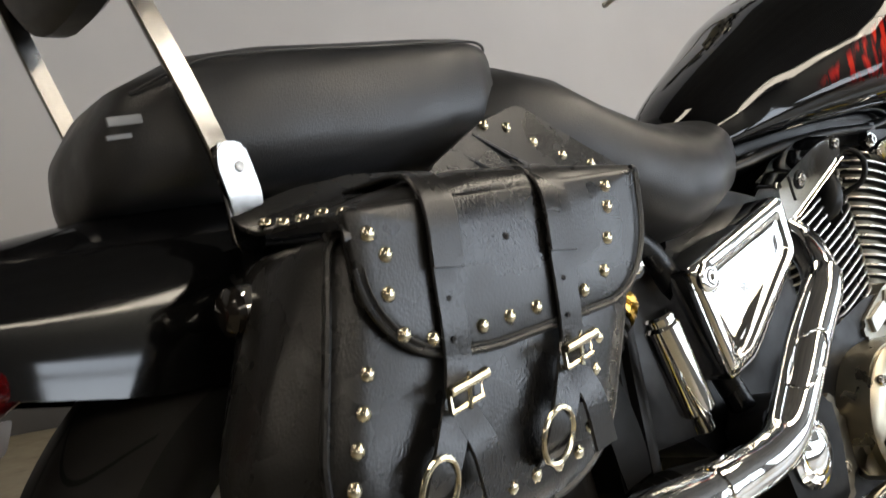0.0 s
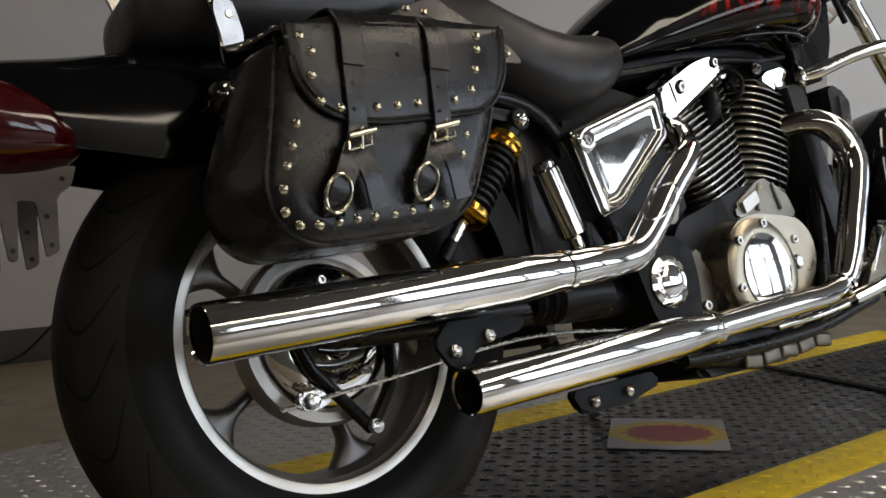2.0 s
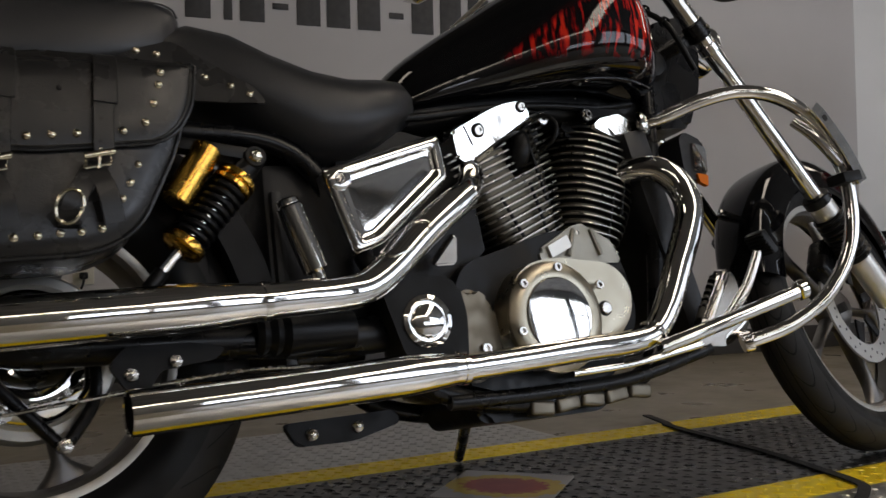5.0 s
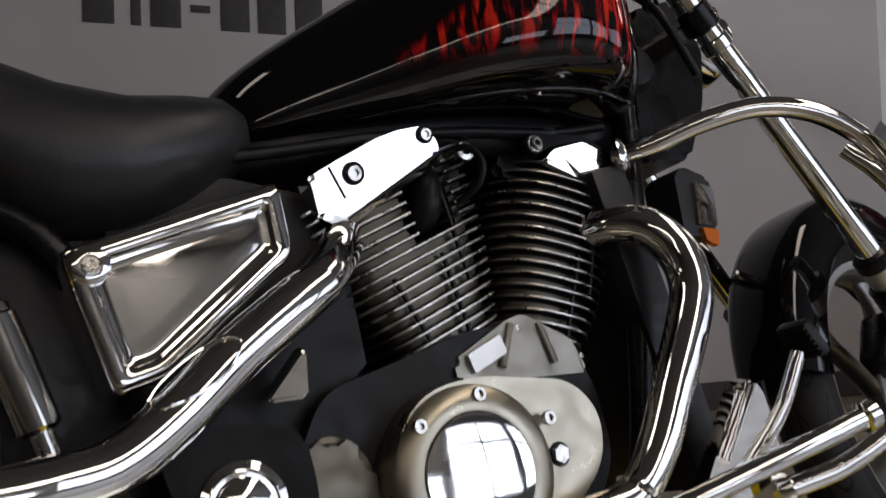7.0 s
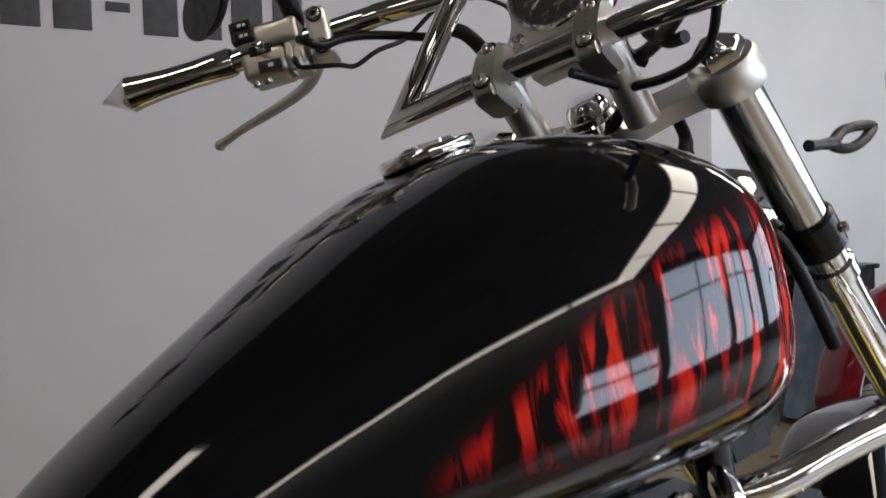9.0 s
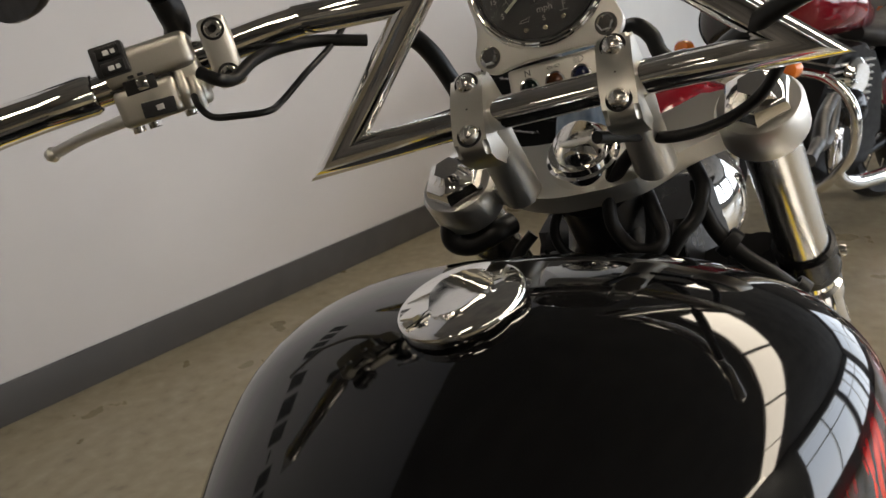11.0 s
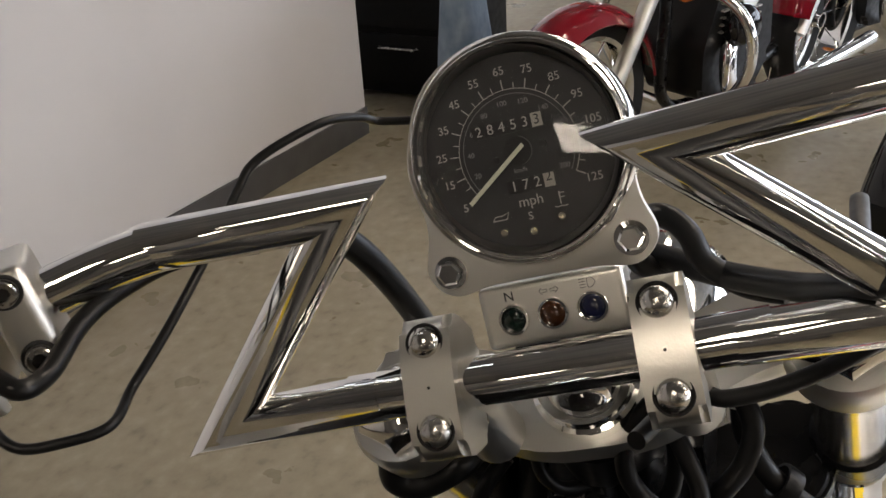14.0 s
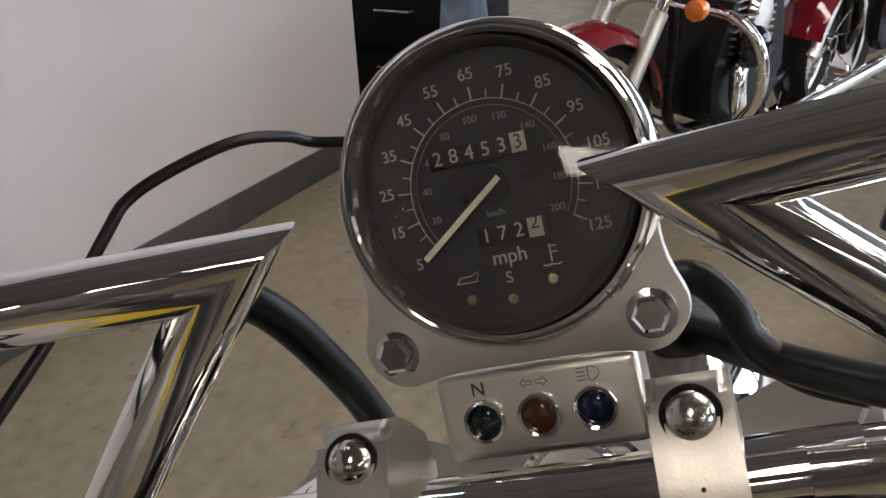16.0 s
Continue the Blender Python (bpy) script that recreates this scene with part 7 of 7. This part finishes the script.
# other motorcycles parked beyond ---------------------------------------------------------
def parked_motorcycle(m, paint, seatmat, label, bars=True, mudguard=None, touring=False):
    """A cruiser facing along its own -x; y across, wheels on the floor."""
    e = empty("parked_motorcycle", label, "motorcycle", m, "parked motorcycles")

    def tyre_ring(r, w, x):
        return lathe([(r - 0.07, -w * 0.8), (r - 0.03, -w), (r - 0.008, -w * 0.7), (r, 0), (r - 0.008, w * 0.7), (r - 0.03, w), (r - 0.07, w * 0.8)], (x, 0, r), (0, 1, 0), 48)

    for x, r, w in ((0.0, 0.33, 0.05), (1.6, 0.32, 0.075)):
        wh = part("wheel", lathe([(0.03, -0.04), (0.035, -0.04), (0.035, 0.04), (0.03, 0.04)], (x, 0, r), (0, 1, 0), 24), CHROME, e)
        part("tyre", tyre_ring(r, w, x), HOSE, wh)
        part("rim", lathe([(r - 0.085, -w * 0.7), (r - 0.066, -w * 0.8), (r - 0.066, w * 0.8), (r - 0.085, w * 0.7)], (x, 0, r), (0, 1, 0), 48), CHROME, wh)
        for k in range(12):
            a = 2 * math.pi * k / 12
            part("spoke", rod((x, 0.02 * (-1) ** k, r), (x + (r - 0.08) * math.cos(a), 0, r + (r - 0.08) * math.sin(a)), 0.003, 6), CHROME, wh)
        rings = []
        for i in range(21):
            a = radians(15 + (185 if touring and x == 0 else 150) * i / 20)
            ring = [Vector((x + math.cos(a) * (r + 0.03 - 0.05 * abs(u) ** 3), u * (w + (0.045 if touring else 0.02)), r + math.sin(a) * (r + 0.03 - 0.05 * abs(u) ** 3))) for u in np.linspace(-1, 1, 11)]
            rings.append(ring + [Vector((x + (p.x - x) * 0.98, p.y * 0.93, r + (p.z - r) * 0.98)) for p in reversed(ring)])
        part("fender", loft(rings), mudguard or BLACK, e)
    for s in (-1, 1):
        part("fork_leg", rod((0.0, s * 0.10, 0.33), (0.22, s * 0.10, 0.70), 0.027, 20), SATIN, e)
        part("fork_tube", rod((0.21, s * 0.10, 0.68), (0.37, s * 0.10, 0.98), 0.02, 20), CHROME, e)
        ind = part("indicator_stalk", rod((0.24, s * 0.10, 0.73), (0.23, s * 0.20, 0.73), 0.008, 12), CHROME, e)
        part("indicator_lens", lathe([(0, -0.034), (0.026, -0.026), (0.034, 0.0), (0.031, 0.019), (0, 0.028)], (0.225, s * 0.225, 0.73), (-1, 0, 0), 24), ORANGE, ind, "orange indicator lens")
        if bars:
            part("handlebar", tube([(0.37, 0.0, 1.02), (0.37, s * 0.12, 1.03), (0.38, s * 0.22, 1.12), (0.45, s * 0.36, 1.16), (0.58, s * 0.42, 1.12)], 0.0125, 12), CHROME, e)
            part("grip", rod((0.50, s * 0.39, 1.15), (0.60, s * 0.43, 1.115), 0.018, 14, 0.003), HOSE, e)
        part("exhaust_pipe", tube([(0.75, s * 0.12, 0.5), (0.62, s * 0.17, 0.42), (0.68, s * 0.19, 0.25), (1.0, s * 0.2, 0.22), (1.75, s * 0.2, 0.25)], 0.03, 16), CHROME, e)
        if touring:
            part("engine_guard", tube([(0.50, s * 0.05, 0.66), (0.50, s * 0.18, 0.655), (0.51, s * 0.27, 0.60), (0.52, s * 0.31, 0.50), (0.53, s * 0.29, 0.38), (0.55, s * 0.18, 0.24), (0.56, s * 0.06, 0.21)], 0.019, 14), CHROME, e, "chrome engine guard loop")
            part("cylinder_head", lathe([(0, 0.05), (0.05, 0.045), (0.068, 0.03), (0.075, 0.0), (0.07, -0.02)], (0.68, s * 0.17, 0.52), (-0.3, s, 0.25), 28), BLACK, e, "glossy black engine cover")
            part("spotlight", lathe([(0, 0.09), (0.04, 0.08), (0.058, 0.04), (0.062, 0.0), (0.056, -0.008), (0, -0.018)], (0.16, s * 0.19, 0.97), (1, 0, 0), 28), CHROME, e, "round chromed spotlight")
    if touring:
        shell = []
        for k, (x, half, lo, hi) in enumerate([(0.10, 0.10, 1.16, 1.26), (0.12, 0.24, 1.10, 1.36), (0.16, 0.36, 1.08, 1.45), (0.24, 0.43, 1.08, 1.50), (0.33, 0.44, 1.10, 1.50), (0.40, 0.40, 1.14, 1.46)]):
            shell.append(oval(x, half, lo, hi, 40, 2.6, 2.0, lo + 0.72 * (hi - lo)))
        part("fairing", loft(shell), paint, e, "dark red handlebar fairing")
    hl = part("headlight", lathe([(0, 0.13), (0.05, 0.12), (0.08, 0.07), (0.092, 0.01), (0.095, 0.0), (0.09, -0.006)], (0.13, 0, 0.86), (1, 0, 0), 40), CHROME, e, "round chromed headlight")
    part("lens", lathe([(0.09, 0), (0.07, 0.02), (0, 0.032)], (0.13, 0, 0.86), (-1, 0, 0), 32), SMOKE, hl, "dark glass lens")
    part("tank", loft([oval(x, h, lo, hi, 36, 2.2, 2.2) for x, h, lo, hi in [(0.40, 0.03, 0.86, 0.93), (0.43, 0.09, 0.80, 0.98), (0.50, 0.14, 0.77, 1.01), (0.62, 0.16, 0.76, 1.015), (0.76, 0.14, 0.76, 0.97), (0.90, 0.09, 0.76, 0.88), (0.97, 0.03, 0.77, 0.81)]]), paint, e)
    part("seat", loft([oval(x, h, lo, hi, 28, 2.6, 2.6) for x, h, lo, hi in [(0.90, 0.06, 0.72, 0.78), (0.98, 0.13, 0.69, 0.79), (1.12, 0.15, 0.68, 0.77), (1.28, 0.14, 0.70, 0.80), (1.40, 0.12, 0.74, 0.86), (1.60, 0.10, 0.76, 0.87), (1.68, 0.04, 0.78, 0.84)]]), seatmat, e)
    part("engine", slab(rounded([(0.55, 0.25), (0.52, 0.45), (0.62, 0.72), (0.84, 0.74), (0.95, 0.6), (1.0, 0.35), (0.9, 0.22)], 0.05), -0.13, 0.13, 0.02, 3), BLOCK, e)
    for k in range(8):
        part("fin", box((0.73, 0, 0.50 + 0.025 * k), (0.26, 0.29, 0.006), 0.002), FIN, e)
    part("air_cover", lathe([(0, 0.03), (0.06, 0.026), (0.075, 0.01), (0.075, 0)], (0.73, -0.145, 0.62), (0, -1, 0), 32), CHROME, e)
    part("frame_tube", tube([(0.38, 0, 0.9), (0.46, 0, 0.6), (0.50, 0, 0.25), (0.8, 0, 0.18), (1.1, 0, 0.22), (1.6, 0, 0.34)], 0.022, 12), FRAMEBLACK, e)
    return e


DARKRED = mat("dark_red_paint", (0.16, 0.006, 0.012), 0.1, 0.0, 0.5)
vary(DARKRED, 8, 0.06, 0.16)
parked_motorcycle(pose(3.74, 0.84, -0.012, 4, 0, -25), DARKRED, VINYL, "dark red touring motorcycle with chrome engine guard parked by the wall", False, DARKRED, True)
parked_motorcycle(pose(3.30, -0.19, -0.012, 4, 0, -25), BLACK, VINYL, "black cruiser motorcycle parked beside the red one")
parked_motorcycle(pose(4.95, 0.30, -0.012, 4, 0, -25), BLACK, VINYL, "black cruiser motorcycle parked beyond the deck")

# blue cloth cover thrown over a low stand
BLUE = mat("pale_blue_cloth", (0.22, 0.30, 0.40), 0.85)
vary(BLUE, 14, (0.16, 0.23, 0.32), (0.30, 0.38, 0.48), 5, (1, 1, 1), "Base Color")
drape = bmesh.new()
random.seed(4)
rows = []
for i in range(9):
    f = i / 8
    ring = []
    for k in range(28):
        a = 2 * math.pi * k / 28
        w = 0.10 + 0.12 * f + 0.025 * f * math.sin(a * 5 + 1) + 0.012 * random.random() * f
        ring.append(drape.verts.new((w * math.cos(a), w * math.sin(a) * 0.8, 0.72 - 0.70 * f ** 1.2)))
    rows.append(ring)
for a, b in zip(rows, rows[1:]):
    for k in range(28):
        drape.faces.new((a[k], b[k], b[(k + 1) % 28], a[(k + 1) % 28]))
drape.faces.new(rows[0])
cloth = finish("draped_cloth", drape, BLUE)
cloth.matrix_world = pose(4.42, 1.46, -0.012) @ Matrix.Diagonal((0.72, 0.72, 1.18, 1))
tagged(cloth, "pale blue cloth draped over a low stand by the wall", "cloth")

# low black cabinet, added to fill an unclear dark area past the wall's corner
cabinet = empty("stand_in_cabinet", "low black cabinet with two drawers, added to fill an unclear dark area", "cabinet", pose(4.98, 1.86, -0.012, 0, 0, -7))
part("body", box((0, 0, 0.30), (0.50, 0.62, 0.56), 0.008), SATINBLACK, cabinet)
part("top", box((0, 0, 0.592), (0.53, 0.65, 0.024), 0.006), FRAMEBLACK, cabinet)
for z in (0.19, 0.44):
    drawer = part("drawer_front", box((-0.256, 0, z), (0.018, 0.58, 0.22), 0.005), SATINBLACK, cabinet)
    part("handle", tube([(-0.262, -0.10, z + 0.05), (-0.285, -0.09, z + 0.05), (-0.285, 0.09, z + 0.05), (-0.262, 0.10, z + 0.05)], 0.006, 10, smooth=False), STEEL, drawer)
for x in (-0.2, 0.2):
    for y in (-0.26, 0.26):
        part("foot", rod((x, y, 0.0), (x, y, 0.03), 0.02, 14, 0.003), PLASTIC, cabinet)
